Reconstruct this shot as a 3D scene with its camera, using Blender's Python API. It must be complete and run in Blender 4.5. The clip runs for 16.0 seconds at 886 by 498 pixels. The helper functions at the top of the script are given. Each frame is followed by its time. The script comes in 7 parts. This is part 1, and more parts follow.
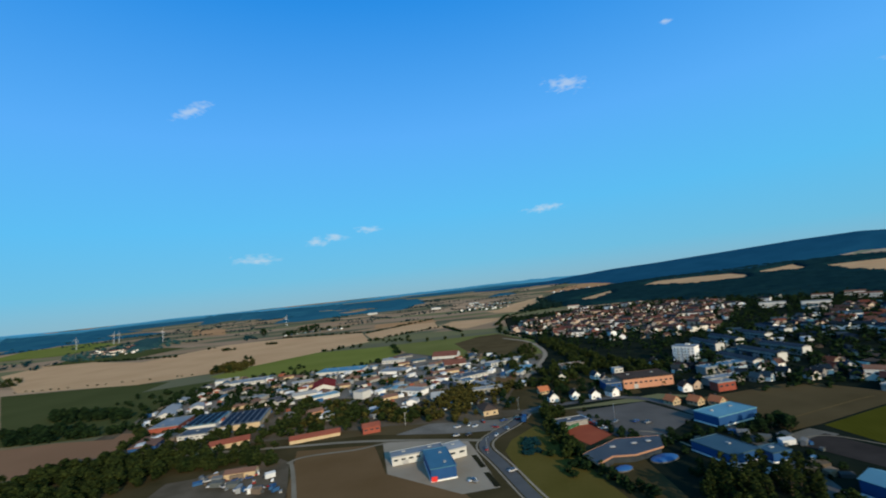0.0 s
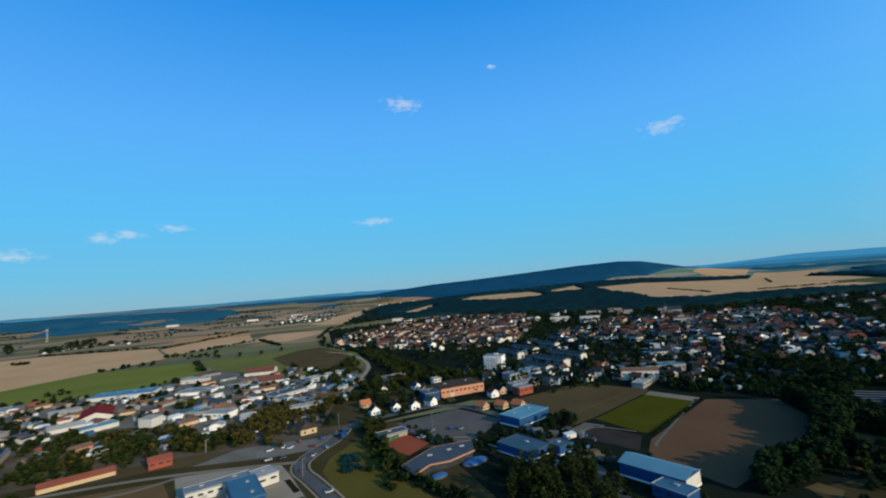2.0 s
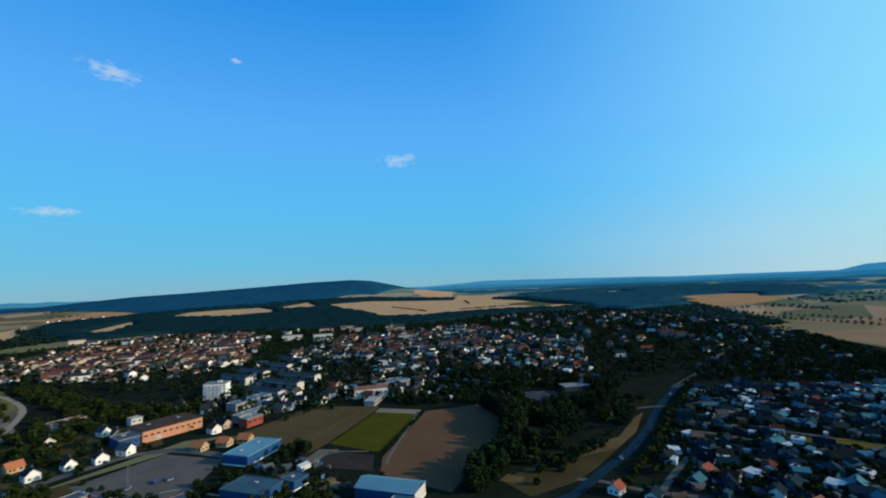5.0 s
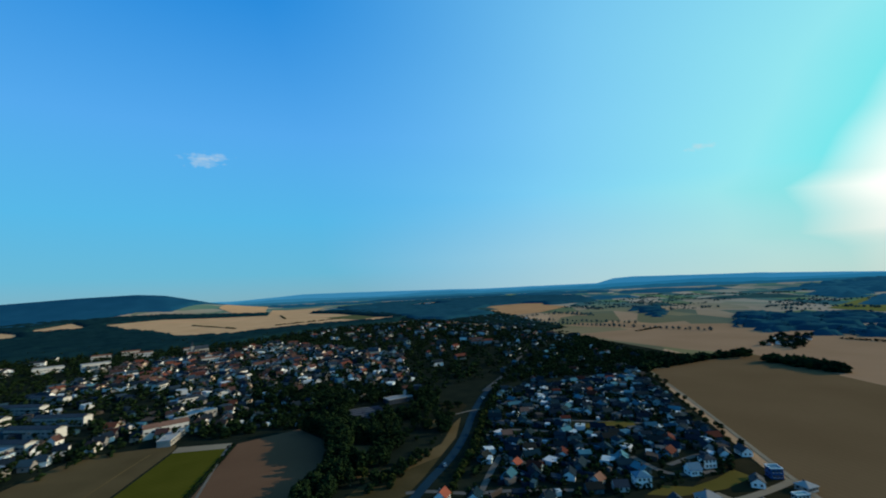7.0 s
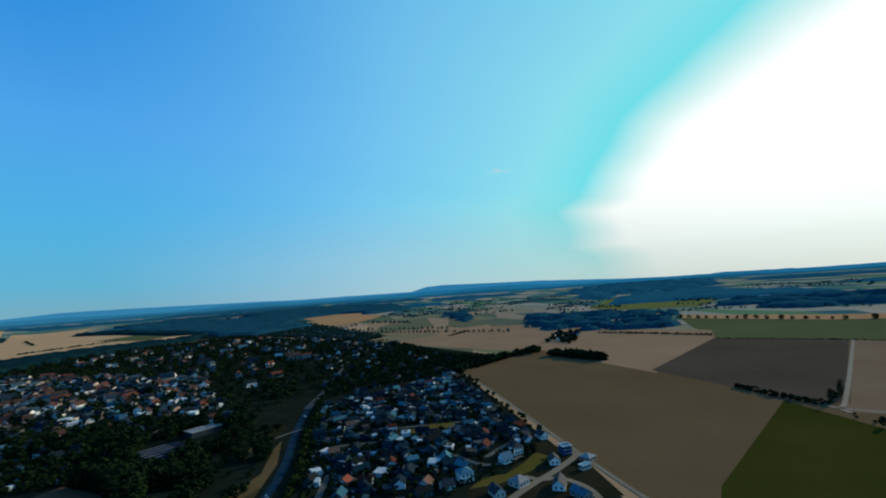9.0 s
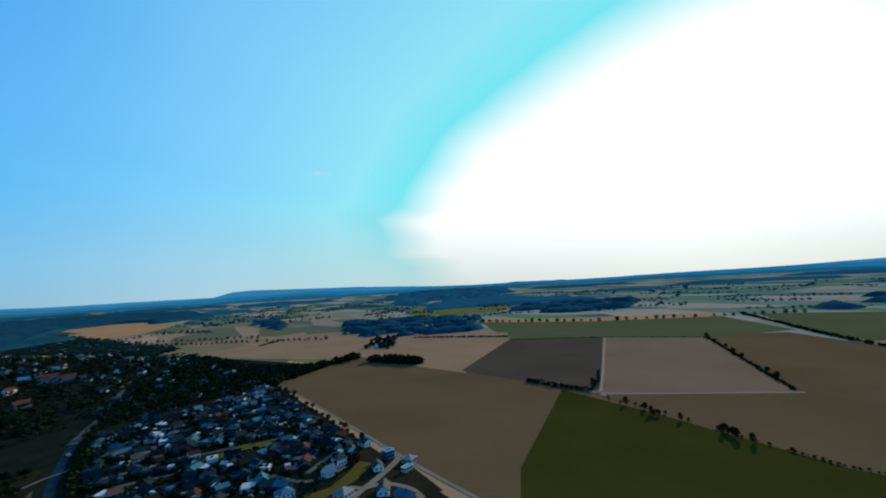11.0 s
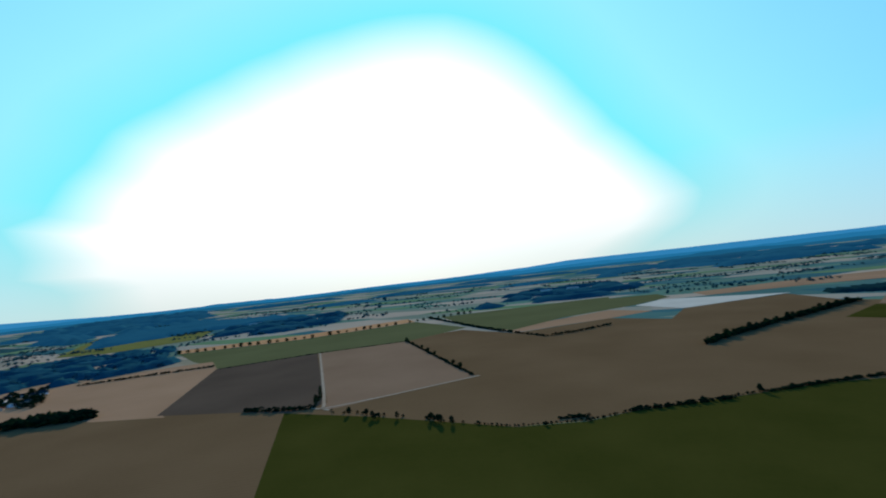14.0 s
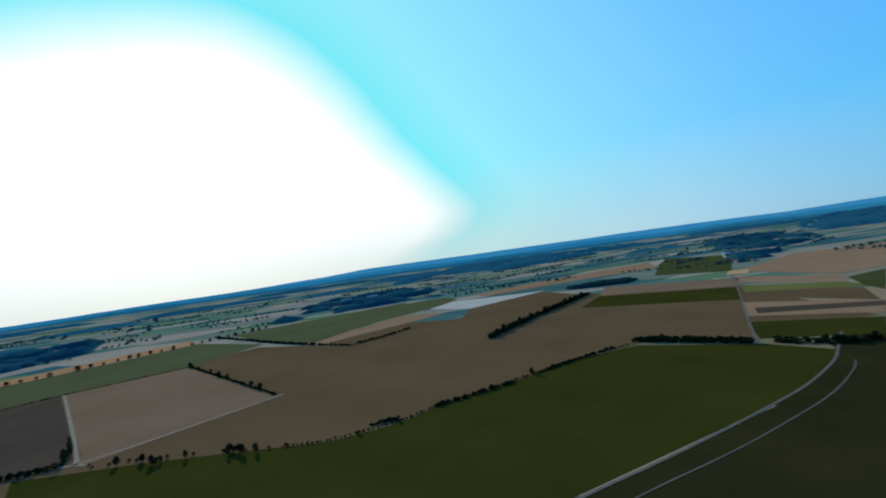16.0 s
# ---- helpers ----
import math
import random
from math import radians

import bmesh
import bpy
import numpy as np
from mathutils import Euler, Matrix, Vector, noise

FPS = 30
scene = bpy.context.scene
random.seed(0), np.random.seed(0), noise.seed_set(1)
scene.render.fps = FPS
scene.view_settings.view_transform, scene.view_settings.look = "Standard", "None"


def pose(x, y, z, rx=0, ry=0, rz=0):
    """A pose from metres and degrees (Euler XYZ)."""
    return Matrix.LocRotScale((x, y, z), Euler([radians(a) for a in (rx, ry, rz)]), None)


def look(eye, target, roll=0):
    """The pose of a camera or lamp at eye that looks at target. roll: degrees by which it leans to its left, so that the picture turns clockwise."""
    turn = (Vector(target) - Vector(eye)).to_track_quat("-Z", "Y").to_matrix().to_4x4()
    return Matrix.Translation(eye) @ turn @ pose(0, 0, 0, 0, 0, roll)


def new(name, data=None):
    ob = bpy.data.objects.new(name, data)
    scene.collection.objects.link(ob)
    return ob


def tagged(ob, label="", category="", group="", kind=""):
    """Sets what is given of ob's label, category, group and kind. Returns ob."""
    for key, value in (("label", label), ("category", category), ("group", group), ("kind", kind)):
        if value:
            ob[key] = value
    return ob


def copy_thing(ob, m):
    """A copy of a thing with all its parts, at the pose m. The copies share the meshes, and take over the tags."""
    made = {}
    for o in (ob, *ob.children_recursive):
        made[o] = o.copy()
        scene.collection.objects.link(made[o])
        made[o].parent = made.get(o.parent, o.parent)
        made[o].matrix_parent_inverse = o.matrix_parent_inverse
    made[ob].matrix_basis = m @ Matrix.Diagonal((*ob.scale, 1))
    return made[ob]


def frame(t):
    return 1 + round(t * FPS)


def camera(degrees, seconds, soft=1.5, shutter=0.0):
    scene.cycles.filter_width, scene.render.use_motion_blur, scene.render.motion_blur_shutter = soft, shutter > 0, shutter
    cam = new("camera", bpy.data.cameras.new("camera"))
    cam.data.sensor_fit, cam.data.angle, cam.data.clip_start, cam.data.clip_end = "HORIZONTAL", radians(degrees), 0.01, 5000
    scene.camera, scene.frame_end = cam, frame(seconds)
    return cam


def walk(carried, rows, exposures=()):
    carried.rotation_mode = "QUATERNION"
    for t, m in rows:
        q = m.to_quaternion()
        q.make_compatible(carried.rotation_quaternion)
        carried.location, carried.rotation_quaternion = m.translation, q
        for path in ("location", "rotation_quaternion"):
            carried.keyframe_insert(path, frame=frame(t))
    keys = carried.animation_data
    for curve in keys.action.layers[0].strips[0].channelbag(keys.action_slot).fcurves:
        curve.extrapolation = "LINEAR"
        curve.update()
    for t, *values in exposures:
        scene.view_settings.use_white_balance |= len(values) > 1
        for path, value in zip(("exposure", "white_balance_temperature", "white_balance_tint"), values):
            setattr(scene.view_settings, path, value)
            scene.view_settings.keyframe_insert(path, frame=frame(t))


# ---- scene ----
cam = camera(89.2, 16.0, soft=1.9, shutter=0.4)
# seconds, x, y, z, yaw, pitch, roll
PATH = [
    (0, 1.07, 0.18, 95.27, 0.00, 4.90, -6.08),
    (0.5, 0.87, 1.92, 95.08, -5.70, 4.66, -5.83),
    (1, 0.67, 3.30, 94.90, -11.22, 4.55, -5.35),
    (1.5, 0.49, 4.40, 94.76, -16.11, 4.53, -4.84),
    (2, 0.16, 5.58, 94.58, -21.70, 4.50, -4.29),
    (2.5, -0.48, 7.05, 94.35, -27.62, 4.59, -3.83),
    (3, -1.02, 8.84, 94.35, -33.55, 4.66, -3.50),
    (3.5, -1.64, 10.82, 95.56, -38.87, 4.58, -2.91),
    (4, -2.17, 12.93, 96.93, -44.83, 4.56, -2.53),
    (4.2, -2.31, 13.76, 97.39, -46.80, 4.50, -2.42),
    (6.3, -1.01, 21.71, 99.64, -69.20, 5.21, -2.16),
    (6.5, -0.86, 22.58, 99.79, -71.67, 5.22, -2.19),
    (7, -0.48, 24.84, 100.12, -77.39, 5.32, -2.71),
    (7.5, -0.08, 27.12, 100.44, -82.65, 5.38, -3.13),
    (8, 0.53, 29.31, 100.74, -88.58, 5.38, -3.60),
    (8.5, 1.36, 31.43, 101.02, -94.59, 5.30, -3.87),
    (9, 2.30, 33.52, 101.38, -100.50, 5.21, -4.00),
    (9.2, 2.64, 34.34, 101.53, -102.55, 5.19, -4.03),
    (11.3, 6.03, 42.57, 103.25, -126.77, 4.62, -3.70),
    (11.5, 6.61, 43.25, 103.31, -128.92, 4.73, -4.05),
    (12, 8.25, 44.84, 103.41, -134.87, 4.66, -4.47),
    (12.5, 10.14, 46.30, 103.49, -140.60, 4.50, -5.06),
    (13, 12.11, 47.54, 103.62, -147.15, 4.22, -5.69),
    (13.5, 14.14, 48.35, 103.78, -153.50, 3.95, -6.05),
    (14, 16.22, 48.79, 103.95, -159.70, 3.60, -6.33),
    (14.5, 18.45, 49.21, 104.19, -166.16, 3.14, -6.73),
    (15, 20.55, 49.69, 104.54, -171.99, 2.65, -7.08),
    (15.5, 22.44, 50.18, 104.95, -178.54, 2.13, -7.60),
    (16, 24.19, 50.63, 105.36, -185.06, 1.54, -8.07),
]
walk(cam, [(t, pose(x, y, z, 90 + p, 0, w) @ pose(0, 0, 0, 0, 0, r)) for t, x, y, z, w, p, r in PATH],
     exposures=[(0, 0.0, 6750, 10), (4, 0.0, 6700, 9), (7, -0.08, 6900, 5), (9, -0.2, 6600, 5), (11.5, -0.04, 6500, 10), (13.5, 0.08, 6500, 10), (16, 0.0, 6500, 9)])

# ---- world, sun, light ----
SKY_STRENGTH = 0.12
SKY_BY_HEIGHT = [(0.0, (0.20, 0.46, 0.63, 1)), (0.05, (0.125, 0.50, 0.78, 1)), (0.16, (0.09, 0.51, 0.93, 1)), (0.33, (0.09, 0.43, 1.0, 1)), (0.56, (0.015, 0.275, 0.84, 1)), (0.70, (0.006, 0.11, 0.44, 1)), (0.85, (0.003, 0.05, 0.22, 1)), (1.0, (0.002, 0.03, 0.16, 1))]
GLARE_AZ, GLARE_EL = 154.0, 4.0
# reach of the dazzling cloud round the sun, in 60 degrees, by the way round it (0.25 below, 0.5 west, 0.75 above, 1 east)
GLARE_REACH = [(0.0, 0.558), (0.006, 0.503), (0.48, 0.412), (0.491, 0.465), (0.498, 0.511), (0.51, 0.533), (0.528, 0.489), (0.54, 0.462), (0.565, 0.422), (0.595, 0.403), (0.631, 0.398), (0.668, 0.399), (0.702, 0.398), (0.738, 0.384), (0.776, 0.37), (0.822, 0.368), (0.862, 0.383), (0.897, 0.415), (0.926, 0.463), (0.944, 0.479), (0.956, 0.503), (0.973, 0.527), (0.981, 0.575), (0.991, 0.548), (1.0, 0.558)]
GLARE_BY_ANGLE = [(0.0, (1.6, 1.6, 1.58, 1)), (0.166, (1.3, 1.3, 1.3, 1)), (0.182, (0.80, 1.06, 1.08, 1)), (0.203, (0.20, 0.87, 0.97, 0.98)), (0.235, (0.33, 0.90, 1.02, 0.93)), (0.34, (0.25, 0.72, 1.08, 0.72)), (0.50, (0.12, 0.5, 1.05, 0.0)), (1.0, (0.1, 0.4, 0.9, 0.0))]
SUN_AZ, SUN_EL = 157.0, 18.0        # degrees clockwise from +y, and above the horizon
SUN_DIR = Vector((math.sin(radians(SUN_AZ)) * math.cos(radians(SUN_EL)), math.cos(radians(SUN_AZ)) * math.cos(radians(SUN_EL)), math.sin(radians(SUN_EL))))


def link(nt, a, b):
    nt.links.new(a, b)


def make_world():
    """Clear late-afternoon sky: deep blue above, paler towards the horizon, with a blinding aureole round the low sun."""
    w = bpy.data.worlds.new("sky")
    scene.world = w
    w.use_nodes = True
    nt = w.node_tree
    nt.nodes.clear()

    def math_node(op, a, b=None):
        n = nt.nodes.new("ShaderNodeMath")
        n.operation = op
        for k, v in enumerate((a, b)):
            if v is None:
                continue
            if isinstance(v, (int, float)):
                n.inputs[k].default_value = v
            else:
                link(nt, v, n.inputs[k])
        return n.outputs[0]

    def ramp(value, stops):
        n = nt.nodes.new("ShaderNodeValToRGB")
        els = n.color_ramp.elements
        while len(els) < len(stops):
            els.new(1.0)
        for e, (p, c) in zip(els, stops):
            e.position, e.color = p, c
        link(nt, value, n.inputs[0])
        return n

    sky = nt.nodes.new("ShaderNodeTexSky")
    sky.sky_type, sky.sun_disc = "NISHITA", False
    sky.sun_elevation, sky.sun_rotation = radians(SUN_EL), radians(SUN_AZ)
    sky.air_density, sky.dust_density, sky.ozone_density = 1.0, 0.2, 4.0
    tc = nt.nodes.new("ShaderNodeTexCoord")
    sep = nt.nodes.new("ShaderNodeSeparateXYZ")
    link(nt, tc.outputs["Generated"], sep.inputs[0])
    # by height above the horizon (sine of the elevation)
    clear = ramp(math_node("ADD", sep.outputs["Z"], 0.0), SKY_BY_HEIGHT)
    # by distance from the uneven edge of the dazzling cloud
    def dot(v):
        n = nt.nodes.new("ShaderNodeVectorMath")
        n.operation = "DOT_PRODUCT"
        n.inputs[1].default_value = v
        link(nt, tc.outputs["Generated"], n.inputs[0])
        return n.outputs["Value"]

    a = radians(GLARE_AZ)
    z = sep.outputs["Z"]
    level = math_node("SQRT", math_node("MAXIMUM", math_node("SUBTRACT", 1.0, math_node("MULTIPLY", z, z)), 0.0))
    side = math_node("MULTIPLY", math_node("ARCTAN2", dot((math.cos(a), -math.sin(a), 0)), dot((math.sin(a), math.cos(a), 0))), level)
    up = math_node("SUBTRACT", math_node("ARCSINE", z), radians(GLARE_EL))
    away = math_node("SQRT", math_node("ADD", math_node("MULTIPLY", side, side), math_node("MULTIPLY", up, up)))
    turn = math_node("ADD", math_node("DIVIDE", math_node("ARCTAN2", up, side), 2 * math.pi), 0.5)
    reach = ramp(turn, [(p, (v, v, v, 1)) for p, v in GLARE_REACH])
    past = math_node("SUBTRACT", math_node("DIVIDE", away, math.pi), math_node("DIVIDE", reach.outputs["Color"], 3.0))
    glare = ramp(math_node("ADD", past, 0.178), GLARE_BY_ANGLE)
    mix = nt.nodes.new("ShaderNodeMix")
    mix.data_type = "RGBA"
    link(nt, glare.outputs["Alpha"], mix.inputs["Factor"])
    link(nt, clear.outputs["Color"], mix.inputs["A"])
    link(nt, glare.outputs["Color"], mix.inputs["B"])
    low = ramp(math_node("ABSOLUTE", sep.outputs["Z"]), [(0.0, (1, 1, 1, 1)), (0.20, (0, 0, 0, 1))])
    pale = nt.nodes.new("ShaderNodeMix")
    pale.data_type = "RGBA"
    link(nt, math_node("MULTIPLY", math_node("MULTIPLY", low.outputs["Color"], glare.outputs["Alpha"]), 0.80), pale.inputs["Factor"])
    link(nt, mix.outputs["Result"], pale.inputs["A"])
    pale.inputs["B"].default_value = (0.56, 0.68, 0.69, 1)
    gain = nt.nodes.new("ShaderNodeVectorMath")
    gain.operation = "SCALE"
    gain.inputs["Scale"].default_value = 1 / SKY_STRENGTH
    link(nt, pale.outputs["Result"], gain.inputs[0])
    both = nt.nodes.new("ShaderNodeMix")
    both.data_type = "RGBA"
    both.inputs["Factor"].default_value = 0.06
    link(nt, gain.outputs[0], both.inputs["A"])
    link(nt, sky.outputs[0], both.inputs["B"])
    bg = nt.nodes.new("ShaderNodeBackground")
    bg.inputs["Strength"].default_value = SKY_STRENGTH
    link(nt, both.outputs["Result"], bg.inputs["Color"])
    out = nt.nodes.new("ShaderNodeOutputWorld")
    link(nt, bg.outputs[0], out.inputs["Surface"])


make_world()
lamp = bpy.data.lights.new("sun", "SUN")
lamp.energy, lamp.angle, lamp.color = 3.9, radians(0.6), (1.0, 0.83, 0.60)
sun = new("sun", lamp)
sun.matrix_world = look(tuple(SUN_DIR * 3000), (0, 0, 0))


# ---- materials ----
def surface(name, a, b, scale=0.05, fine=1.0, rough=0.9, metal=0.0, bump=0.0, pick="", choices=(), spec=0.0, stripe=None):
    """Two colours mixed by noise at two scales (per metre). pick: 'object' or 'island' varies the colour among choices. stripe: (per metre, turn) drilled rows."""
    m = bpy.data.materials.new(name)
    m.use_nodes = True
    nt = m.node_tree
    bsdf = nt.nodes["Principled BSDF"]
    bsdf.inputs["Roughness"].default_value = rough
    bsdf.inputs["Metallic"].default_value = metal
    bsdf.inputs["Specular IOR Level"].default_value = spec
    geo = nt.nodes.new("ShaderNodeNewGeometry")
    n1 = nt.nodes.new("ShaderNodeTexNoise")
    n1.inputs["Scale"].default_value, n1.inputs["Detail"].default_value = scale, 4
    n2 = nt.nodes.new("ShaderNodeTexNoise")
    n2.inputs["Scale"].default_value, n2.inputs["Detail"].default_value = fine, 3
    link(nt, geo.outputs["Position"], n1.inputs["Vector"])
    link(nt, geo.outputs["Position"], n2.inputs["Vector"])
    mixn = nt.nodes.new("ShaderNodeMath")
    mixn.operation = "MULTIPLY_ADD"
    mixn.inputs[1].default_value = 0.35
    link(nt, n2.outputs[0], mixn.inputs[0])
    sc = nt.nodes.new("ShaderNodeMath")
    sc.operation = "MULTIPLY_ADD"
    sc.inputs[1].default_value, sc.inputs[2].default_value = 1.5, -0.42
    link(nt, n1.outputs[0], sc.inputs[0])
    link(nt, sc.outputs[0], mixn.inputs[2])
    fac = mixn
    if stripe:
        wv = nt.nodes.new("ShaderNodeTexWave")
        wv.inputs["Scale"].default_value, wv.inputs["Distortion"].default_value = stripe[0], 1.2
        wv.inputs["Detail"].default_value = 2
        mp = nt.nodes.new("ShaderNodeMapping")
        mp.inputs["Rotation"].default_value = (0, 0, radians(stripe[1]))
        link(nt, geo.outputs["Position"], mp.inputs["Vector"])
        link(nt, mp.outputs[0], wv.inputs["Vector"])
        ad = nt.nodes.new("ShaderNodeMath")
        ad.operation = "MULTIPLY_ADD"
        ad.inputs[1].default_value = 0.22
        link(nt, wv.outputs["Fac"], ad.inputs[0])
        link(nt, mixn.outputs[0], ad.inputs[2])
        fac = ad
    mix = nt.nodes.new("ShaderNodeMix")
    mix.data_type, mix.clamp_factor = "RGBA", True
    link(nt, fac.outputs[0], mix.inputs["Factor"])
    mix.inputs["A"].default_value, mix.inputs["B"].default_value = (*a, 1), (*b, 1)
    col = mix.outputs["Result"]
    if pick:
        ramp = nt.nodes.new("ShaderNodeValToRGB")
        ramp.color_ramp.interpolation = "CONSTANT"
        els = ramp.color_ramp.elements
        while len(els) < len(choices):
            els.new(1.0)
        for i, c in enumerate(choices):
            els[i].position, els[i].color = i / len(choices), (*c, 1)
        if pick == "object":
            link(nt, nt.nodes.new("ShaderNodeObjectInfo").outputs["Random"], ramp.inputs[0])
        else:
            link(nt, geo.outputs["Random Per Island"], ramp.inputs[0])
        mul = nt.nodes.new("ShaderNodeMix")
        mul.data_type, mul.blend_type = "RGBA", "MULTIPLY"
        mul.inputs["Factor"].default_value = 1.0
        link(nt, ramp.outputs[0], mul.inputs["A"])
        link(nt, col, mul.inputs["B"])
        col = mul.outputs["Result"]
    link(nt, col, bsdf.inputs["Base Color"])
    if bump:
        bp = nt.nodes.new("ShaderNodeBump")
        bp.inputs["Strength"].default_value, bp.inputs["Distance"].default_value = 0.6, bump
        link(nt, mixn.outputs[0], bp.inputs["Height"])
        link(nt, bp.outputs[0], bsdf.inputs["Normal"])
    return m


def patchwork():
    """Distant country: parcels of stubble, green crops and ploughed earth."""
    m = surface("farmland", (0.8, 0.8, 0.8), (1.1, 1.1, 1.1), 0.004, 0.05)
    nt = m.node_tree
    bsdf = nt.nodes["Principled BSDF"]
    geo = nt.nodes.new("ShaderNodeNewGeometry")
    mp = nt.nodes.new("ShaderNodeMapping")
    mp.inputs["Rotation"].default_value, mp.inputs["Scale"].default_value = (0, 0, radians(27)), (1 / 280, 1 / 95, 0)
    vo = nt.nodes.new("ShaderNodeTexVoronoi")
    vo.distance, vo.inputs["Randomness"].default_value = "EUCLIDEAN", 0.85
    vo.inputs["Scale"].default_value = 1.0
    link(nt, geo.outputs["Position"], mp.inputs["Vector"])
    link(nt, mp.outputs[0], vo.inputs["Vector"])
    sep = nt.nodes.new("ShaderNodeSeparateColor")
    link(nt, vo.outputs["Color"], sep.inputs[0])
    ramp = nt.nodes.new("ShaderNodeValToRGB")
    ramp.color_ramp.interpolation = "CONSTANT"
    cols = [(0.36, 0.225, 0.13), (0.17, 0.16, 0.08), (0.42, 0.27, 0.165), (0.22, 0.175, 0.10), (0.31, 0.205, 0.125), (0.14, 0.135, 0.08), (0.33, 0.22, 0.14), (0.12, 0.115, 0.07)]
    while len(ramp.color_ramp.elements) < len(cols):
        ramp.color_ramp.elements.new(1.0)
    for i, c in enumerate(cols):
        ramp.color_ramp.elements[i].position, ramp.color_ramp.elements[i].color = i / len(cols), (*c, 1)
    link(nt, sep.outputs[0], ramp.inputs[0])
    # greener parcels to the south and east, with distance haze tinted into their colours
    haze_ramp = nt.nodes.new("ShaderNodeValToRGB")
    haze_ramp.color_ramp.interpolation = "CONSTANT"
    haze_cols = [(0.175, 0.213, 0.163), (0.069, 0.15, 0.138), (0.362, 0.306, 0.237), (0.1, 0.188, 0.144), (0.263, 0.256, 0.2), (0.045, 0.125, 0.138), (0.3, 0.275, 0.219), (0.119, 0.2, 0.106)]
    while len(haze_ramp.color_ramp.elements) < len(haze_cols):
        haze_ramp.color_ramp.elements.new(1.0)
    for i, c in enumerate(haze_cols):
        haze_ramp.color_ramp.elements[i].position, haze_ramp.color_ramp.elements[i].color = i / len(haze_cols), (*c, 1)
    link(nt, sep.outputs[0], haze_ramp.inputs[0])
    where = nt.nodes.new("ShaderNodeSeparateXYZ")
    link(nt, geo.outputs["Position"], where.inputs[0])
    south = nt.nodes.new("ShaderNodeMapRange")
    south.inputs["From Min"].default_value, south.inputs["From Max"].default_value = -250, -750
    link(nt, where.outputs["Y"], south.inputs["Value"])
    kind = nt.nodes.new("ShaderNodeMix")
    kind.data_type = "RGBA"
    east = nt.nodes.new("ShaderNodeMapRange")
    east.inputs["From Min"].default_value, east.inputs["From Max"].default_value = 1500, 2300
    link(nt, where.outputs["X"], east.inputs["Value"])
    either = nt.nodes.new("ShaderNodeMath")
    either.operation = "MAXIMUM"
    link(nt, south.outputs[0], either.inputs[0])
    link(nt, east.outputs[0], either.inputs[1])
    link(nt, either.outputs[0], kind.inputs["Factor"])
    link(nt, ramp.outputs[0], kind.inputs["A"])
    link(nt, haze_ramp.outputs[0], kind.inputs["B"])
    old = bsdf.inputs["Base Color"].links[0].from_socket
    mul = nt.nodes.new("ShaderNodeMix")
    mul.data_type, mul.blend_type = "RGBA", "MULTIPLY"
    mul.inputs["Factor"].default_value = 1.0
    link(nt, kind.outputs["Result"], mul.inputs["A"])
    link(nt, old, mul.inputs["B"])
    link(nt, mul.outputs["Result"], bsdf.inputs["Base Color"])
    return m


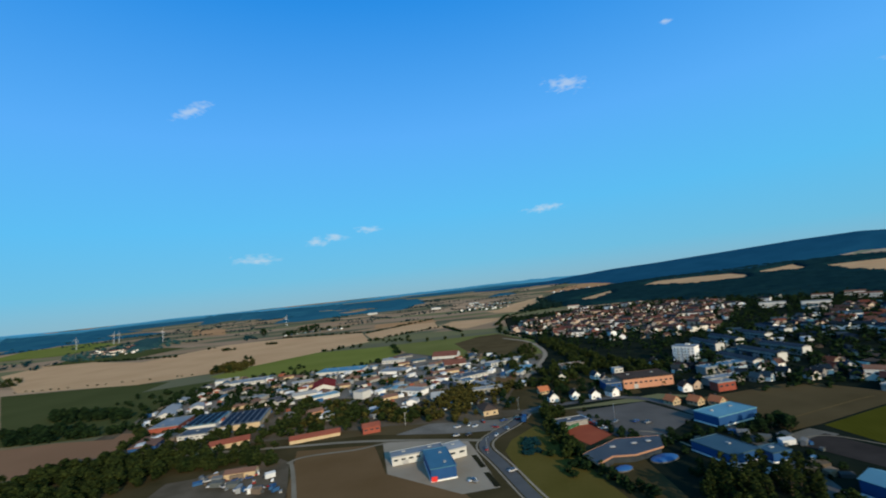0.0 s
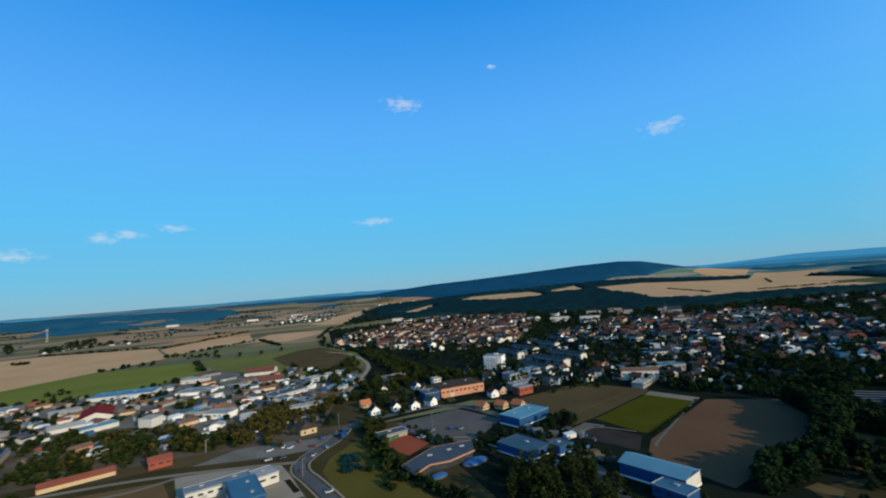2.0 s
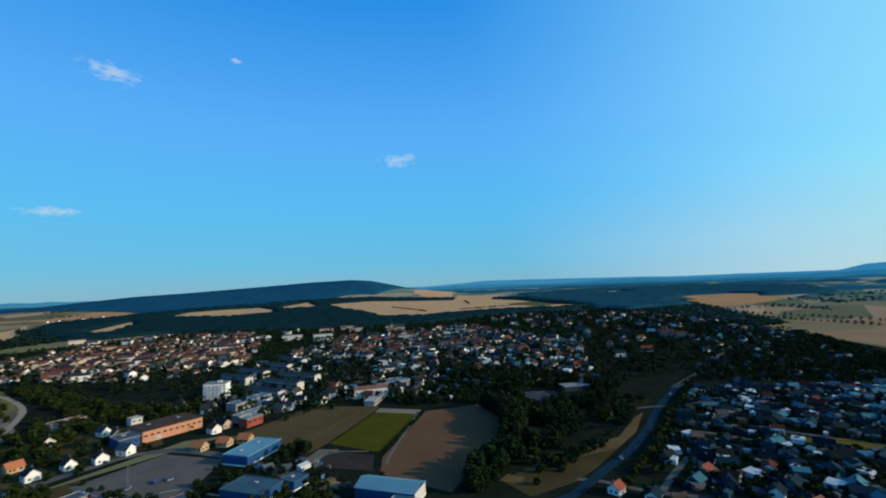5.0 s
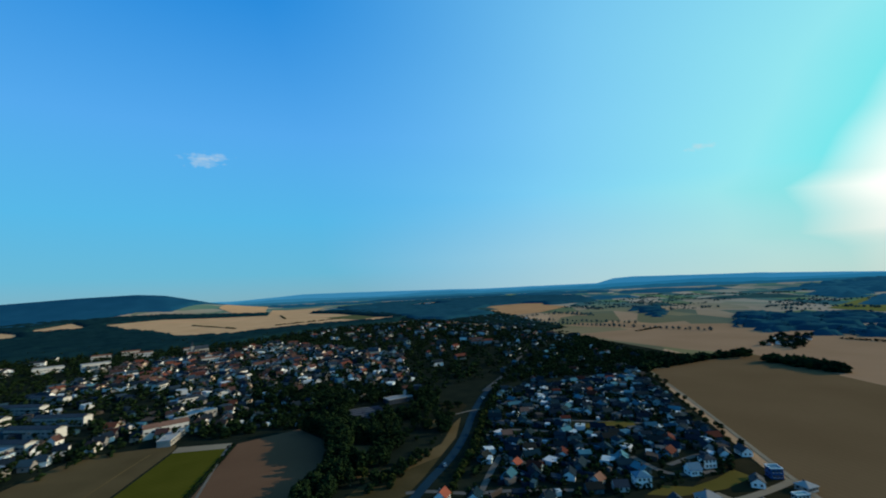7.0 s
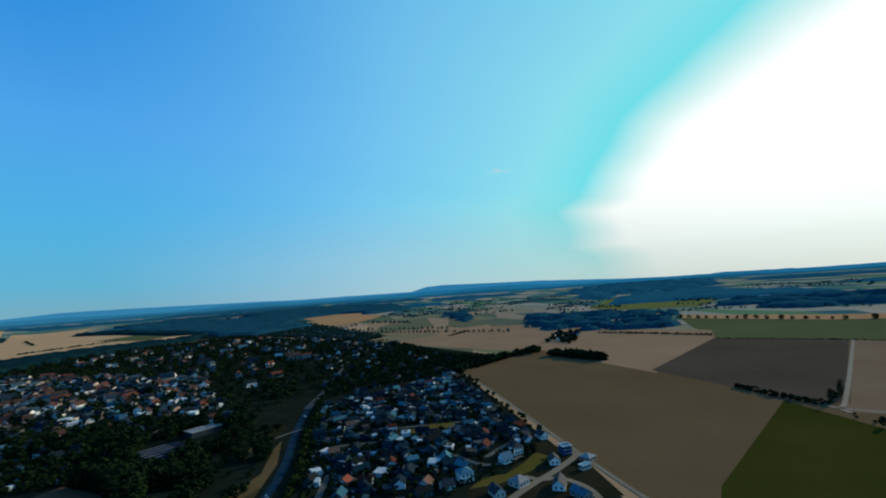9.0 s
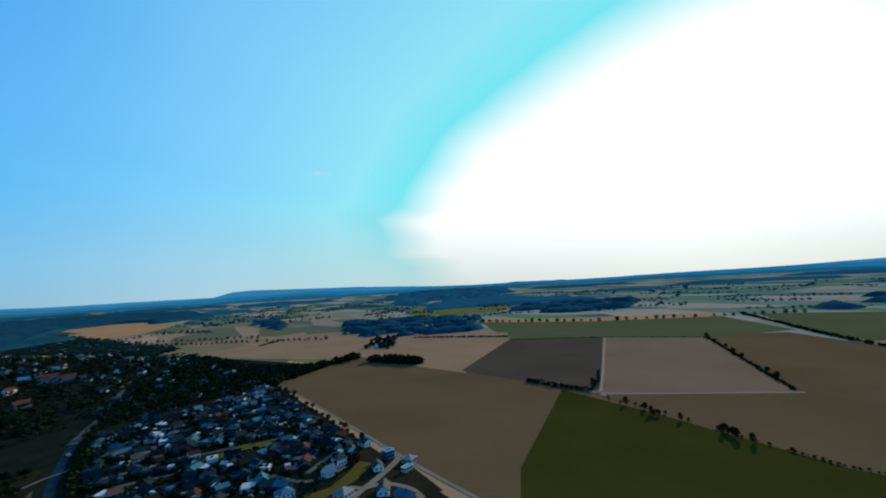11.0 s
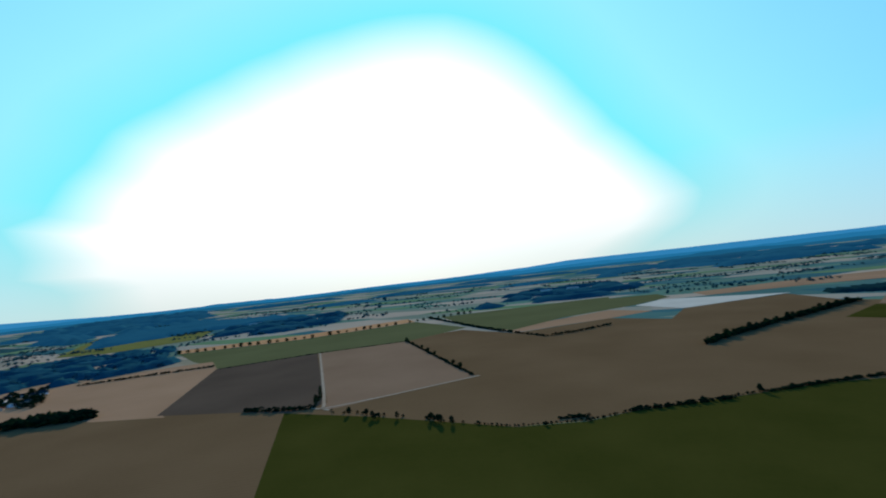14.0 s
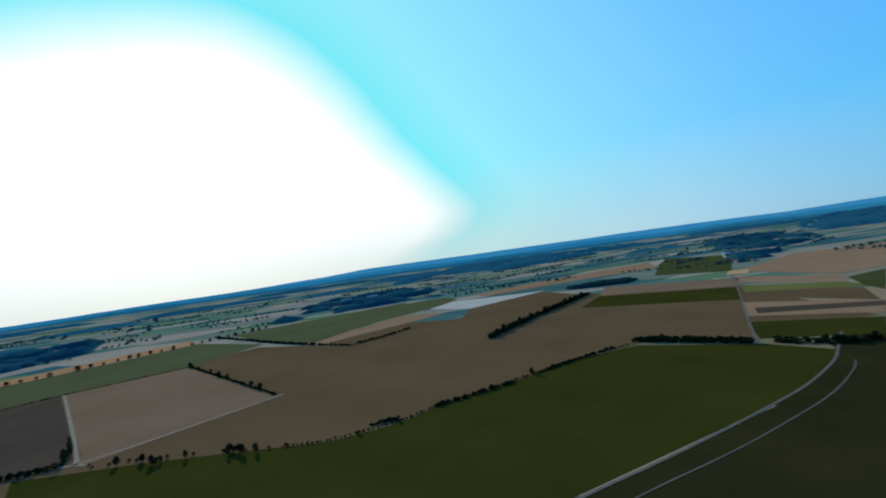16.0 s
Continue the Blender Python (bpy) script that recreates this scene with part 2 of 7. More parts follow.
TUFTS = [(1.0, 1.0, 1.0), (1.4, 1.35, 1.2), (0.6, 0.66, 0.75), (1.2, 1.15, 1.0), (1.75, 1.6, 1.3), (0.8, 0.85, 0.85), (0.5, 0.55, 0.65)]
M = {
    "farmland": patchwork(),
    "stubble": surface("stubble", (0.345, 0.182, 0.086), (0.455, 0.252, 0.128), 0.012, 0.4, 0.95, stripe=(0.09, 35)),
    "stubble_brown": surface("stubble_brown", (0.106, 0.067, 0.034), (0.149, 0.097, 0.052), 0.01, 0.3, 0.95, stripe=(0.08, 62)),
    "plough": surface("plough", (0.062, 0.046, 0.034), (0.092, 0.068, 0.05), 0.012, 0.4, 0.95, stripe=(0.1, 55)),
    "grey_stubble": surface("grey_stubble", (0.175, 0.112, 0.070), (0.23, 0.152, 0.098), 0.01, 0.35, 0.95, stripe=(0.07, 52)),
    # green crop in two tones: darkened against the sun, brightened in front light
    "crop": surface("crop", (0.031, 0.035, 0.006), (0.052, 0.051, 0.011), 0.016, 0.25, 0.95),
    "crop_frontlit": surface("crop_frontlit", (0.125, 0.142, 0.029), (0.18, 0.19, 0.046), 0.012, 0.5, 0.9, stripe=(0.06, 20)),
    "grey_wall": surface("grey_wall", (0.20, 0.19, 0.18), (0.30, 0.29, 0.27), 0.15, 2.0, 0.85),
    "crop_olive": surface("crop_olive", (0.118, 0.124, 0.035), (0.165, 0.165, 0.053), 0.012, 0.5, 0.9, stripe=(0.06, 20)),
    "soil_red": surface("soil_red", (0.2, 0.105, 0.058), (0.26, 0.142, 0.082), 0.012, 0.4, 0.95, stripe=(0.09, 70)),
    "crop_dark": surface("crop_dark", (0.05, 0.058, 0.02), (0.078, 0.084, 0.032), 0.012, 0.4, 0.95),
    "fallow": surface("fallow", (0.022, 0.021, 0.008), (0.041, 0.036, 0.014), 0.02, 0.4, 0.95),
    # foliage shifted to teal blue: haze of the middle distance in the colour
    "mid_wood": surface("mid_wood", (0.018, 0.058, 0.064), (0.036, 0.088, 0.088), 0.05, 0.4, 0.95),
    # asphalt with the blue of the reflected sky put into its base colour
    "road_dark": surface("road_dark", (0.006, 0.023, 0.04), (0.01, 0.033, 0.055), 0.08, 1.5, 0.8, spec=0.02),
    "meadow": surface("meadow", (0.078, 0.064, 0.014), (0.130, 0.100, 0.028), 0.03, 0.5, 0.9),
    "dry_grass": surface("dry_grass", (0.12, 0.078, 0.030), (0.20, 0.130, 0.052), 0.05, 0.7, 0.95),
    "dry_brown": surface("dry_brown", (0.066, 0.048, 0.023), (0.112, 0.080, 0.040), 0.03, 0.6, 0.95),
    "works_ground": surface("works_ground", (0.046, 0.036, 0.02), (0.165, 0.13, 0.095), 0.045, 0.3, 0.95),
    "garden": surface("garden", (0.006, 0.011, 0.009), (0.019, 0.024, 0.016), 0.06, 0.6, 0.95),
    "pitch": surface("pitch", (0.05, 0.051, 0.006), (0.073, 0.068, 0.01), 0.05, 0.6, 0.9, stripe=(0.12, 20)),
    "asphalt": surface("asphalt", (0.070, 0.068, 0.066), (0.110, 0.105, 0.10), 0.08, 1.5, 0.8, spec=0.1),
    "paving": surface("paving", (0.085, 0.078, 0.072), (0.13, 0.12, 0.11), 0.06, 1.2, 0.9),
    "tower_wall": surface("tower_wall", (0.70, 0.69, 0.67), (0.80, 0.79, 0.77), 0.15, 2.0, 0.85),
    "concrete": surface("concrete", (0.25, 0.20, 0.145), (0.33, 0.275, 0.21), 0.06, 0.9, 0.9),
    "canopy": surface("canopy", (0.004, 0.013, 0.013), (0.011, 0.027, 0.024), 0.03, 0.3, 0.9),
    "rough_grass": surface("rough_grass", (0.034, 0.029, 0.012), (0.085, 0.062, 0.03), 0.04, 0.5, 0.95),
    "dark_soil": surface("dark_soil", (0.1, 0.054, 0.032), (0.145, 0.08, 0.048), 0.02, 0.5, 0.95, stripe=(0.2, 62)),
    "plot_soil": surface("plot_soil", (0.120, 0.069, 0.030), (0.165, 0.099, 0.049), 0.03, 0.5, 0.95),
    # pale stubble, its colour raised for the front light and haze to the north
    "straw": surface("straw", (0.44, 0.255, 0.13), (0.57, 0.348, 0.19), 0.012, 0.4, 0.95, stripe=(0.09, 35)),
    "dark_grass": surface("dark_grass", (0.012, 0.014, 0.008), (0.034, 0.029, 0.016), 0.05, 0.5, 0.95),
    "stubble_tan": surface("stubble_tan", (0.25, 0.152, 0.088), (0.32, 0.2, 0.122), 0.01, 0.35, 0.95, stripe=(0.08, 48)),
    "verge_grass": surface("verge_grass", (0.085, 0.056, 0.025), (0.14, 0.096, 0.046), 0.05, 0.7, 0.95),
    "crop_far": surface("crop_far", (0.084, 0.09, 0.04), (0.112, 0.118, 0.054), 0.008, 0.2, 0.95),
    "yard": surface("yard", (0.10, 0.09, 0.075), (0.18, 0.165, 0.14), 0.05, 0.8, 0.9),
    "track": surface("track", (0.17, 0.14, 0.1), (0.25, 0.21, 0.155), 0.05, 0.8, 0.95),
    "foil": surface("foil", (0.40, 0.385, 0.33), (0.50, 0.485, 0.42), 0.02, 0.3, 0.7, stripe=(0.1, 40)),
    "clay": surface("clay", (0.26, 0.06, 0.035), (0.33, 0.085, 0.045), 0.1, 1.0, 0.9),
    "leaf": surface("leaf", (0.008, 0.016, 0.006), (0.027, 0.035, 0.011), 0.11, 0.9, 0.85, bump=0.5, pick="island", choices=TUFTS),
    "leaf_dark": surface("leaf_dark", (0.004, 0.011, 0.006), (0.015, 0.027, 0.011), 0.07, 0.6, 0.9, bump=0.5, pick="island", choices=TUFTS),
    # far foliage with the blue of the hazy air put into its base colour
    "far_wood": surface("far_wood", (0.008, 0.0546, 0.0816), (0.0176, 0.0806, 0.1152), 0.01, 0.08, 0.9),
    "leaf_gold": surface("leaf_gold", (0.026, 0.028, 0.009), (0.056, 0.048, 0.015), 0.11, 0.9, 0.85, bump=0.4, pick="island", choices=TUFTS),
    # hill and teal woods: the distance haze tints both base colours blue
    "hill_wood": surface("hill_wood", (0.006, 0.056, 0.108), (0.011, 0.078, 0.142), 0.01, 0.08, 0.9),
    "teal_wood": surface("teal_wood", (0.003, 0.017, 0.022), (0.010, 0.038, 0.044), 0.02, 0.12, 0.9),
    "bark": surface("bark", (0.06, 0.045, 0.03), (0.12, 0.09, 0.065), 0.5, 4.0, 0.95, bump=0.05),
    "white_wall": surface("white_wall", (0.44, 0.43, 0.41), (0.57, 0.56, 0.53), 0.15, 2.0, 0.85),
    "cream_wall": surface("cream_wall", (0.42, 0.31, 0.19), (0.5, 0.39, 0.25), 0.15, 2.0, 0.85),
    "orange_wall": surface("orange_wall", (0.33, 0.17, 0.105), (0.4, 0.22, 0.14), 0.15, 2.0, 0.85),
    "red_wall": surface("red_wall", (0.22, 0.055, 0.038), (0.3, 0.085, 0.058), 0.2, 2.0, 0.85),
    "blue_wall": surface("blue_wall", (0.010, 0.050, 0.15), (0.016, 0.075, 0.21), 0.1, 1.0, 0.6, spec=0.15),
    "blue_roof": surface("blue_roof", (0.032, 0.110, 0.180), (0.052, 0.155, 0.24), 0.08, 1.0, 0.6, 0.1, stripe=(0.6, 30), spec=0.15),
    "grey_roof": surface("grey_roof", (0.11, 0.125, 0.14), (0.21, 0.225, 0.24), 0.06, 1.0, 0.6, stripe=(0.5, 30), spec=0.3),
    "light_roof": surface("light_roof", (0.22, 0.235, 0.24), (0.37, 0.375, 0.38), 0.06, 1.0, 0.6),
    "dark_roof": surface("dark_roof", (0.035, 0.037, 0.042), (0.07, 0.07, 0.075), 0.1, 1.2, 0.6, spec=0.3),
    "slate_roof": surface("slate_roof", (0.014, 0.024, 0.036), (0.030, 0.042, 0.058), 0.1, 1.2, 0.7, spec=0.1),
    "red_roof": surface("red_roof", (0.19, 0.055, 0.038), (0.29, 0.088, 0.058), 0.12, 1.5, 0.85),
    "salmon_wall": surface("salmon_wall", (0.42, 0.20, 0.125), (0.50, 0.25, 0.16), 0.15, 2.0, 0.85),
    "umber_roof": surface("umber_roof", (0.045, 0.034, 0.030), (0.085, 0.064, 0.055), 0.1, 1.2, 0.8),
    "orange_roof": surface("orange_roof", (0.34, 0.115, 0.055), (0.44, 0.16, 0.08), 0.2, 1.5, 0.8),
    "court_dark": surface("court_dark", (0.028, 0.024, 0.022), (0.050, 0.042, 0.038), 0.08, 1.0, 0.9),
    "red_sign": surface("red_sign", (0.55, 0.03, 0.03), (0.65, 0.05, 0.04), 0.5, 3.0, 0.6),
    "darkred_roof": surface("darkred_roof", (0.16, 0.025, 0.025), (0.24, 0.04, 0.04), 0.12, 1.5, 0.7),
    "brown_roof": surface("brown_roof", (0.14, 0.075, 0.055), (0.21, 0.12, 0.09), 0.12, 1.5, 0.8),
    "light_blue_roof": surface("light_blue_roof", (0.085, 0.225, 0.30), (0.125, 0.29, 0.37), 0.06, 1.0, 0.6, 0.1, stripe=(0.6, 17), spec=0.15),
    "bright_blue": surface("bright_blue", (0.02, 0.09, 0.24), (0.03, 0.12, 0.3), 0.1, 1.0, 0.5, spec=0.3),
    "green_paint": surface("green_paint", (0.025, 0.090, 0.045), (0.04, 0.12, 0.06), 0.1, 1.0, 0.8),
    "bright_blue_roof": surface("bright_blue_roof", (0.06, 0.175, 0.26), (0.09, 0.23, 0.33), 0.08, 1.0, 0.6, 0.1, stripe=(0.6, 80), spec=0.15),
    "red_brown_roof": surface("red_brown_roof", (0.13, 0.052, 0.04), (0.19, 0.08, 0.06), 0.12, 1.5, 0.8),
    "works_paving": surface("works_paving", (0.10, 0.088, 0.072), (0.22, 0.195, 0.165), 0.05, 0.4, 0.9),
    "steel_roof": surface("steel_roof", (0.030, 0.070, 0.100), (0.050, 0.100, 0.135), 0.08, 1.0, 0.6, 0.1, stripe=(0.6, 17), spec=0.1),
    "solar": surface("solar", (0.006, 0.012, 0.026), (0.011, 0.020, 0.042), 0.2, 1.0, 0.6, spec=0.04),
    "glass": surface("glass", (0.02, 0.025, 0.03), (0.05, 0.06, 0.07), 0.3, 2.0, 0.12, spec=0.8),
    "metal": surface("metal", (0.45, 0.46, 0.48), (0.6, 0.61, 0.62), 0.5, 3.0, 0.4, 0.8, spec=0.3),
    "tyre": surface("tyre", (0.015, 0.015, 0.015), (0.03, 0.03, 0.03), 1.0, 6.0, 0.9),
    "white_paint": surface("white_paint", (0.72, 0.73, 0.74), (0.8, 0.8, 0.8), 0.3, 3.0, 0.4, spec=0.3),
}
# distance haze as emission, on top of a blue base colour
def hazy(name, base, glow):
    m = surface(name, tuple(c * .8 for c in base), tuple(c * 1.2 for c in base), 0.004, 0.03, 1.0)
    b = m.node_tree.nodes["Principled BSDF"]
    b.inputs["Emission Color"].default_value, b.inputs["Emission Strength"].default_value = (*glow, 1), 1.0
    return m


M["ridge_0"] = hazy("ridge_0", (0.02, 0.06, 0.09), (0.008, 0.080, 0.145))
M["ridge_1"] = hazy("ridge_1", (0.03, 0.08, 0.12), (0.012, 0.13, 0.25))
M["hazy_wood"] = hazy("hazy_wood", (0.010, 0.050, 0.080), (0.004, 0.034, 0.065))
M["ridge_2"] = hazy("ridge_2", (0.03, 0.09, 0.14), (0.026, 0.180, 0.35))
# few whites among dark blues: walls turned from the sun, shade in the colour
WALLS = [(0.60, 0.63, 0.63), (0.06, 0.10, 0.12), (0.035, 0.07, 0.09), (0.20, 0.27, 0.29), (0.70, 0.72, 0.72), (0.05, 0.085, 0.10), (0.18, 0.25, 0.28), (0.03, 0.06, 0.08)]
ROOFS_OLD = [(0.129, 0.0516, 0.0387), (0.0731, 0.0378, 0.0327), (0.1634, 0.0671, 0.0482), (0.06, 0.04, 0.038), (0.03, 0.034, 0.04), (0.1075, 0.043, 0.0344), (0.024, 0.027, 0.033), (0.0903, 0.0516, 0.0447)]
# estate roofs: backlit shade and reflected blue sky put into the base colours
ROOFS_NEW_SHADED = [(0.0022, 0.0127, 0.0231), (0.0044, 0.0187, 0.0303), (0.0028, 0.0099, 0.0143), (0.0066, 0.0259, 0.0385), (0.0039, 0.0138, 0.0198), (0.0066, 0.016, 0.0198), (0.0033, 0.0242, 0.0385), (0.0055, 0.0116, 0.0143), (0.011, 0.0143, 0.0143), (0.0285, 0.1055, 0.1482), (0.0033, 0.0171, 0.0319), (0.0475, 0.1605, 0.2099), (0.0022, 0.0116, 0.0231), (0.0044, 0.0143, 0.0231), (0.0066, 0.0198, 0.027), (0.0825, 0.0198, 0.0132)]
ROOFS_MIX = [(0.108, 0.036, 0.0245), (0.01, 0.02, 0.032), (0.06, 0.036, 0.032), (0.016, 0.024, 0.032), (0.1368, 0.0475, 0.0302), (0.008, 0.016, 0.028), (0.0612, 0.0317, 0.0259), (0.03, 0.06, 0.08), (0.0864, 0.0446, 0.036), (0.01, 0.018, 0.026), (0.05, 0.028, 0.028), (0.02, 0.04, 0.06)]
WALLS_LIGHT = [(0.80, 0.80, 0.78), (0.30, 0.26, 0.22), (0.84, 0.84, 0.83), (0.46, 0.34, 0.26), (0.76, 0.74, 0.72), (0.22, 0.21, 0.21), (0.60, 0.46, 0.36), (0.66, 0.62, 0.56)]
GREY2 = ((0.82, 0.82, 0.82), (1.12, 1.12, 1.12))
for how in ("object", "island"):
    M["wall_" + how] = surface("wall_" + how, *GREY2, 0.2, 2.0, 0.85, pick=how, choices=WALLS)
    M["wall_light_" + how] = surface("wall_light_" + how, *GREY2, 0.2, 2.0, 0.85, pick=how, choices=WALLS_LIGHT)
    for key, ch in (("old", ROOFS_OLD), ("new", ROOFS_NEW_SHADED), ("mix", ROOFS_MIX)):
        M["roof_%s_%s" % (key, how)] = surface("roof_%s_%s" % (key, how), *GREY2, 0.25, 2.5, 0.7, pick=how, choices=ch, spec=0.04)
    M["car_" + how] = surface("car_" + how, *GREY2, 0.5, 3.0, 0.3, 0.3, pick=how, choices=[(0.6, 0.6, 0.62), (0.05, 0.05, 0.06), (0.75, 0.75, 0.75), (0.03, 0.08, 0.25), (0.35, 0.03, 0.03), (0.3, 0.31, 0.33)])


# ---- the lie of the land ----
CX, CY = 10.0, 28.0
NEAR, REACH = 1000.0, 3850.0
FOREST_HILL = [(6, -1.3), (12, -0.85), (16, -0.5), (20, -0.15), (25, 0.05), (33, 0.5), (38, 0.8), (43, 0.95), (45.5, 0.75), (47.5, 0.3), (50, -0.25), (54, -0.8), (58, -1.3)]
FAR_RIDGE = [(-180, .5), (-172, .35), (-160, .4), (-150, .4), (-137, .2), (-130, .3), (-100, .2), (-60, .1), (-46, -.15), (-37, -.45), (-17, -.65), (-7, -.72), (5, -.62), (12, -.35),
             (52, -.05), (60, .4), (72, .3), (82, .05), (96, .05), (98, .55), (100, .65), (112, .35), (122, -.1), (131, -.3), (146, -.2), (156, -.15), (165, .05), (170, .15), (175, .45), (180, .5)]


def along(table, a):
    for (a0, e0), (a1, e1) in zip(table, table[1:]):
        if a0 <= a <= a1:
            return e0 + (e1 - e0) * (a - a0) / (a1 - a0)
    return table[0][1] if a < table[0][0] else table[-1][1]


def land(x, y):
    """Height of the ground: level round the town, then a slow rise, a wooded hill and far ridges."""
    r = math.hypot(x - CX, y - CY)
    if r <= NEAR:
        return 0.0
    q = min((r - NEAR) / REACH, 0.9995)
    true = NEAR - REACH * math.log(1 - q)
    z = 100 * (1 - r / true)
    a = math.degrees(math.atan2(x - CX, y - CY))
    h = max(0.0, 73 + 57.6 * along(FOREST_HILL, a))
    z += h * math.exp(-((r - 3300) / 480) ** 2)
    return z


def far(x, y):
    """Draws far places together, so that the land ends at its ridges."""
    r = math.hypot(x - CX, y - CY)
    if r <= NEAR:
        return x, y
    q = NEAR + REACH * (1 - math.exp(-(r - NEAR) / REACH))
    return CX + (x - CX) * q / r, CY + (y - CY) * q / r


def mesh_ob(name, verts, faces, mats, parent=None, label="", index=None, smooth=False):
    me = bpy.data.meshes.new(name)
    me.from_pydata([tuple(v) for v in verts], [], faces)
    for m in (mats if isinstance(mats, (list, tuple)) else [mats]):
        me.materials.append(M[m])
    if index is not None:
        me.polygons.foreach_set("material_index", index)
    if smooth:
        me.polygons.foreach_set("use_smooth", [True] * len(me.polygons))
    ob = new(name, me)
    if parent:
        ob.parent = parent
    if label:
        ob["label"] = label
    return ob


def make_ground():
    rings = [0, 100, 250, 450, 700, 900] + [1000 + 55 * i for i in range(70)]
    n = 360
    verts, faces = [(CX, CY, 0)], []
    for r in rings[1:]:
        for k in range(n):
            a = 2 * math.pi * k / n
            x, y = CX + r * math.sin(a), CY + r * math.cos(a)
            verts.append((x, y, land(x, y)))
    for k in range(n):
        faces.append((0, 1 + (k + 1) % n, 1 + k))
    for i in range(len(rings) - 2):
        for k in range(n):
            a, b = 1 + i * n, 1 + (i + 1) * n
            faces.append((a + k, a + (k + 1) % n, b + (k + 1) % n, b + k))
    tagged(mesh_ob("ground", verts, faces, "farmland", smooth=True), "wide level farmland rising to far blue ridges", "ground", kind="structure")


make_ground()


def make_backdrop():
    """Far blue ridges at the rim of the land, one behind the other, emitting their haze."""
    for k, (r, low, share) in enumerate(((4050, -0.9, 0.30), (4350, -0.5, 0.65), (4650, 0.0, 1.0))):
        n, vs, fs = 720, [], []
        for i in range(n):
            a = 360 * i / n - 180
            e = along(FAR_RIDGE, a)
            bump = 0.16 * noise.noise((a * .11, k * 7.3, 0)) + 0.05 * noise.noise((a * .7, k * 3.1, 2)) + 0.02 * noise.noise((a * 3.1, k, 5))
            top = 100 + r * math.tan(radians((e if k == 2 else -0.55 + 0.25 * k + (e + .4) * share * .4) + bump * (1.5 if k < 2 else .5)))
            x, y = polar(a, r)
            x1, y1 = polar(a, r + 130)
            vs += [(x, y, land(x, y) - 30), (x1, y1, top)]
        for i in range(n):
            j = (i + 1) % n
            fs.append((2 * i, 2 * j, 2 * j + 1, 2 * i + 1))
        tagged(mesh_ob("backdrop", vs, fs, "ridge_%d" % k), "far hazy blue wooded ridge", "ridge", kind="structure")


def polar(a, r):
    return CX + r * math.sin(radians(a)), CY + r * math.cos(radians(a))


make_backdrop()


def field(name, label, corners, mat, lift=0.06, cuts=0):
    """A parcel of land with these corners, laid over the ground."""
    bm = bmesh.new()
    bm.faces.new([bm.verts.new((x, y, 0)) for x, y in corners])
    reach = max(math.hypot(x - CX, y - CY) for x, y in corners)
    if reach > NEAR:
        bmesh.ops.triangulate(bm, faces=bm.faces)
        bmesh.ops.subdivide_edges(bm, edges=bm.edges, cuts=cuts or 7, use_grid_fill=True)
        bmesh.ops.triangulate(bm, faces=bm.faces)
    for v in bm.verts:
        x, y = far(v.co.x, v.co.y)
        v.co = (x, y, land(x, y) + lift + max(0, math.hypot(x, y) - NEAR) / 1500)
    bmesh.ops.recalc_face_normals(bm, faces=bm.faces)
    if sum(f.normal.z for f in bm.faces) < 0:
        bmesh.ops.reverse_faces(bm, faces=bm.faces)
    me = bpy.data.meshes.new(name)
    bm.to_mesh(me)
    bm.free()
    me.materials.append(M[mat])
    return tagged(new(name, me), label, "field" if "field" in name else name, kind="structure")


def ribbon(name, label, pts, width, mat, lift=0.12, category="road"):
    """A road or track along a bent line, rounded at its bends."""
    pts = [Vector(p) for p in pts]
    for _ in range(2):
        pts = [pts[0]] + [q for a, b in zip(pts, pts[1:]) for q in (a.lerp(b, 0.25), a.lerp(b, 0.75))] + [pts[-1]]
    verts, faces = [], []
    for i, p in enumerate(pts):
        d = (pts[min(i + 1, len(pts) - 1)] - pts[max(i - 1, 0)]).normalized()
        side = Vector((-d.y, d.x)) * width / 2
        for s in (side, -side):
            x, y = far(*(p + s))
            verts.append((x, y, land(x, y) + lift))
    for i in range(len(pts) - 1):
        faces.append((2 * i, 2 * i + 1, 2 * i + 3, 2 * i + 2))
    return tagged(mesh_ob(name, verts, faces, mat), label, category, kind="structure")


# fields to the south and east
field("field", "brown stubble field beside the new housing estate", [(150, -91), (556, -84), (632, -172), (655, -228), (600, -236), (528, -252), (434, -268), (353, -281), (303, -279), (194, -128)], "stubble_brown")
field("field", "brown stubble field behind a small copse", [(528, -252), (600, -236), (662, -231), (771, -309), (745, -393), (617, -493), (444, -270), (434, -264), (520, -248)], "stubble_tan", 0.07)
field("field", "dark ploughed field beside a track", [(450, -268), (617, -493), (498, -590), (279, -305), (300, -277), (353, -279)], "plough", 0.09)
field("field", "grey brown stubble field with a hedge", [(272, -290), (280, -309), (492, -591), (371, -668), (161, -397), (262, -288)], "grey_stubble", 0.07)
field("field", "wide brown stubble field behind a row of trees", [(265, -286), (157, -399), (365, -675), (300, -775), (180, -668), (104, -600), (-24, -495), (-78, -483), (-192, -377), (-116, -350), (-70, -326), (17, -284), (44, -264), (89, -252), (138, -260), (208, -271)], "stubble_brown", 0.065)
field("field", "yellow green field beyond the stubble", [(924, -673), (691, -790), (497, -992), (301, -809), (366, -668), (497, -590), (608, -490), (755, -568)], "crop_far", 0.07)
field("field", "pale stubble strip behind an avenue of trees", [(1000, -730), (760, -870), (560, -1080), (500, -1000), (691, -795), (924, -680)], "stubble", 0.07)
field("field", "white foil covered field", [(-17, -986), (-79, -1082), (-301, -1013), (-94, -877)], "foil", 0.3)
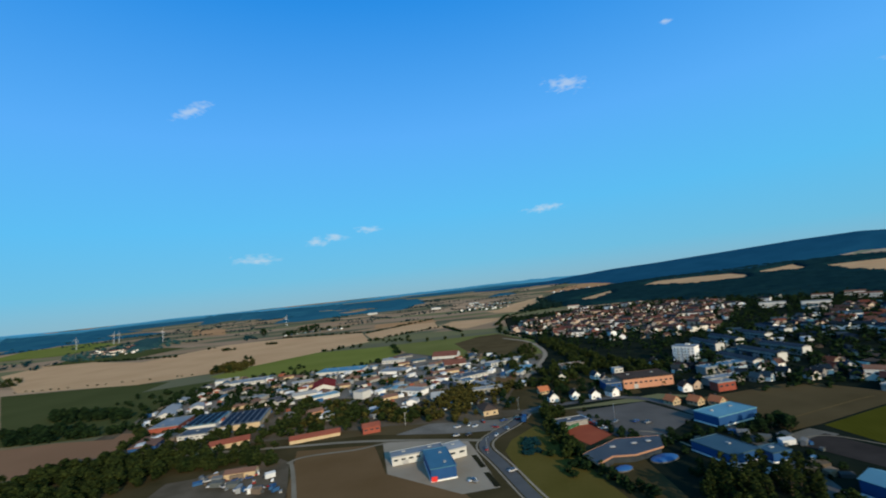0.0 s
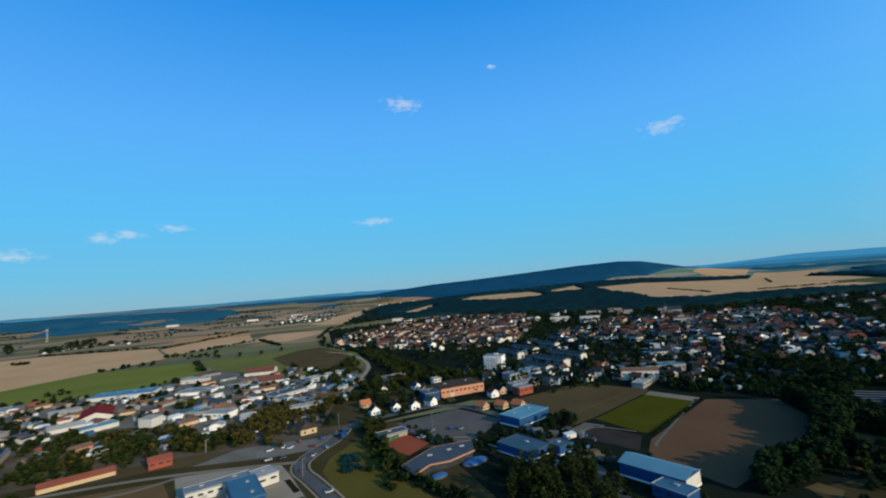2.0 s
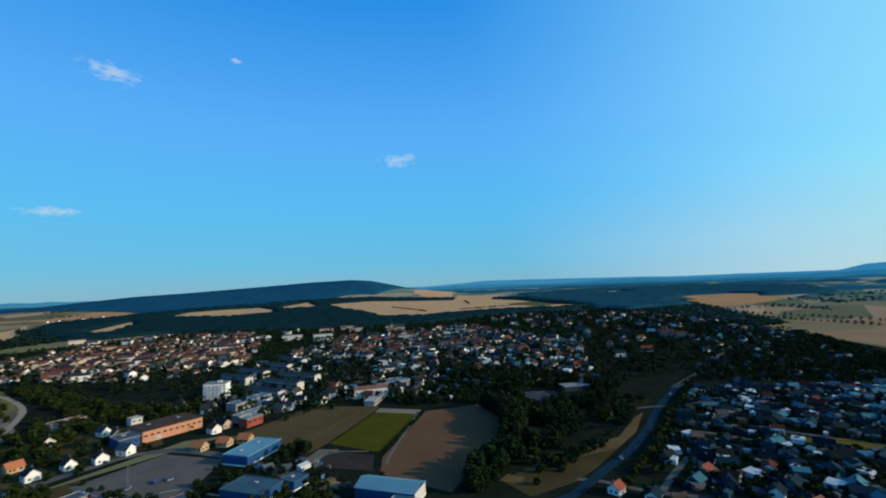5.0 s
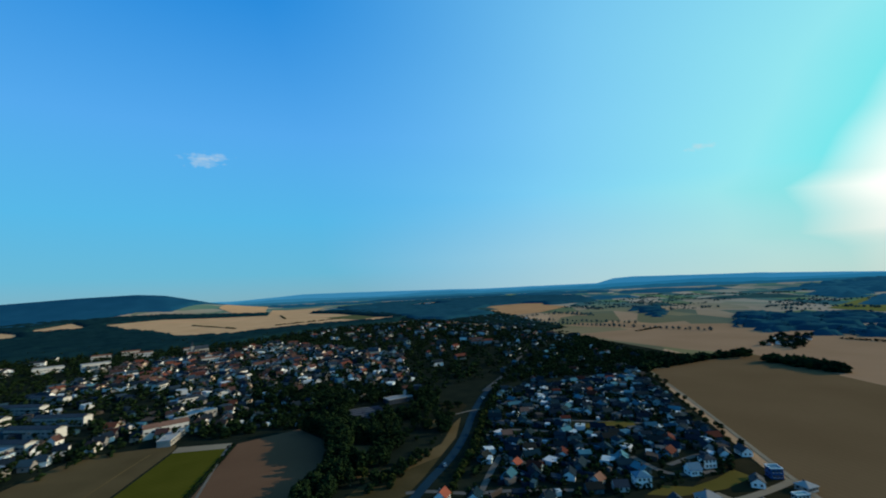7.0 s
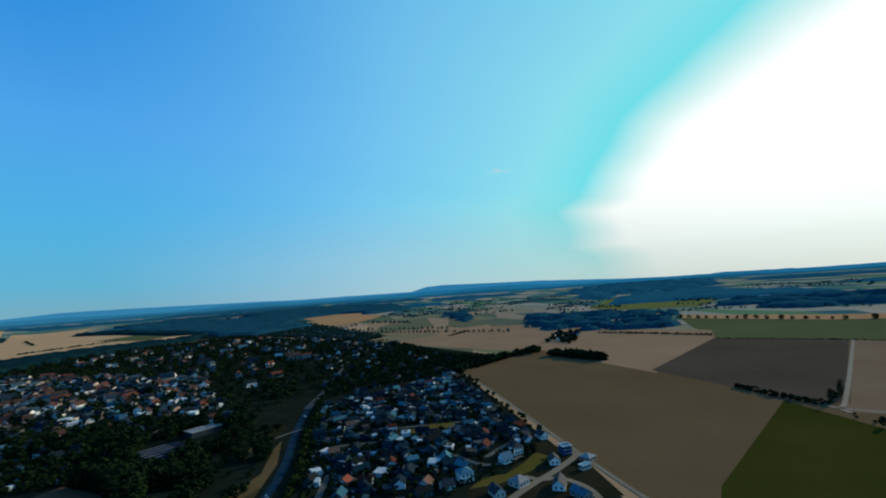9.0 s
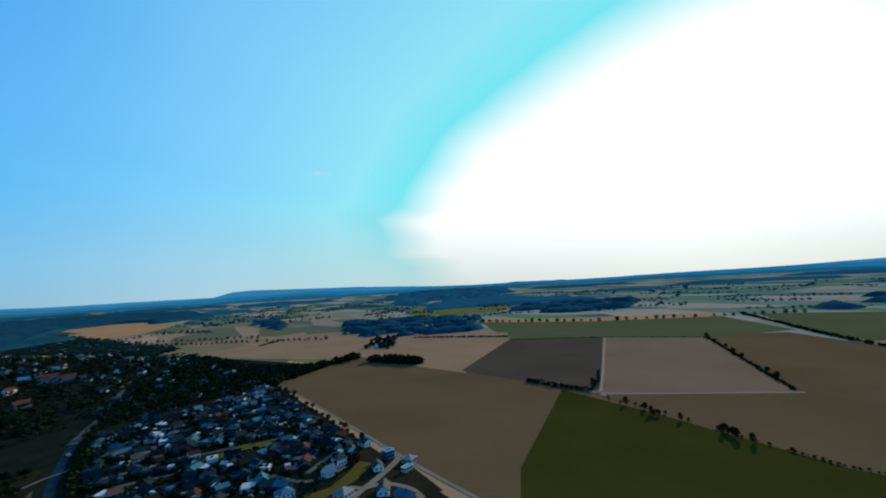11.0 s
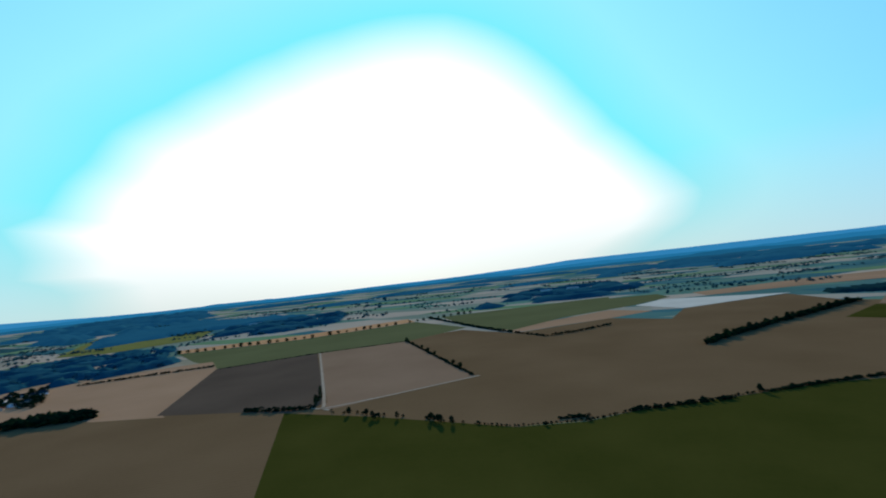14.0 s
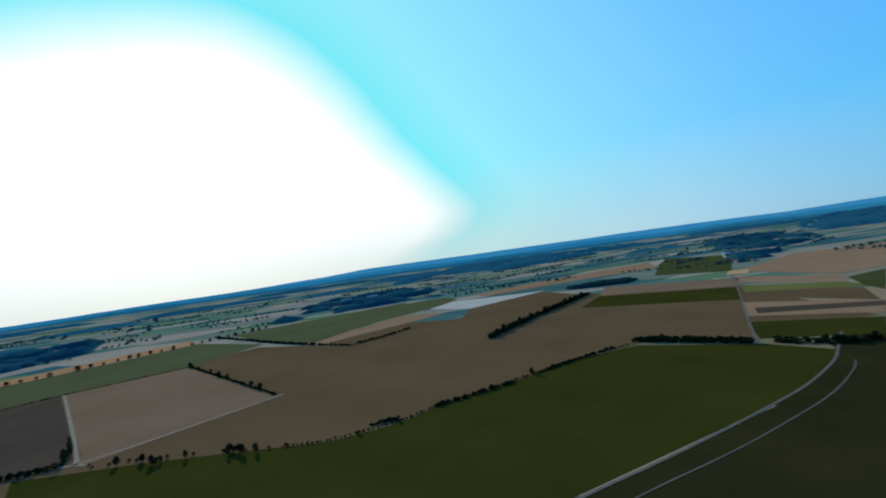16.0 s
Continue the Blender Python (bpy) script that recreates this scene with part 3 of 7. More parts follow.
field("field", "brown strip beside a hedge", [(104, -604), (-24, -499), (-67, -519), (-320, -815), (-290, -1000), (-94, -870), (-60, -740)], "stubble_brown", 0.09)
field("field", "brown stubble field between hedge and track", [(-82, -483), (-234, -645), (-393, -493), (-265, -312), (-194, -379)], "stubble_brown", 0.07)
field("field", "bright green crop strip", [(-246, -653), (-322, -759), (-488, -619), (-408, -512)], "crop", 0.08)
field("field", "grey stubble strip", [(-330, -768), (-500, -628), (-570, -720), (-400, -900)], "grey_stubble", 0.08)
field("field", "dark green crop field", [(-183, -364), (-262, -300), (-283, -258), (-210, -207), (-168, -187), (-33, -136), (60, -104), (158, -91), (199, -129), (303, -277), (208, -269), (138, -258), (89, -250), (44, -262), (17, -282), (-70, -324), (-116, -348)], "crop", 0.08)
field("field", "dry brown field beside twin tracks", [(-57, -120), (-254, -214), (-420, -200), (-400, 60), (-60, 30)], "fallow", 0.07)
field("field", "green crop field by a farm track", [(-271, -318), (-314, -384), (-398, -322), (-343, -276)], "crop", 0.08)
field("field", "pale brown stubble field", [(-333, -411), (-393, -492), (-471, -384), (-415, -337)], "stubble_tan", 0.08)
field("field", "brown stubble field", [(-425, -532), (-503, -632), (-536, -465), (-469, -387)], "stubble_brown", 0.08)
field("field", "pale stubble field", [(-528, -662), (-581, -744), (-625, -577), (-577, -524)], "stubble_tan", 0.08)
field("field", "pale stubble field behind the estate", [(958, -28), (1046, -167), (975, -308), (771, -309), (662, -231), (713, -166), (848, -84)], "stubble_tan", 0.08)
field("field", "tan stubble strip behind the foil", [(-156, -1198), (-448, -1353), (-815, -1443), (-683, -1183), (-406, -1163), (-170, -1096)], "stubble_tan", 0.3)
field("field", "dark green field on the plain", [(-742, -1268), (-922, -1517), (-961, -1239), (-650, -840), (-563, -980)], "crop_dark", 0.3)
field("field", "olive strip between stubble fields", [(-495, -621), (-573, -523), (-550, -469), (-456, -561)], "crop_olive", 0.085)
field("field", "dark ploughed strip between stubble fields", [(-373, -446), (-466, -380), (-444, -361), (-351, -415)], "plough", 0.09)
field("field", "dark green field beside the strips", [(-611, -555), (-698, -576), (-529, -433), (-549, -475)], "crop_dark", 0.09)
field("field", "wide tan stubble land behind the strips", [(-651, -824), (-939, -1004), (-1151, -958), (-730, -602), (-637, -587)], "stubble_tan", 0.2)
field("field", "small straw coloured parcel at the track", [(-598, -788), (-649, -846), (-683, -833), (-625, -761)], "straw", 0.4)
field("field", "ochre green field before the blue hill", [(1485, -744), (2158, -1260), (2326, -1941), (1632, -1453), (1203, -961), (1307, -764)], "crop_olive", 0.3)
field("field", "green field before the far woods", [(309, -828), (311, -1098), (146, -1205), (-81, -1239), (-100, -1130), (-18, -998), (114, -872), (191, -726)], "crop_far", 0.2)
# fields to the north
field("field", "reddish brown ploughed field beside woods", [(-307, 300), (-420, 380), (-339, 387), (-286, 380), (-290, 396), (-262, 389), (-254, 326)], "soil_red")
field("field", "dark green field with a row of bushes", [(-462, 463), (-705, 707), (-572, 695), (-422, 677), (-416, 605), (-428, 489)], "crop_dark")
field("field", "green field behind the industrial estate", [(-365, 680), (-330, 755), (-253, 847), (-103, 830), (-84, 706), (-127, 632), (-234, 621), (-320, 640)], "crop_frontlit")
field("field", "wide pale stubble field", [(-1031, 1034), (-1096, 1275), (-702, 1025), (-624, 1257), (-477, 1285), (-233, 1188), (-170, 948), (-253, 847), (-330, 755), (-385, 717), (-474, 679), (-696, 725)], "straw", 0.08, 9)
field("field", "pale stubble field", [(-218, 1144), (-55, 1420), (-31, 1114), (-169, 978)], "straw", 0.09)
field("field", "green and olive field inside a road bend", [(-115, 839), (85, 855), (126, 709), (112, 580), (38, 562), (-72, 715)], "crop_olive", 0.07)
field("field", "pale stubble field before the old town", [(36, 1010), (-40, 1100), (4, 1249), (78, 1234), (151, 1190), (102, 1105)], "straw", 0.09)
field("field", "pale stubble field with a single tree", [(118, 1500), (167, 1553), (274, 1865), (402, 2114), (503, 2416), (358, 1741), (204, 1370), (152, 1400)], "straw", 0.09)
field("field", "long pale stubble strip on the plain", [(580, 2781), (844, 3168), (1209, 3218), (989, 2790), (618, 2580)], "stubble", 0.3)
HILL_FIELDS = [
    [(422, 1540), (478, 1650), (741, 2060), (650, 1800), (470, 1500)],
    [(930, 2130), (1000, 2300), (1180, 2540), (1370, 2520), (1520, 2420), (1440, 2180), (1230, 1850), (1000, 1800)],
    [(1464, 2130), (1640, 2360), (1900, 2480), (1764, 2230), (1600, 2060)],
    [(2321, 1602), (3200, 2150), (3600, 1900), (2480, 1430), (2380, 1500)],
    [(2640, 2060), (3000, 2480), (4300, 3350), (4800, 3450), (4030, 2750), (2740, 1900)],
    [(1840, 2190), (2120, 2120), (2350, 1700), (2480, 1420), (2300, 1150), (1840, 740), (1820, 600), (1600, 630), (1480, 830), (1390, 860), (1250, 900), (1140, 940), (1120, 1060), (1310, 1330), (1500, 1670)],
]
VALLEY_FIELDS = [
    [(1966, 340), (2549, 335), (2760, 176), (2700, 45), (2000, 30), (1830, 180)],
    [(2021, 330), (2345, 277), (2483, 49), (2189, -70), (1780, 50), (1660, 150)],
    [(3100, 900), (3500, 1200), (3900, 1000), (3500, 800)],
]
for corners in HILL_FIELDS:
    field("field", "pale stubble field among the woods below the hill", corners, "straw", 0.6, 9)
for corners in VALLEY_FIELDS:
    field("field", "pale stubble field in the wooded valley", corners, "stubble", 0.6, 7)
field("field", "olive parcel in the pale stubble", [(1700, 760), (1840, 740), (2100, 960), (1900, 1020)], "crop_far", 1.4, 5)
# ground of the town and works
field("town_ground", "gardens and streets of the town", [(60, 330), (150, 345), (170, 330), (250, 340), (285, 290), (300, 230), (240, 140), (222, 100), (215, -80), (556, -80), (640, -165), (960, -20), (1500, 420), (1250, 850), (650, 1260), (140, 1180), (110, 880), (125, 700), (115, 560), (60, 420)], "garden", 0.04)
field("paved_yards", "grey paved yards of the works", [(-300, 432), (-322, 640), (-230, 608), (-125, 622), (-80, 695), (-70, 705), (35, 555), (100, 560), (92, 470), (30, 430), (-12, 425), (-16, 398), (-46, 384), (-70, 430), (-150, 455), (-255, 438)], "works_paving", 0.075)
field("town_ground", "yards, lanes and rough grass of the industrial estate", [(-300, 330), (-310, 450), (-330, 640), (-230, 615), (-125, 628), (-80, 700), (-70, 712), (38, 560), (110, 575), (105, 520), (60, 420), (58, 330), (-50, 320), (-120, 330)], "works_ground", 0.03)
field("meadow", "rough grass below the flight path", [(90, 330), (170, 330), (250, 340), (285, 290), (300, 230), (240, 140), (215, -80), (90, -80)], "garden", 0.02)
field("meadow", "dry rough grass round the works", [(-300, 330), (90, 330), (90, -80), (-60, -80), (-250, 120)], "rough_grass", 0.02)

field("field", "mown green sports pitch", [(196, 252), (270, 279), (282, 246), (201, 213)], "pitch", 0.12)
field("field", "pale gravel strip at the end of the pitch", [(263, 277), (274, 282), (286, 248), (276, 243)], "track", 0.16)
field("field", "bare brown field shaded by trees", [(196, 206), (285, 243), (320, 216), (287, 168), (180, 146), (177, 190)], "dark_soil", 0.10)
field("field", "brown fallow beside the pitch", [(162, 322), (249, 338), (279, 288), (270, 281), (196, 254), (176, 249)], "dry_brown", 0.10)
field("sports_court", "dark hard court beside the pitch", [(165, 232), (187, 241), (196, 213), (179, 197)], "court_dark", 0.14)
field("sports_court_edge", "pale paving along the hard court", [(170, 244), (186, 250), (192, 238), (165, 228)], "yard", 0.12)
field("car_park", "grey asphalt car park", [(81, 322), (131, 329), (146, 287), (96, 247), (84, 285)], "paving", 0.10)
field("yard", "pale concrete yard round the blue hall", [(-51, 300), (-41, 248), (-2, 216), (16, 219), (8, 267), (3, 290)], "concrete", 0.12)
field("building_plot", "bare brown building plot", [(-89, 228), (-107, 301), (-56, 297), (-42, 249), (-9, 236), (3, 208)], "plot_soil", 0.10)
field("meadow", "olive meadow beside the road bend", [(24, 263), (30, 280), (49, 302), (58, 253), (68, 190), (32, 195)], "meadow", 0.10)
field("car_yard", "grey breaker yard with parked cars", [(-170, 228), (-172, 268), (-157, 271), (-144, 281), (-131, 286), (-118, 294), (-106, 283), (-99, 262), (-88, 228)], "works_ground", 0.10)
field("verge", "dry grass verge leaving the ring road", [(358, 97), (310, 91.5), (276, 94), (253, 108), (244, 120), (236, 131), (240, 134), (262, 113), (297, 98.5), (343, 99.5)], "verge_grass", 0.09)
field("verge", "rough olive grass beside the ring road", [(195, 112), (203, 131), (228, 127), (242, 121), (253, 108), (276, 94), (245, 96), (222, 99)], "rough_grass", 0.085)
field("clearing", "bare orange brown patch beside the trees", [(203, 133), (212, 133), (213, 124), (205, 121)], "verge_grass", 0.1)
field("clearing", "dry grass clearing among dark trees", [(347, 124), (354, 109), (335, 108), (325, 118)], "dry_grass", 0.08)
field("clearing", "small dry clearing among dark trees", [(288, 165), (289, 145), (270, 136), (266, 152)], "dry_brown", 0.13)
field("clearing", "olive grass beside the ring road", [(401, 124), (403, 104), (394, 98), (361, 101), (363, 114)], "dark_grass", 0.085)
field("yard", "bare sandy ground among the works", [(13, 459), (31, 469), (60, 453), (55, 435), (23, 441)], "plot_soil", 0.1)
field("meadow", "green lawn among the works", [(-88, 507), (-76, 529), (-49, 512), (-55, 485)], "pitch", 0.1)
field("verge", "dry grass along the works lane", [(-120, 318), (-60, 318), (0, 300), (28, 308), (20, 322), (-50, 335), (-120, 332)], "dry_brown", 0.09)
field("gravel_lot", "grey gravel lot beside the road bend", [(-44, 313), (-22, 330), (10, 326), (28, 323), (40, 326), (33, 313), (22, 301), (0, 302)], "works_paving", 0.11)
field("meadow", "rough meadow strip in the estate", [(341, 14), (353, -8), (356, -30), (343, -30), (335, -9)], "meadow", 0.13)
field("meadow", "dry olive grass between the newest plots", [(205, -82), (255, -86), (290, -76), (272, -56), (247, -38), (236, -14), (210, -10)], "dark_grass", 0.07)
field("meadow", "mown strip with young shrubs between plots", [(236, -15), (247, -24), (247, -38), (258, -52), (271, -64), (262, -70), (246, -52), (236, -30)], "meadow", 0.09)
field("meadow", "dry grass strip between garden plots", [(367, -44), (378, -51), (388, -79), (367, -70)], "dry_brown", 0.09)
ribbon("path", "pale sandy path beside the breaker yard", [(-80, 215), (-85, 231), (-98, 267), (-105, 283)], 2.4, "track", 0.15, "path")
for pts in ([(4.5, 262), (7.5, 262), (11.5, 244), (8.5, 243.5)], [(9.5, 237), (12.5, 237), (16.5, 220), (13.5, 219.5)]):
    field("planting_bed", "dark planted bed in the concrete yard", pts, "dark_grass", 0.2)
ribbon("path", "pale trodden loop on the building plot", [(-106, 280), (-101, 289), (-79, 291), (-66, 291), (-48, 299)], 2.6, "track", 0.16, "path")
ribbon("road", "grey asphalt road with a wide bend", [(60, 120), (40, 170), (29, 205), (19, 250), (11, 275), (20, 293), (37, 311), (46, 329)], 6.5, "asphalt", 0.2)
ribbon("road", "pale concrete road bending round a field", [(64, 436), (72, 458), (100, 523), (118, 580), (120, 660), (112, 715), (86, 765)], 5, "concrete", 0.2)
ribbon("road", "grey lane beside the works", [(-280, 322), (-180, 318), (-113, 311), (-66, 308), (-6, 291), (14, 284)], 4, "track", 0.18)
ribbon("road", "asphalt street past the sports halls", [(44, 325), (52, 340), (79, 344), (131, 349), (150, 300), (152, 240), (148, 195), (130, 150)], 7, "asphalt", 0.2)
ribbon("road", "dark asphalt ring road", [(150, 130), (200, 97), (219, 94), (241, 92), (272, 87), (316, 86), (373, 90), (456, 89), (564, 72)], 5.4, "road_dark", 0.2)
ribbon("road", "pale street through the suburb", [(450, 90), (564, 72), (700, 68), (760, 60)], 7, "paving", 0.22)
ribbon("track", "pale farm track along the stubble field", [(150, -92), (240, -87), (329, -87), (457, -86), (556, -81)], 2.6, "track", 0.2, "track")
ribbon("track", "pale farm track between fields", [(262, -286), (272, -290), (281, -307), (492.6, -590)], 3.2, "concrete", 0.2, "track")
ribbon("track", "pale farm track between fields", [(290, -293), (268, -287), (157, -399)], 3.4, "concrete", 0.2, "track")
ribbon("track", "pale gravel farm track", [(60, -95), (-32, -134), (-89, -154), (-186, -195), (-220, -213), (-262, -240), (-281, -257), (-330, -300)], 1.9, "yard", 0.2, "track")
ribbon("track", "second pale gravel farm track", [(20, -95), (-53, -127), (-113, -147), (-158, -166), (-207, -188), (-254, -219), (-268, -232)], 0.9, "yard", 0.2, "track")
ribbon("track", "pale farm track to the horizon", [(-261, -309), (-330, -405), (-442, -555), (-613, -792)], 2.6, "yard", 0.2, "track")
ribbon("street", "pale unpaved lane to the newest plots", [(261, -86), (257, -84), (240, -62), (233, -50), (222, -35), (205, -14)], 4.2, "track", 0.14)
ribbon("street", "pale unpaved lane to the newest plots", [(241, -46), (233, -52), (234, -62), (223, -69), (212, -71), (198, -68)], 3.6, "track", 0.15)
ESTATE_STREETS = [[(224, 100), (228, 90), (227, 66), (232, 54), (235, 32), (237, 18)], [(229, 63), (257, 61), (281, 58)], [(324, 69), (331, 55), (328, 36), (330, 8)], [(285, -17), (263, -28), (261, -39), (268, -55)], [(274, -34), (292, -54), (297, -72)], [(350, 66), (356, 20), (350, -46)], [(420, 66), (426, 20), (416, -52)]]
for pts in ESTATE_STREETS:
    ribbon("street", "narrow paved estate street", pts, 3.4, "asphalt", 0.11)

for d, w in ((5.0, 1.1), (-4.6, 0.9)):
    ribbon("pavement", "pale pavement along the road bend", [(60 + d, 120), (40 + d, 170), (29 + d, 205), (19 + d, 250), (11 + d, 275), (20 + d, 293 - d * .3), (37 + d, 311 - d * .3), (46 + d, 329)], w, "concrete", 0.17, "pavement")
field("field", "tan stubble plain behind the hamlet", [(1154, -9), (1046, -167), (975, -308), (771, -309), (745, -393), (617, -493), (700, -560), (829, -470), (960, -480), (1104, -362), (1143, -203), (1240, -60)], "stubble_tan", 0.075)
field("field", "pale brown stubble in front of the villages", [(-888, 1785), (-1174, 2361), (-1574, 2755), (-1148, 2009)], "stubble", 0.2)
field("field", "pale stubble strip", [(-216, 1290), (-39, 1300), (-60, 1440), (-240, 1450)], "stubble", 0.1)
field("verge", "rough grass strip along the farm tracks", [(160, -89), (-33, -134), (-170, -186), (-256, -216), (-420, -205), (-400, 60), (-60, 30), (-60, -75), (150, -75)], "fallow", 0.05)
field("field", "green field behind the avenue", [(457, -1068), (223, -1189), (37, -1282), (33, -947), (138, -843), (213, -745), (295, -818)], "crop_far", 0.085)
field("field", "pale stubble strip between green fields", [(216, -742), (33, -936), (-43, -869), (32, -800), (184, -695)], "stubble_tan", 0.095)
field("field", "brown green strip behind the stubble", [(180, -690), (31, -800), (-60, -740), (-41, -640), (30, -600), (112, -622)], "stubble_brown", 0.10)
field("field", "brown strip behind the stubble", [(112, -618), (30, -596), (-41, -636), (-105, -769), (-60, -745), (-100, -860), (-200, -830), (-67, -519), (-24, -499), (104, -604)], "stubble_brown", 0.093)
field("field", "rough grass where the farm tracks meet", [(-252, -214), (-262, -236), (-284, -262), (-345, -290), (-470, -330), (-640, -300), (-640, -140), (-420, -200)], "fallow", 0.06)
ribbon("path", "trodden path across the fallow", [(176, 262), (194, 269), (241, 285), (259, 290)], 0.7, "dry_grass", 0.15, "path")
ribbon("path", "pale kerbed path before the school", [(104, 272), (112, 268), (117, 249), (125, 217), (128, 208)], 1.3, "concrete", 0.15, "path")
ribbon("path", "pale path behind the hard court", [(158, 230), (185, 243), (199, 220)], 1.0, "track", 0.17, "path")
ribbon("path", "pale side road joining the ring road", [(366, 103), (378, 93), (386, 78)], 2.4, "yard", 0.23, "path")
ribbon("path", "farm path along the bare field", [(190, 197), (196, 202), (281, 247)], 1.6, "yard", 0.16, "path")
field("field", "rough grass verge beside the crop", [(-168, -188), (-210, -208), (-283, -259), (-300, -287), (-345, -290), (-284, -230), (-252, -212), (-170, -180)], "fallow", 0.055)
field("field", "brown olive fallow inside a road bend", [(3, 766), (47, 829), (85, 840), (112, 735), (116, 680), (108, 590), (77, 582), (23, 644)], "dry_brown", 0.085)
field("field", "far green crop field behind a hollow", [(-1700, 1600), (-1340, 1560), (-1400, 1930), (-1917, 2407), (-2050, 2180)], "crop_frontlit", 0.3)
field("field", "dark green crop field in a hollow", [(-1060, 1180), (-800, 1150), (-780, 1330), (-900, 1420), (-1120, 1330)], "crop_dark", 0.3)
field("field", "wide stubble land between the fields", [(655, -228), (771, -309), (745, -393), (617, -493), (498, -592), (300, -775), (180, -690), (-41, -640), (-105, -769), (-330, -830), (-500, -630), (-400, -330), (-190, -370), (89, -250), (303, -277)], "stubble_brown", 0.045)
field("field", "green field with dark tree bands", [(-480, 400), (-462, 463), (-428, 489), (-416, 605), (-335, 640), (-312, 450), (-292, 398), (-339, 390), (-388, 391)], "crop_dark", 0.05)
field("yard", "rough yards round the roadside houses", [(32, 345), (62, 338), (140, 352), (150, 400), (130, 440), (60, 440), (45, 390)], "rough_grass", 0.055)


# ---- trees and woods ----
RNG = np.random.default_rng(7)


def clump(c, s, rng):
    """An irregular eight-sided tuft of leaves."""
    v = np.array([(1, 0, 0), (-1, 0, 0), (0, 1, 0), (0, -1, 0), (0, 0, 0.8), (0, 0, -0.8)], float)
    v = v * rng.uniform(0.65, 1.25, (6, 1)) * s + rng.normal(0, 0.18, (6, 3)) * s
    return v + c


CLUMP_F = [(0, 2, 4), (2, 1, 4), (1, 3, 4), (3, 0, 4), (2, 0, 5), (1, 2, 5), (3, 1, 5), (0, 3, 5)]


def crown_data(h, w, n, rng, tall=False):
    verts, faces = [], []
    base = h * (0.12 if tall else 0.24)
    for i in range(n):
        u = rng.uniform(0, 1)
        z = base + (h - base) * u
        prof = (math.sin(math.pi * (0.12 + 0.83 * u)) ** 0.7) * w / 2
        a, rr = rng.uniform(0, 2 * math.pi), prof * math.sqrt(rng.uniform(0.12, 1))
        s = w * rng.uniform(0.14, 0.26) * (10.0 / max(n, 1)) ** 0.28 * 1.25
        verts.append(clump(np.array([rr * math.cos(a), rr * math.sin(a), z]), s, rng))
    for i in range(n):
        faces += [tuple(6 * i + k for k in f) for f in CLUMP_F]
    return np.concatenate(verts), faces


def trunk_data(h, r):
    """A tapered trunk with three limbs."""
    verts, faces = [], []

    def tube(p, q, r0, r1):
        b = len(verts)
        d = Vector(q) - Vector(p)
        t = d.to_track_quat("Z", "Y").to_matrix()
        for c, rad in ((p, r0), (q, r1)):
            for k in range(5):
                a = 2 * math.pi * k / 5
                verts.append(Vector(c) + t @ Vector((rad * math.cos(a), rad * math.sin(a), 0)))
        for k in range(5):
            faces.append((b + k, b + (k + 1) % 5, b + 5 + (k + 1) % 5, b + 5 + k))

    tube((0, 0, -0.2), (0, 0, h * 0.55), r, r * 0.55)
    for k in range(3):
        a = 2.1 * k + 0.4
        tube((0, 0, h * (0.3 + 0.06 * k)), (h * 0.2 * math.cos(a), h * 0.2 * math.sin(a), h * 0.66), r * 0.45, r * 0.15)
    return verts, faces


def make_tree(label, h, w, leaf, n=70, tall=False, seed=1):
    rng = np.random.default_rng(seed)
    root = new("tree")
    tagged(root, label, "tree", "trees of the place")
    mesh_ob("trunk", *trunk_data(h, 0.03 * h), "bark", root)
    mesh_ob("crown", *crown_data(h, w, n, rng, tall), leaf, root)
    return root


TREES = [
    make_tree("broad leafy green tree", 11, 9, "leaf", 90, seed=1),
    make_tree("round dense green tree", 9, 8, "leaf", 80, seed=2),
    make_tree("tall narrow poplar tree", 17, 6, "leaf", 90, True, seed=3),
    make_tree("dark green tree in full leaf", 12, 8, "leaf_dark", 90, seed=4),
    make_tree("yellowing tree in early autumn", 10, 8, "leaf_gold", 80, seed=5),
    make_tree("low rounded green bush", 3.2, 4.0, "leaf", 40, seed=6),
    make_tree("dark green spreading wild bush", 4.0, 5.0, "leaf_dark", 44, seed=8),
]
USED = set()


def plant(kind, x, y, scale=1.0):
    x, y = far(x, y)
    m = pose(x, y, land(x, y), 0, 0, float(RNG.uniform(0, 360)))
    if kind in USED:
        ob = copy_thing(TREES[kind], m)
    else:
        USED.add(kind)
        ob = TREES[kind]
        ob.matrix_basis = m
    s = scale * float(RNG.uniform(0.85, 1.18))
    ob.scale = (s, s, s * float(RNG.uniform(0.9, 1.12)))
    return ob


def inside(x, y, poly):
    hit = False
    for (x0, y0), (x1, y1) in zip(poly, poly[1:] + poly[:1]):
        if (y0 > y) != (y1 > y) and x < (x1 - x0) * (y - y0) / (y1 - y0) + x0:
            hit = not hit
    return hit


def scatter(poly, n, clear=()):
    xs, ys = [p[0] for p in poly], [p[1] for p in poly]
    out = []
    while len(out) < n:
        x, y = RNG.uniform(min(xs), max(xs)), RNG.uniform(min(ys), max(ys))
        if inside(x, y, poly) and not any(abs(x - q[0]) < q[2] and abs(y - q[1]) < q[3] for q in clear):
            out.append((float(x), float(y)))
    return out


def off_streets(x, y, d):
    """Whether a spot keeps its distance from all the estate's streets."""
    p = Vector((x, y))
    for pts in ESTATE_STREETS:
        for a, b in zip(pts, pts[1:]):
            a, b = Vector(a), Vector(b)
            u = max(0.0, min(1.0, (p - a).dot(b - a) / (b - a).length_squared))
            if (p - a.lerp(b, u)).length < d:
                return False
    return True


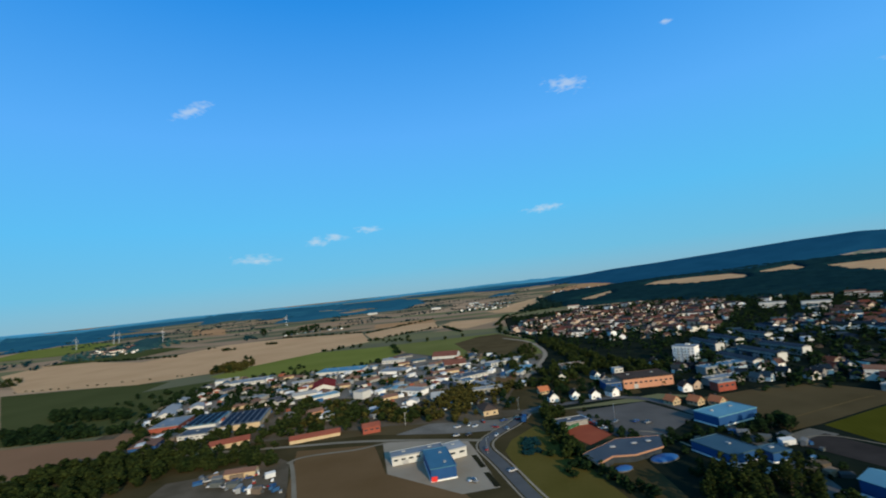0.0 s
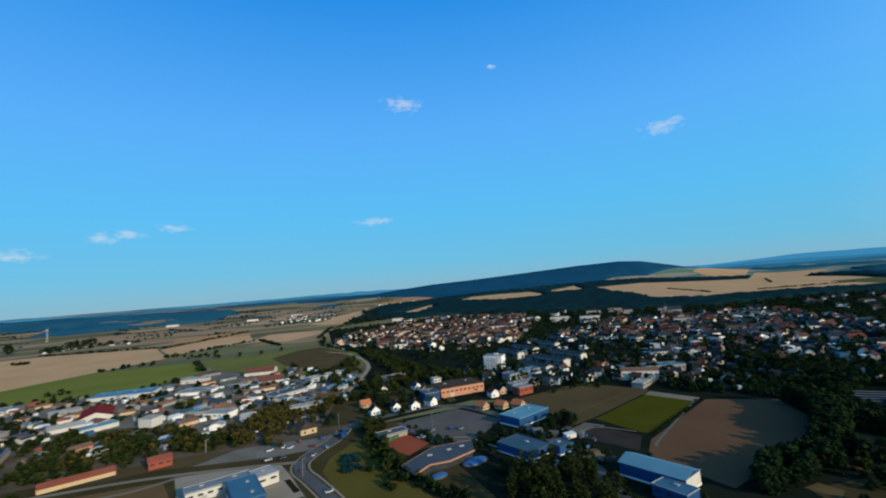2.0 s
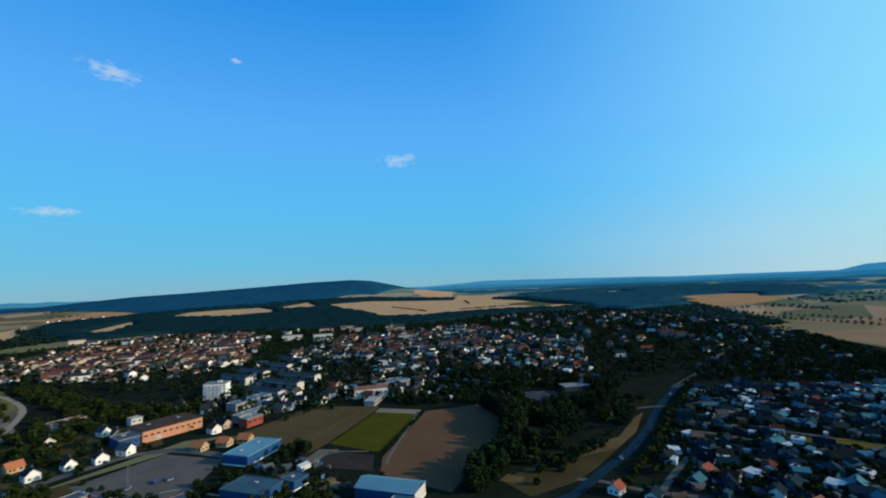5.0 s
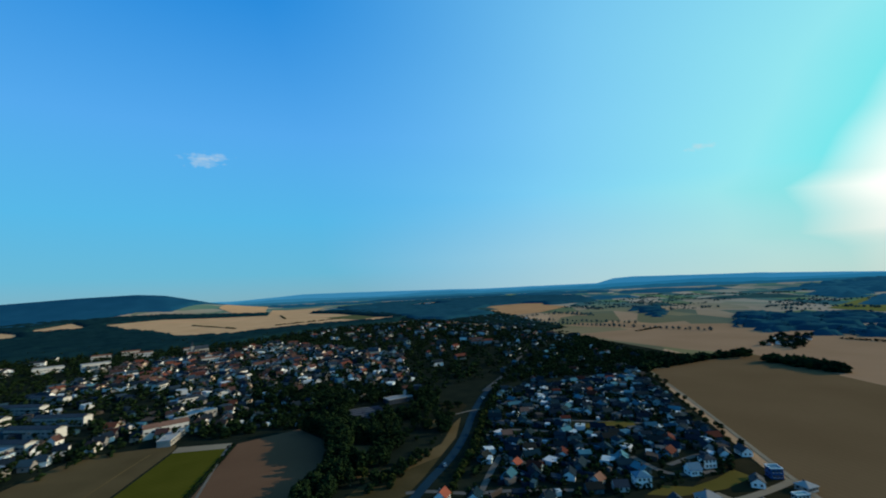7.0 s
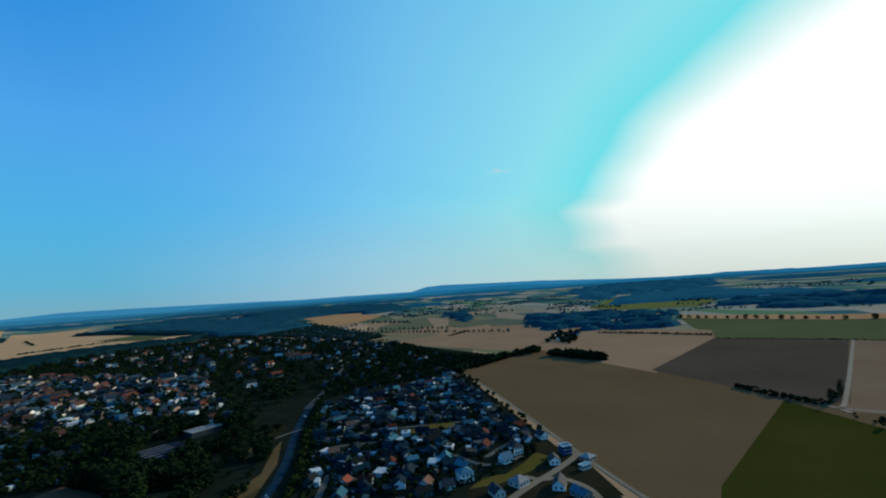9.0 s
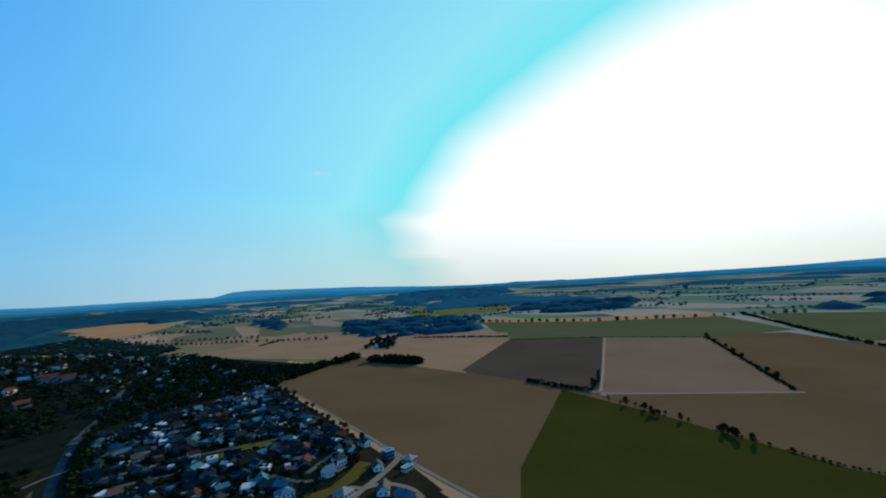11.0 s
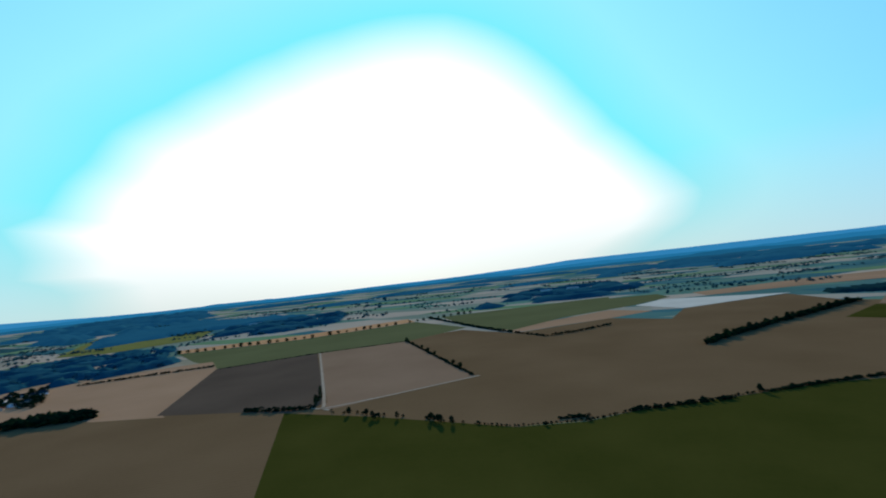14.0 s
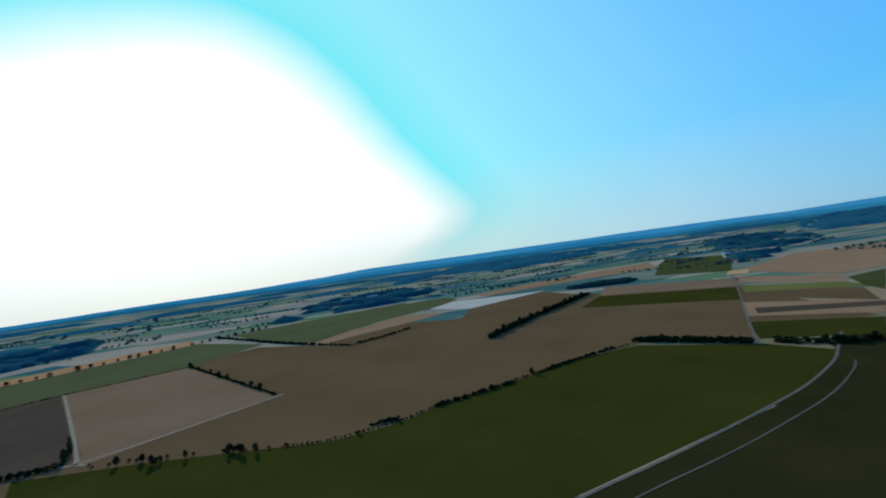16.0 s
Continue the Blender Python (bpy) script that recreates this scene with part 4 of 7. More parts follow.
def wood(name, label, places, mat, h=9.0, w=7.0, n=14):
    """Many trees as one stuff object."""
    vs, fs, b = [], [], 0
    protos = [crown_data(h, w, n, RNG) for _ in range(10)]
    for x, y in places:
        x, y = far(x, y)
        v, f = protos[int(RNG.integers(10))]
        a, s = RNG.uniform(0, 6.28), RNG.uniform(0.6, 1.3)
        c, d = math.cos(a) * s, math.sin(a) * s
        p = np.stack([v[:, 0] * c - v[:, 1] * d + x, v[:, 0] * d + v[:, 1] * c + y, (v[:, 2] - h * 0.14) * s + land(x, y)], 1)
        vs.append(p)
        fs += [(i + b, j + b, k + b) for i, j, k in f]
        b += len(v)
    return tagged(mesh_ob(name, np.concatenate(vs), fs, mat), label, "trees", kind="stuff")


def canopy(name, label, corners, mat, cell, h, gaps=(), ragged=0.0):
    """A closed wood seen from afar: an uneven roof of crowns over a parcel."""
    xs, ys = [p[0] for p in corners], [p[1] for p in corners]
    nx, ny = int((max(xs) - min(xs)) / cell) + 2, int((max(ys) - min(ys)) / cell) + 2
    vs, fs, idx = [], [], {}
    keep = np.zeros((nx, ny), bool)
    for i in range(nx):
        for j in range(ny):
            u, v = min(xs) + (i + .5) * cell, min(ys) + (j + .5) * cell
            keep[i, j] = inside(u, v, corners) and not any(inside(u, v, g) for g in gaps) and (not ragged or noise.noise((u / cell / 5, v / cell / 5, 3.7)) + .6 * noise.noise((u / cell / 2, v / cell / 2, 1.3)) > ragged)

    def vert(i, j):
        if (i, j) not in idx:
            edge = not all(0 <= i + a < nx and 0 <= j + b < ny and keep[i + a, j + b] for a in (-1, 0) for b in (-1, 0))
            x = min(xs) + i * cell + RNG.uniform(-.35, .35) * cell
            y = min(ys) + j * cell + RNG.uniform(-.35, .35) * cell
            x, y = far(x, y)
            idx[(i, j)] = len(vs)
            vs.append((x, y, land(x, y) + (-1.0 if edge else h * RNG.uniform(0.55, 1.2))))
        return idx[(i, j)]

    for i in range(nx):
        for j in range(ny):
            if keep[i, j]:
                fs.append((vert(i, j), vert(i + 1, j), vert(i + 1, j + 1), vert(i, j + 1)))
    return tagged(mesh_ob(name, vs, fs, mat, smooth=True), label, "forest", kind="stuff")


def make_hill_forest():
    """The wooded hill and its foothills, as one uneven canopy."""
    vs, fs = [], []
    na, nr = 260, 46
    for i in range(na + 1):
        for j in range(nr + 1):
            a = 3 + 53.5 * i / na
            low = 2450 + max(0, 22 - a) * 60 if a < 33 else 2450 + 350 * min(1, (a - 33) / 10) + max(0, a - 46) * 110
            r = low + (3900 - low) * j / nr
            r += RNG.uniform(-5, 5)
            a += RNG.uniform(-.05, .05)
            x, y = polar(a, r)
            edge = i in (0, na) or j in (0, nr)
            vs.append((x, y, land(x, y) + (-2 if edge else RNG.uniform(8.1, 8.9) * min(1, i / 60, j / 4, (na - i) / 40))))
    for i in range(na):
        for j in range(nr):
            k = i * (nr + 1) + j
            fs.append((k, k + 1, k + nr + 2, k + nr + 1))
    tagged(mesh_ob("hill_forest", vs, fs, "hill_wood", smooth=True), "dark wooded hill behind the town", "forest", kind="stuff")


make_hill_forest()
# woods round the town
VALLEY = [(1540, 559), (2400, 830), (3544, 1204), (4069, 619), (2001, 257), (1629, 136), (1121, -22), (993, 38), (1224, 170), (1420, 320)]
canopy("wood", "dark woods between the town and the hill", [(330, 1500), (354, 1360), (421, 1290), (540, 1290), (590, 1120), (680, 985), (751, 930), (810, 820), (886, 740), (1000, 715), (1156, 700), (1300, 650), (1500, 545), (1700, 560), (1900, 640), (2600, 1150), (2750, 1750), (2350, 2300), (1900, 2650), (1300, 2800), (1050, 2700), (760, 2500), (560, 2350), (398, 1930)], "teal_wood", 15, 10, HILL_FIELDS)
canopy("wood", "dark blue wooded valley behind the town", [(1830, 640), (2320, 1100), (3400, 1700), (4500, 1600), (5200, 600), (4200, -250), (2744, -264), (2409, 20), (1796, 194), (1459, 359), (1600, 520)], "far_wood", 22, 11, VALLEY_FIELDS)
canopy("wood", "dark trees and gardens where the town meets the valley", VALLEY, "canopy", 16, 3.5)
wood("wood", "dark garden trees where the town meets the valley", scatter([(1224, 170), (1420, 320), (1540, 559), (2100, 640), (2001, 257), (1629, 136), (1121, -22), (993, 38)], 900), "leaf_dark", 4, 7, 8)
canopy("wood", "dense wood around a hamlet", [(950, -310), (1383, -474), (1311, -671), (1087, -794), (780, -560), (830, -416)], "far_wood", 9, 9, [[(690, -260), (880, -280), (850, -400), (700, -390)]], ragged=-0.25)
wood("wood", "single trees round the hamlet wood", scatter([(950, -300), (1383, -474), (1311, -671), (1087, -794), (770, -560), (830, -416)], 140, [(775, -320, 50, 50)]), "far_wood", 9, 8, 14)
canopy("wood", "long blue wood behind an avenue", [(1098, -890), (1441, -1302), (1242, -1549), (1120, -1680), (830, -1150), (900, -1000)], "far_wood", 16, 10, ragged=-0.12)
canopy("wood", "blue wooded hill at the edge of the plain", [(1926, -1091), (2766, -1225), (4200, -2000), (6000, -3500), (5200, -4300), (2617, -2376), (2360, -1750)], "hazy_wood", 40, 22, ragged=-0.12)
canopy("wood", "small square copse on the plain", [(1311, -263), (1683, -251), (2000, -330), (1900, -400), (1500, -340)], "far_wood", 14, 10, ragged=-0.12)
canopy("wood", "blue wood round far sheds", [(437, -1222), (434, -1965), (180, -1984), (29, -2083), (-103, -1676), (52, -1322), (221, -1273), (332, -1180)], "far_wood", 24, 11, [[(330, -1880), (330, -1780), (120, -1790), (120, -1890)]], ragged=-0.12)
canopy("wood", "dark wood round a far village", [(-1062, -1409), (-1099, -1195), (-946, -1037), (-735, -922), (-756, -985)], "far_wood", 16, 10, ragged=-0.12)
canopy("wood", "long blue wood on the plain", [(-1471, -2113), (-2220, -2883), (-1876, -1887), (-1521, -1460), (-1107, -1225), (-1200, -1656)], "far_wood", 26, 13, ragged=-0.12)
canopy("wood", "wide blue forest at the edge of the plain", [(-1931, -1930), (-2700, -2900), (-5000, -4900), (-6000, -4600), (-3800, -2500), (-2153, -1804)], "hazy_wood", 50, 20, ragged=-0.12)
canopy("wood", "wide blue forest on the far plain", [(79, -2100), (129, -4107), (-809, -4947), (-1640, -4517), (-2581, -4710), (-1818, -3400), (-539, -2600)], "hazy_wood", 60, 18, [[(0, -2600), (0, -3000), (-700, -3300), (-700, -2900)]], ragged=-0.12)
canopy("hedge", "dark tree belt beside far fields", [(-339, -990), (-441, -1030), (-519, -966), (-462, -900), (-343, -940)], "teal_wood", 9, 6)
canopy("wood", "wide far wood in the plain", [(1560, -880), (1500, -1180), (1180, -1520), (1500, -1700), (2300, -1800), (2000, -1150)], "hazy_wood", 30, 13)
def distant_wood(a, r, da, dr):
    """A rounded wood on the plain, at a bearing and a distance."""
    def unfar(p):
        q = math.hypot(p[0] - CX, p[1] - CY)
        t = NEAR - REACH * math.log(1 - (q - NEAR) / REACH)
        return CX + (p[0] - CX) * t / q, CY + (p[1] - CY) * t / q
    ring = [unfar(polar(a + .8 * da * math.cos(k), r + .75 * dr * math.sin(k) * (0.7 + 0.3 * math.cos(3 * k)))) for k in np.linspace(0, 6.0, 11)]
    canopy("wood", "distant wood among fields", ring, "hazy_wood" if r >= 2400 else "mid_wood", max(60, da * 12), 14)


for row in ((-36, 2700, 7, 120), (-8, 2900, 9, 110), (148, 2600, 9, 140), (172, 2500, 9, 150), (-168, 2700, 8, 140), (-148, 2500, 9, 120), (66, 2600, 7, 150), (112, 2300, 8, 160), (98, 2700, 7, 150), (128, 2150, 6, 60), (142, 1900, 5, 50), (160, 2050, 7, 60), (178, 1750, 6, 45), (-172, 2150, 7, 70), (-160, 1800, 5, 45), (-146, 1950, 6, 60), (-135, 2400, 7, 80), (154, 2900, 7, 90), (-178, 2950, 8, 100), (120, 1850, 4, 50), (104, 1900, 5, 60), (134, 2700, 8, 90), (84, 2000, 5, 70), (-24, 2250, 6, 50), (-2, 2150, 6, 45), (8, 2600, 5, 60), (-40, 2100, 6, 50)):
    distant_wood(*row)
for row in ((-44, 3400, 12, 500), (-28, 3850, 17, 300), (-12, 3500, 9, 250), (4, 3900, 12, 260), (62, 3600, 9, 260), (76, 3900, 12, 300), (92, 3700, 8, 350), (104, 3400, 7, 420), (120, 3000, 9, 380), (126, 3900, 7, 240), (140, 3500, 8, 300), (158, 3000, 10, 300), (168, 3600, 10, 420), (-178, 3300, 9, 300), (-165, 3700, 14, 350), (-150, 3300, 10, 260), (-140, 3800, 9, 420)):
    distant_wood(*row)
wood("wood", "belt of trees beside the works", scatter([(-300, 262), (-282, 290), (-262, 318), (-212, 312), (-132, 298), (-112, 285), (-108, 274), (-178, 284), (-205, 238)], 300), "leaf", 8.5, 5.6, 80)
wood("wood", "thicket beside the fields", scatter([(-397, 398), (-403, 474), (-401, 583), (-290, 560), (-275, 522), (-290, 402), (-375, 405)], 80), "leaf_dark", 6, 6, 40)
wood("wood", "dark band of trees in the green field", scatter([(-452, 507), (-420, 517), (-339, 471), (-317, 444), (-379, 466), (-421, 475)], 95), "leaf_dark", 7, 6.5, 40)
wood("wood", "dark band of trees behind the red soil", scatter([(-430, 431), (-406, 439), (-327, 408), (-300, 415), (-288, 393), (-339, 389), (-388, 391)], 95), "leaf_dark", 7, 6.5, 40)
wood("wood", "thicket at the end of a green field", scatter([(-380, 705), (-400, 790), (-350, 800), (-325, 745), (-330, 690)], 80), "leaf_gold", 8, 7, 40)
wood("wood", "tree belt along the stream", scatter([(38, 562), (90, 623), (118, 690), (150, 700), (160, 520), (172, 476), (210, 450), (205, 405), (184, 394), (127, 426), (81, 389), (45, 406), (60, 470)], 300, [(118, 600, 9, 90), (90, 500, 14, 22), (108, 545, 12, 25), (68, 445, 9, 22), (152, 378, 24, 16)]), "leaf", 7, 5.5, 50)
wood("wood", "tall dark row of trees beside the brown field", scatter([(262, 150), (300, 164), (322, 196), (316, 212), (302, 186), (268, 164)], 190), "leaf_dark", 13, 6, 55)
wood("wood", "dark row of trees beside the brown field", scatter([(184, 132), (240, 138), (266, 150), (268, 164), (235, 153), (186, 145)], 170), "leaf_dark", 10.5, 5.6, 55)
wood("wood", "dark shrubs and garden trees of the allotments", scatter([(296, 296), (384, 290), (440, 330), (420, 226), (335, 195), (318, 222), (290, 270)], 300, [(338, 328, 22, 14), (357, 181, 34, 20), (380, 152, 14, 10)]), "leaf_dark", 5.5, 5, 40)
wood("wood", "dark rough thicket behind the brown field", scatter([(240, 140), (300, 166), (330, 196), (390, 225), (322, 160), (280, 128)], 110, [(278, 150, 12, 14)]), "leaf_dark", 8, 5, 60)
wood("wood", "trees along the works lane", scatter([(-150, 338), (-122, 334), (-85, 335), (-60, 342), (-15, 330), (-10, 350), (-45, 374), (-70, 415), (-112, 420), (-148, 446), (-155, 425)], 260, [(-63, 327, 9, 9), (-102, 325, 20, 8), (-122, 392, 9, 9), (-152, 380, 6, 50)]), "leaf", 5.2, 5.4, 34)
wood("wood", "olive trees along the works lane", scatter([(-130, 340), (-60, 344), (-12, 330), (-8, 350), (-45, 374), (-68, 405), (-112, 415)], 45, [(-63, 327, 9, 9), (-102, 325, 20, 8), (-122, 392, 9, 9)]), "leaf_gold", 6, 5, 34)
wood("wood", "dark trees round the solar halls", scatter([(-262, 318), (-256, 345), (-275, 390), (-275, 425), (-240, 440), (-160, 425), (-140, 420), (-150, 340), (-120, 312), (-200, 312)], 150, [(-102, 325, 20, 8), (-164, 329, 16, 9), (-206, 361, 13, 12), (-181, 391, 22, 28), (-218, 400, 17, 24), (-250, 402, 16, 20), (-237, 354, 14, 20), (-152, 400, 5, 40)]), "leaf", 6, 5.4, 40)
wood("wood", "dark wood beside the ring road", scatter([(384, 282), (428, 338), (455, 222), (431, 130), (357, 104), (310, 98), (240, 132), (300, 180), (390, 225)], 430, [(357, 181, 34, 17), (380, 152, 14, 10), (345, 118, 12, 9), (290, 112, 30, 12), (420, 120, 16, 12), (330, 128, 20, 8), (400, 160, 12, 20), (340, 116, 14, 9), (278, 150, 12, 14), (382, 110, 22, 14), (310, 108, 12, 12)]), "leaf_dark", 9.5, 5.6, 42)
wood("wood", "trees in front of the sports halls", scatter([(92, 190), (112, 211), (140, 206), (140, 182), (128, 150), (96, 150)], 60), "leaf", 12, 3.8, 90)
wood("wood", "garden trees of the town", scatter([(150, 345), (285, 300), (430, 150), (520, 95), (960, -20), (1500, 420), (1150, 850), (650, 1230), (150, 1150), (130, 690), (210, 450)], 7600), "leaf_dark", 8, 6.2, 8)
wood("wood", "garden trees and hedges of the estate", scatter([(222, 67), (294, 72), (480, 85), (560, -78), (640, -165), (690, -100), (950, -30), (556, 80)], 2000), "leaf_dark", 5, 4.6, 9)
wood("wood", "garden trees and hedges of the estate", [p for p in scatter([(214, 70), (294, 72), (456, 78), (541, -74), (270, -70), (230, 0)], 1500, [(346, -8, 9, 24)]) if off_streets(*p, 3)], "leaf_dark", 3.2, 3.4, 10)
# ground kept clear for the halls of the works
west = [(-164, 329, 22, 14), (-206, 361, 18, 16), (-181, 391, 32, 36), (-218, 400, 26, 32), (-250, 402, 24, 30), (-264, 587, 30, 22), (-286, 456, 20, 34), (-302, 505, 14, 16), (-264, 467, 16, 18), (-144, 502, 22, 30), (-146, 597, 40, 24), (-130, 452, 20, 16), (-155, 468, 18, 14), (-180, 540, 20, 16)]
east = [(-102, 325, 26, 16), (-90, 437, 16, 16), (-83, 630, 22, 16), (-72, 554, 26, 20), (0, 556, 22, 20), (-10, 630, 26, 24), (-20, 476, 20, 14), (-39, 428, 18, 16), (-38, 391, 10, 10), (-17, 402, 12, 14), (-57, 455, 14, 16), (-122, 392, 12, 12), (60, 535, 32, 22), (69, 478, 20, 28), (15, 478, 26, 20), (40, 455, 24, 14), (-67, 508, 22, 22), (27, 405, 18, 9), (22, 338, 12, 18)]
taken = west + east
wood("wood", "trees among the works", scatter([(-245, 335), (-258, 395), (-296, 402), (-310, 450), (-330, 640), (-125, 628), (-31, 565), (31, 660), (94, 526), (30, 425), (-14, 395), (-70, 428), (-150, 452)], 170, taken), "leaf_dark", 5.5, 5.5, 32)
wood("wood", "dark trees at the western works", scatter([(-300, 425), (-318, 520), (-318, 560), (-280, 560), (-190, 560), (-170, 520), (-175, 440), (-250, 435)], 90, taken), "leaf_dark", 6, 5.8, 34)
wood("wood", "yellowing shrubs among the works", scatter([(-245, 335), (-258, 395), (-296, 402), (-310, 450), (-330, 640), (-125, 628), (-31, 565), (31, 660), (94, 526), (30, 425), (-14, 395), (-70, 428), (-150, 452)], 120, taken), "leaf", 3.6, 4.2, 30)
wood("wood", "dark trees round the roadside houses", scatter([(30, 345), (60, 335), (130, 345), (140, 400), (60, 430), (40, 400)], 42, [(152, 378, 24, 16), (124, 372, 9, 11), (52, 370, 8, 30), (88, 352, 22, 7), (72, 386, 8, 8), (22, 338, 12, 18)]), "leaf_dark", 5.5, 4.6, 50)
wood("shrubs", "dark shrubs round the sports halls", scatter([(100, 212), (96, 246), (146, 288), (190, 262), (176, 200), (178, 150), (140, 140), (112, 170)], 110, [(158, 277, 20, 15), (128, 229, 14, 17), (145, 219, 9, 8), (160, 167, 13, 20), (153, 152, 10, 11), (90, 234, 17, 9), (97, 222, 9, 7), (180, 225, 16, 30)]), "leaf_dark", 3.6, 3.6, 40)
wood("shrubs", "dark bushes beside the ring road", scatter([(205, 116), (240, 128), (300, 104), (400, 122), (404, 104), (300, 99), (262, 103), (215, 111)], 70), "leaf_dark", 3.2, 3.6, 40)
wood("wood", "trees between the meadow and the clay court", scatter([(66, 338), (72, 318), (63, 290), (66, 262), (62, 238), (52, 242), (52, 285), (57, 330)], 70, [(70, 296, 12, 7)]), "leaf", 6.5, 4.4, 55)
wood("wood", "shrubs along the car park", scatter([(84, 285), (96, 247), (104, 250), (92, 290), (88, 322), (80, 322)], 26), "leaf_dark", 3, 3, 40)
wood("wood", "trees of the far village", scatter([(-520, 1360), (-330, 1440), (-320, 1480), (-440, 1500), (-520, 1800), (-560, 1760)], 90), "leaf_dark", 9, 10, 10)
wood("wood", "wooded hollow among far fields", scatter([(-1131, 1310), (-1309, 1523), (-1258, 1774), (-1226, 1934), (-899, 1560), (-903, 1340), (-940, 1200)], 330), "mid_wood", 6, 8, 12)
canopy("wood", "teal wood beside the hamlet", [(-968, 1335), (-953, 1476), (-1150, 1800), (-1300, 2050), (-1420, 2050), (-1200, 1700)], "mid_wood", 18, 9)
canopy("wood", "wide blue wood at the edge of the plain", [(-1974, 1990), (-6413, 6430), (-3962, 4800), (-2026, 2811), (-2157, 2520)], "hazy_wood", 60, 16, ragged=-0.12)
# runs on to the horizon, where its blue stands in for haze
canopy("wood", "long blue wood and haze at the edge of the plain", [(-1961, 3586), (-1565, 3213), (-1288, 2979), (-1014, 2450), (-741, 2330), (-536, 2421), (-252, 2423), (-107, 3694), (-796, 5000), (-1445, 5600), (-2417, 6600), (-4623, 8450)], "hazy_wood", 55, 16, [[(-1250, 3450), (-620, 3200), (-600, 3500), (-1250, 3800)]], ragged=-0.2)
wood("wood", "trees before the woods below the hill", scatter([(398, 1900), (360, 1400), (300, 1330), (200, 1330), (330, 1650), (400, 2050)], 220), "canopy", 10, 11, 12)
wood("wood", "yellowing trees between works and road", scatter([(-45, 374), (-20, 338), (2, 338), (12, 362), (54, 405), (58, 425), (18, 430), (-12, 418), (-14, 392), (-30, 372)], 130, [(22, 338, 10, 15), (27, 405, 14, 6)]), "leaf_gold", 6, 5, 40)


def hedgerows(label, az0, az1, r0, r1, n, mat):
    """Short rows of trees and bushes along the parcels of the far plain."""
    places = []
    for _ in range(n):
        x, y = polar(float(RNG.uniform(az0, az1)), float(RNG.uniform(r0, r1)))
        d = radians(27 + (90 if RNG.uniform() < .35 else 0) + float(RNG.normal(0, 8)))
        for k in range(int(RNG.integers(4, 16))):
            p = (x + 17 * k * math.cos(d) + float(RNG.normal(0, 3)), y + 17 * k * math.sin(d) + float(RNG.normal(0, 3)))
            if not any(inside(*p, c) for c in PALE):
                places.append(p)
    wood("hedgerow", label, places, mat, 7, 9, 4)


PALE = HILL_FIELDS + VALLEY_FIELDS + [[(118, 1500), (274, 1865), (503, 2416), (358, 1741), (204, 1370)]]
hedgerows("hedgerows and single trees on the northern plain", -50, 14, 1420, 3600, 130, "teal_wood")
hedgerows("hedgerows and single trees beyond the valley", 72, 108, 1500, 3600, 90, "mid_wood")
hedgerows("hedgerows and single trees on the southern plain", 108, 232, 1350, 3400, 190, "mid_wood")


def avenue(label, pts, step, mat, h, w):
    """A far row of trees, too small to tell apart."""
    pts, places = [Vector(p) for p in pts], []
    for a, b in zip(pts, pts[1:]):
        n = int((b - a).length / step)
        places += [tuple(a.lerp(b, (k + float(RNG.uniform(0, .3))) / n)) for k in range(n) if RNG.uniform() > .06]
    wood("avenue", label, places, mat, h, w, 40)


def line_trees(pts, step, kinds, scale=1.0, jitter=3.0, gap=0.1):
    """Single trees along a line."""
    pts = [Vector(p) for p in pts]
    for a, b in zip(pts, pts[1:]):
        n = max(1, int((b - a).length / step))
        for k in range(n):
            if RNG.uniform() < gap:
                continue
            p = a.lerp(b, (k + float(RNG.uniform(0, .6))) / n)
            plant(kinds[int(RNG.integers(len(kinds)))], p.x + float(RNG.normal(0, jitter)), p.y + float(RNG.normal(0, jitter)), scale)


line_trees([(274, -284), (240, -279), (208, -272), (187, -270), (180, -268), (159, -263), (149, -262), (138, -260), (124, -256)], 6, (5, 6, 1), 0.5, 1.8, 0.25)
for x, y in ((203, -262), (201, -265), (206, -264), (185, -265), (155, -258), (152, -260), (145, -255), (148, -258), (136, -254), (216, -272), (234, -274), (-69, -326)):
    plant(3, x, y, 0.42)
line_trees([(120, -255), (89, -253), (72, -254), (44, -265), (17, -285), (-70, -327), (-116, -351), (-179, -371)], 14, (5, 6), 0.6, 1.0, 0.45)
line_trees([(-192, -378), (-258, -309)], 4, (5, 6, 5), 1.2, 1.0, 0.0)
line_trees([(371, -672), (300, -580), (165, -400)], 16, (1, 5, 0), 0.55, 1.5, 0.3)
line_trees([(-67, -515), (-167, -638), (-322, -810)], 14, (0, 1, 3), 0.7, 4.0, 0.1)
avenue("avenue of round trees along a far road", [(930, -675), (691, -795), (497, -1000), (380, -1130)], 19, "leaf", 8, 7.5)
avenue("far avenue of trees across the fields", [(1346, 158), (1209, -11), (1083, -149), (956, -285)], 12, "mid_wood", 7, 6)
avenue("far row of trees behind the avenue", [(1420, 120), (1290, -50), (1160, -190)], 15, "mid_wood", 7, 6)
for x, y in ((-445, 1133), (-440, 1128), (-452, 1140), (-390, 861), (-632, 1187), (-540, 1091), (-550, 1096), (-530, 1086), (-125, 630), (-107, 648), (-222, 661), (-233, 852), (-210, 864), (-187, 861), (-164, 957), (-120, 893), (-103, 919), (-90, 937)):
    wood("bushes", "bushes in the stubble fields", [(x + float(RNG.normal(0, 7)), y + float(RNG.normal(0, 4))) for _ in range(4)], "leaf_dark", 6, 6, 30)
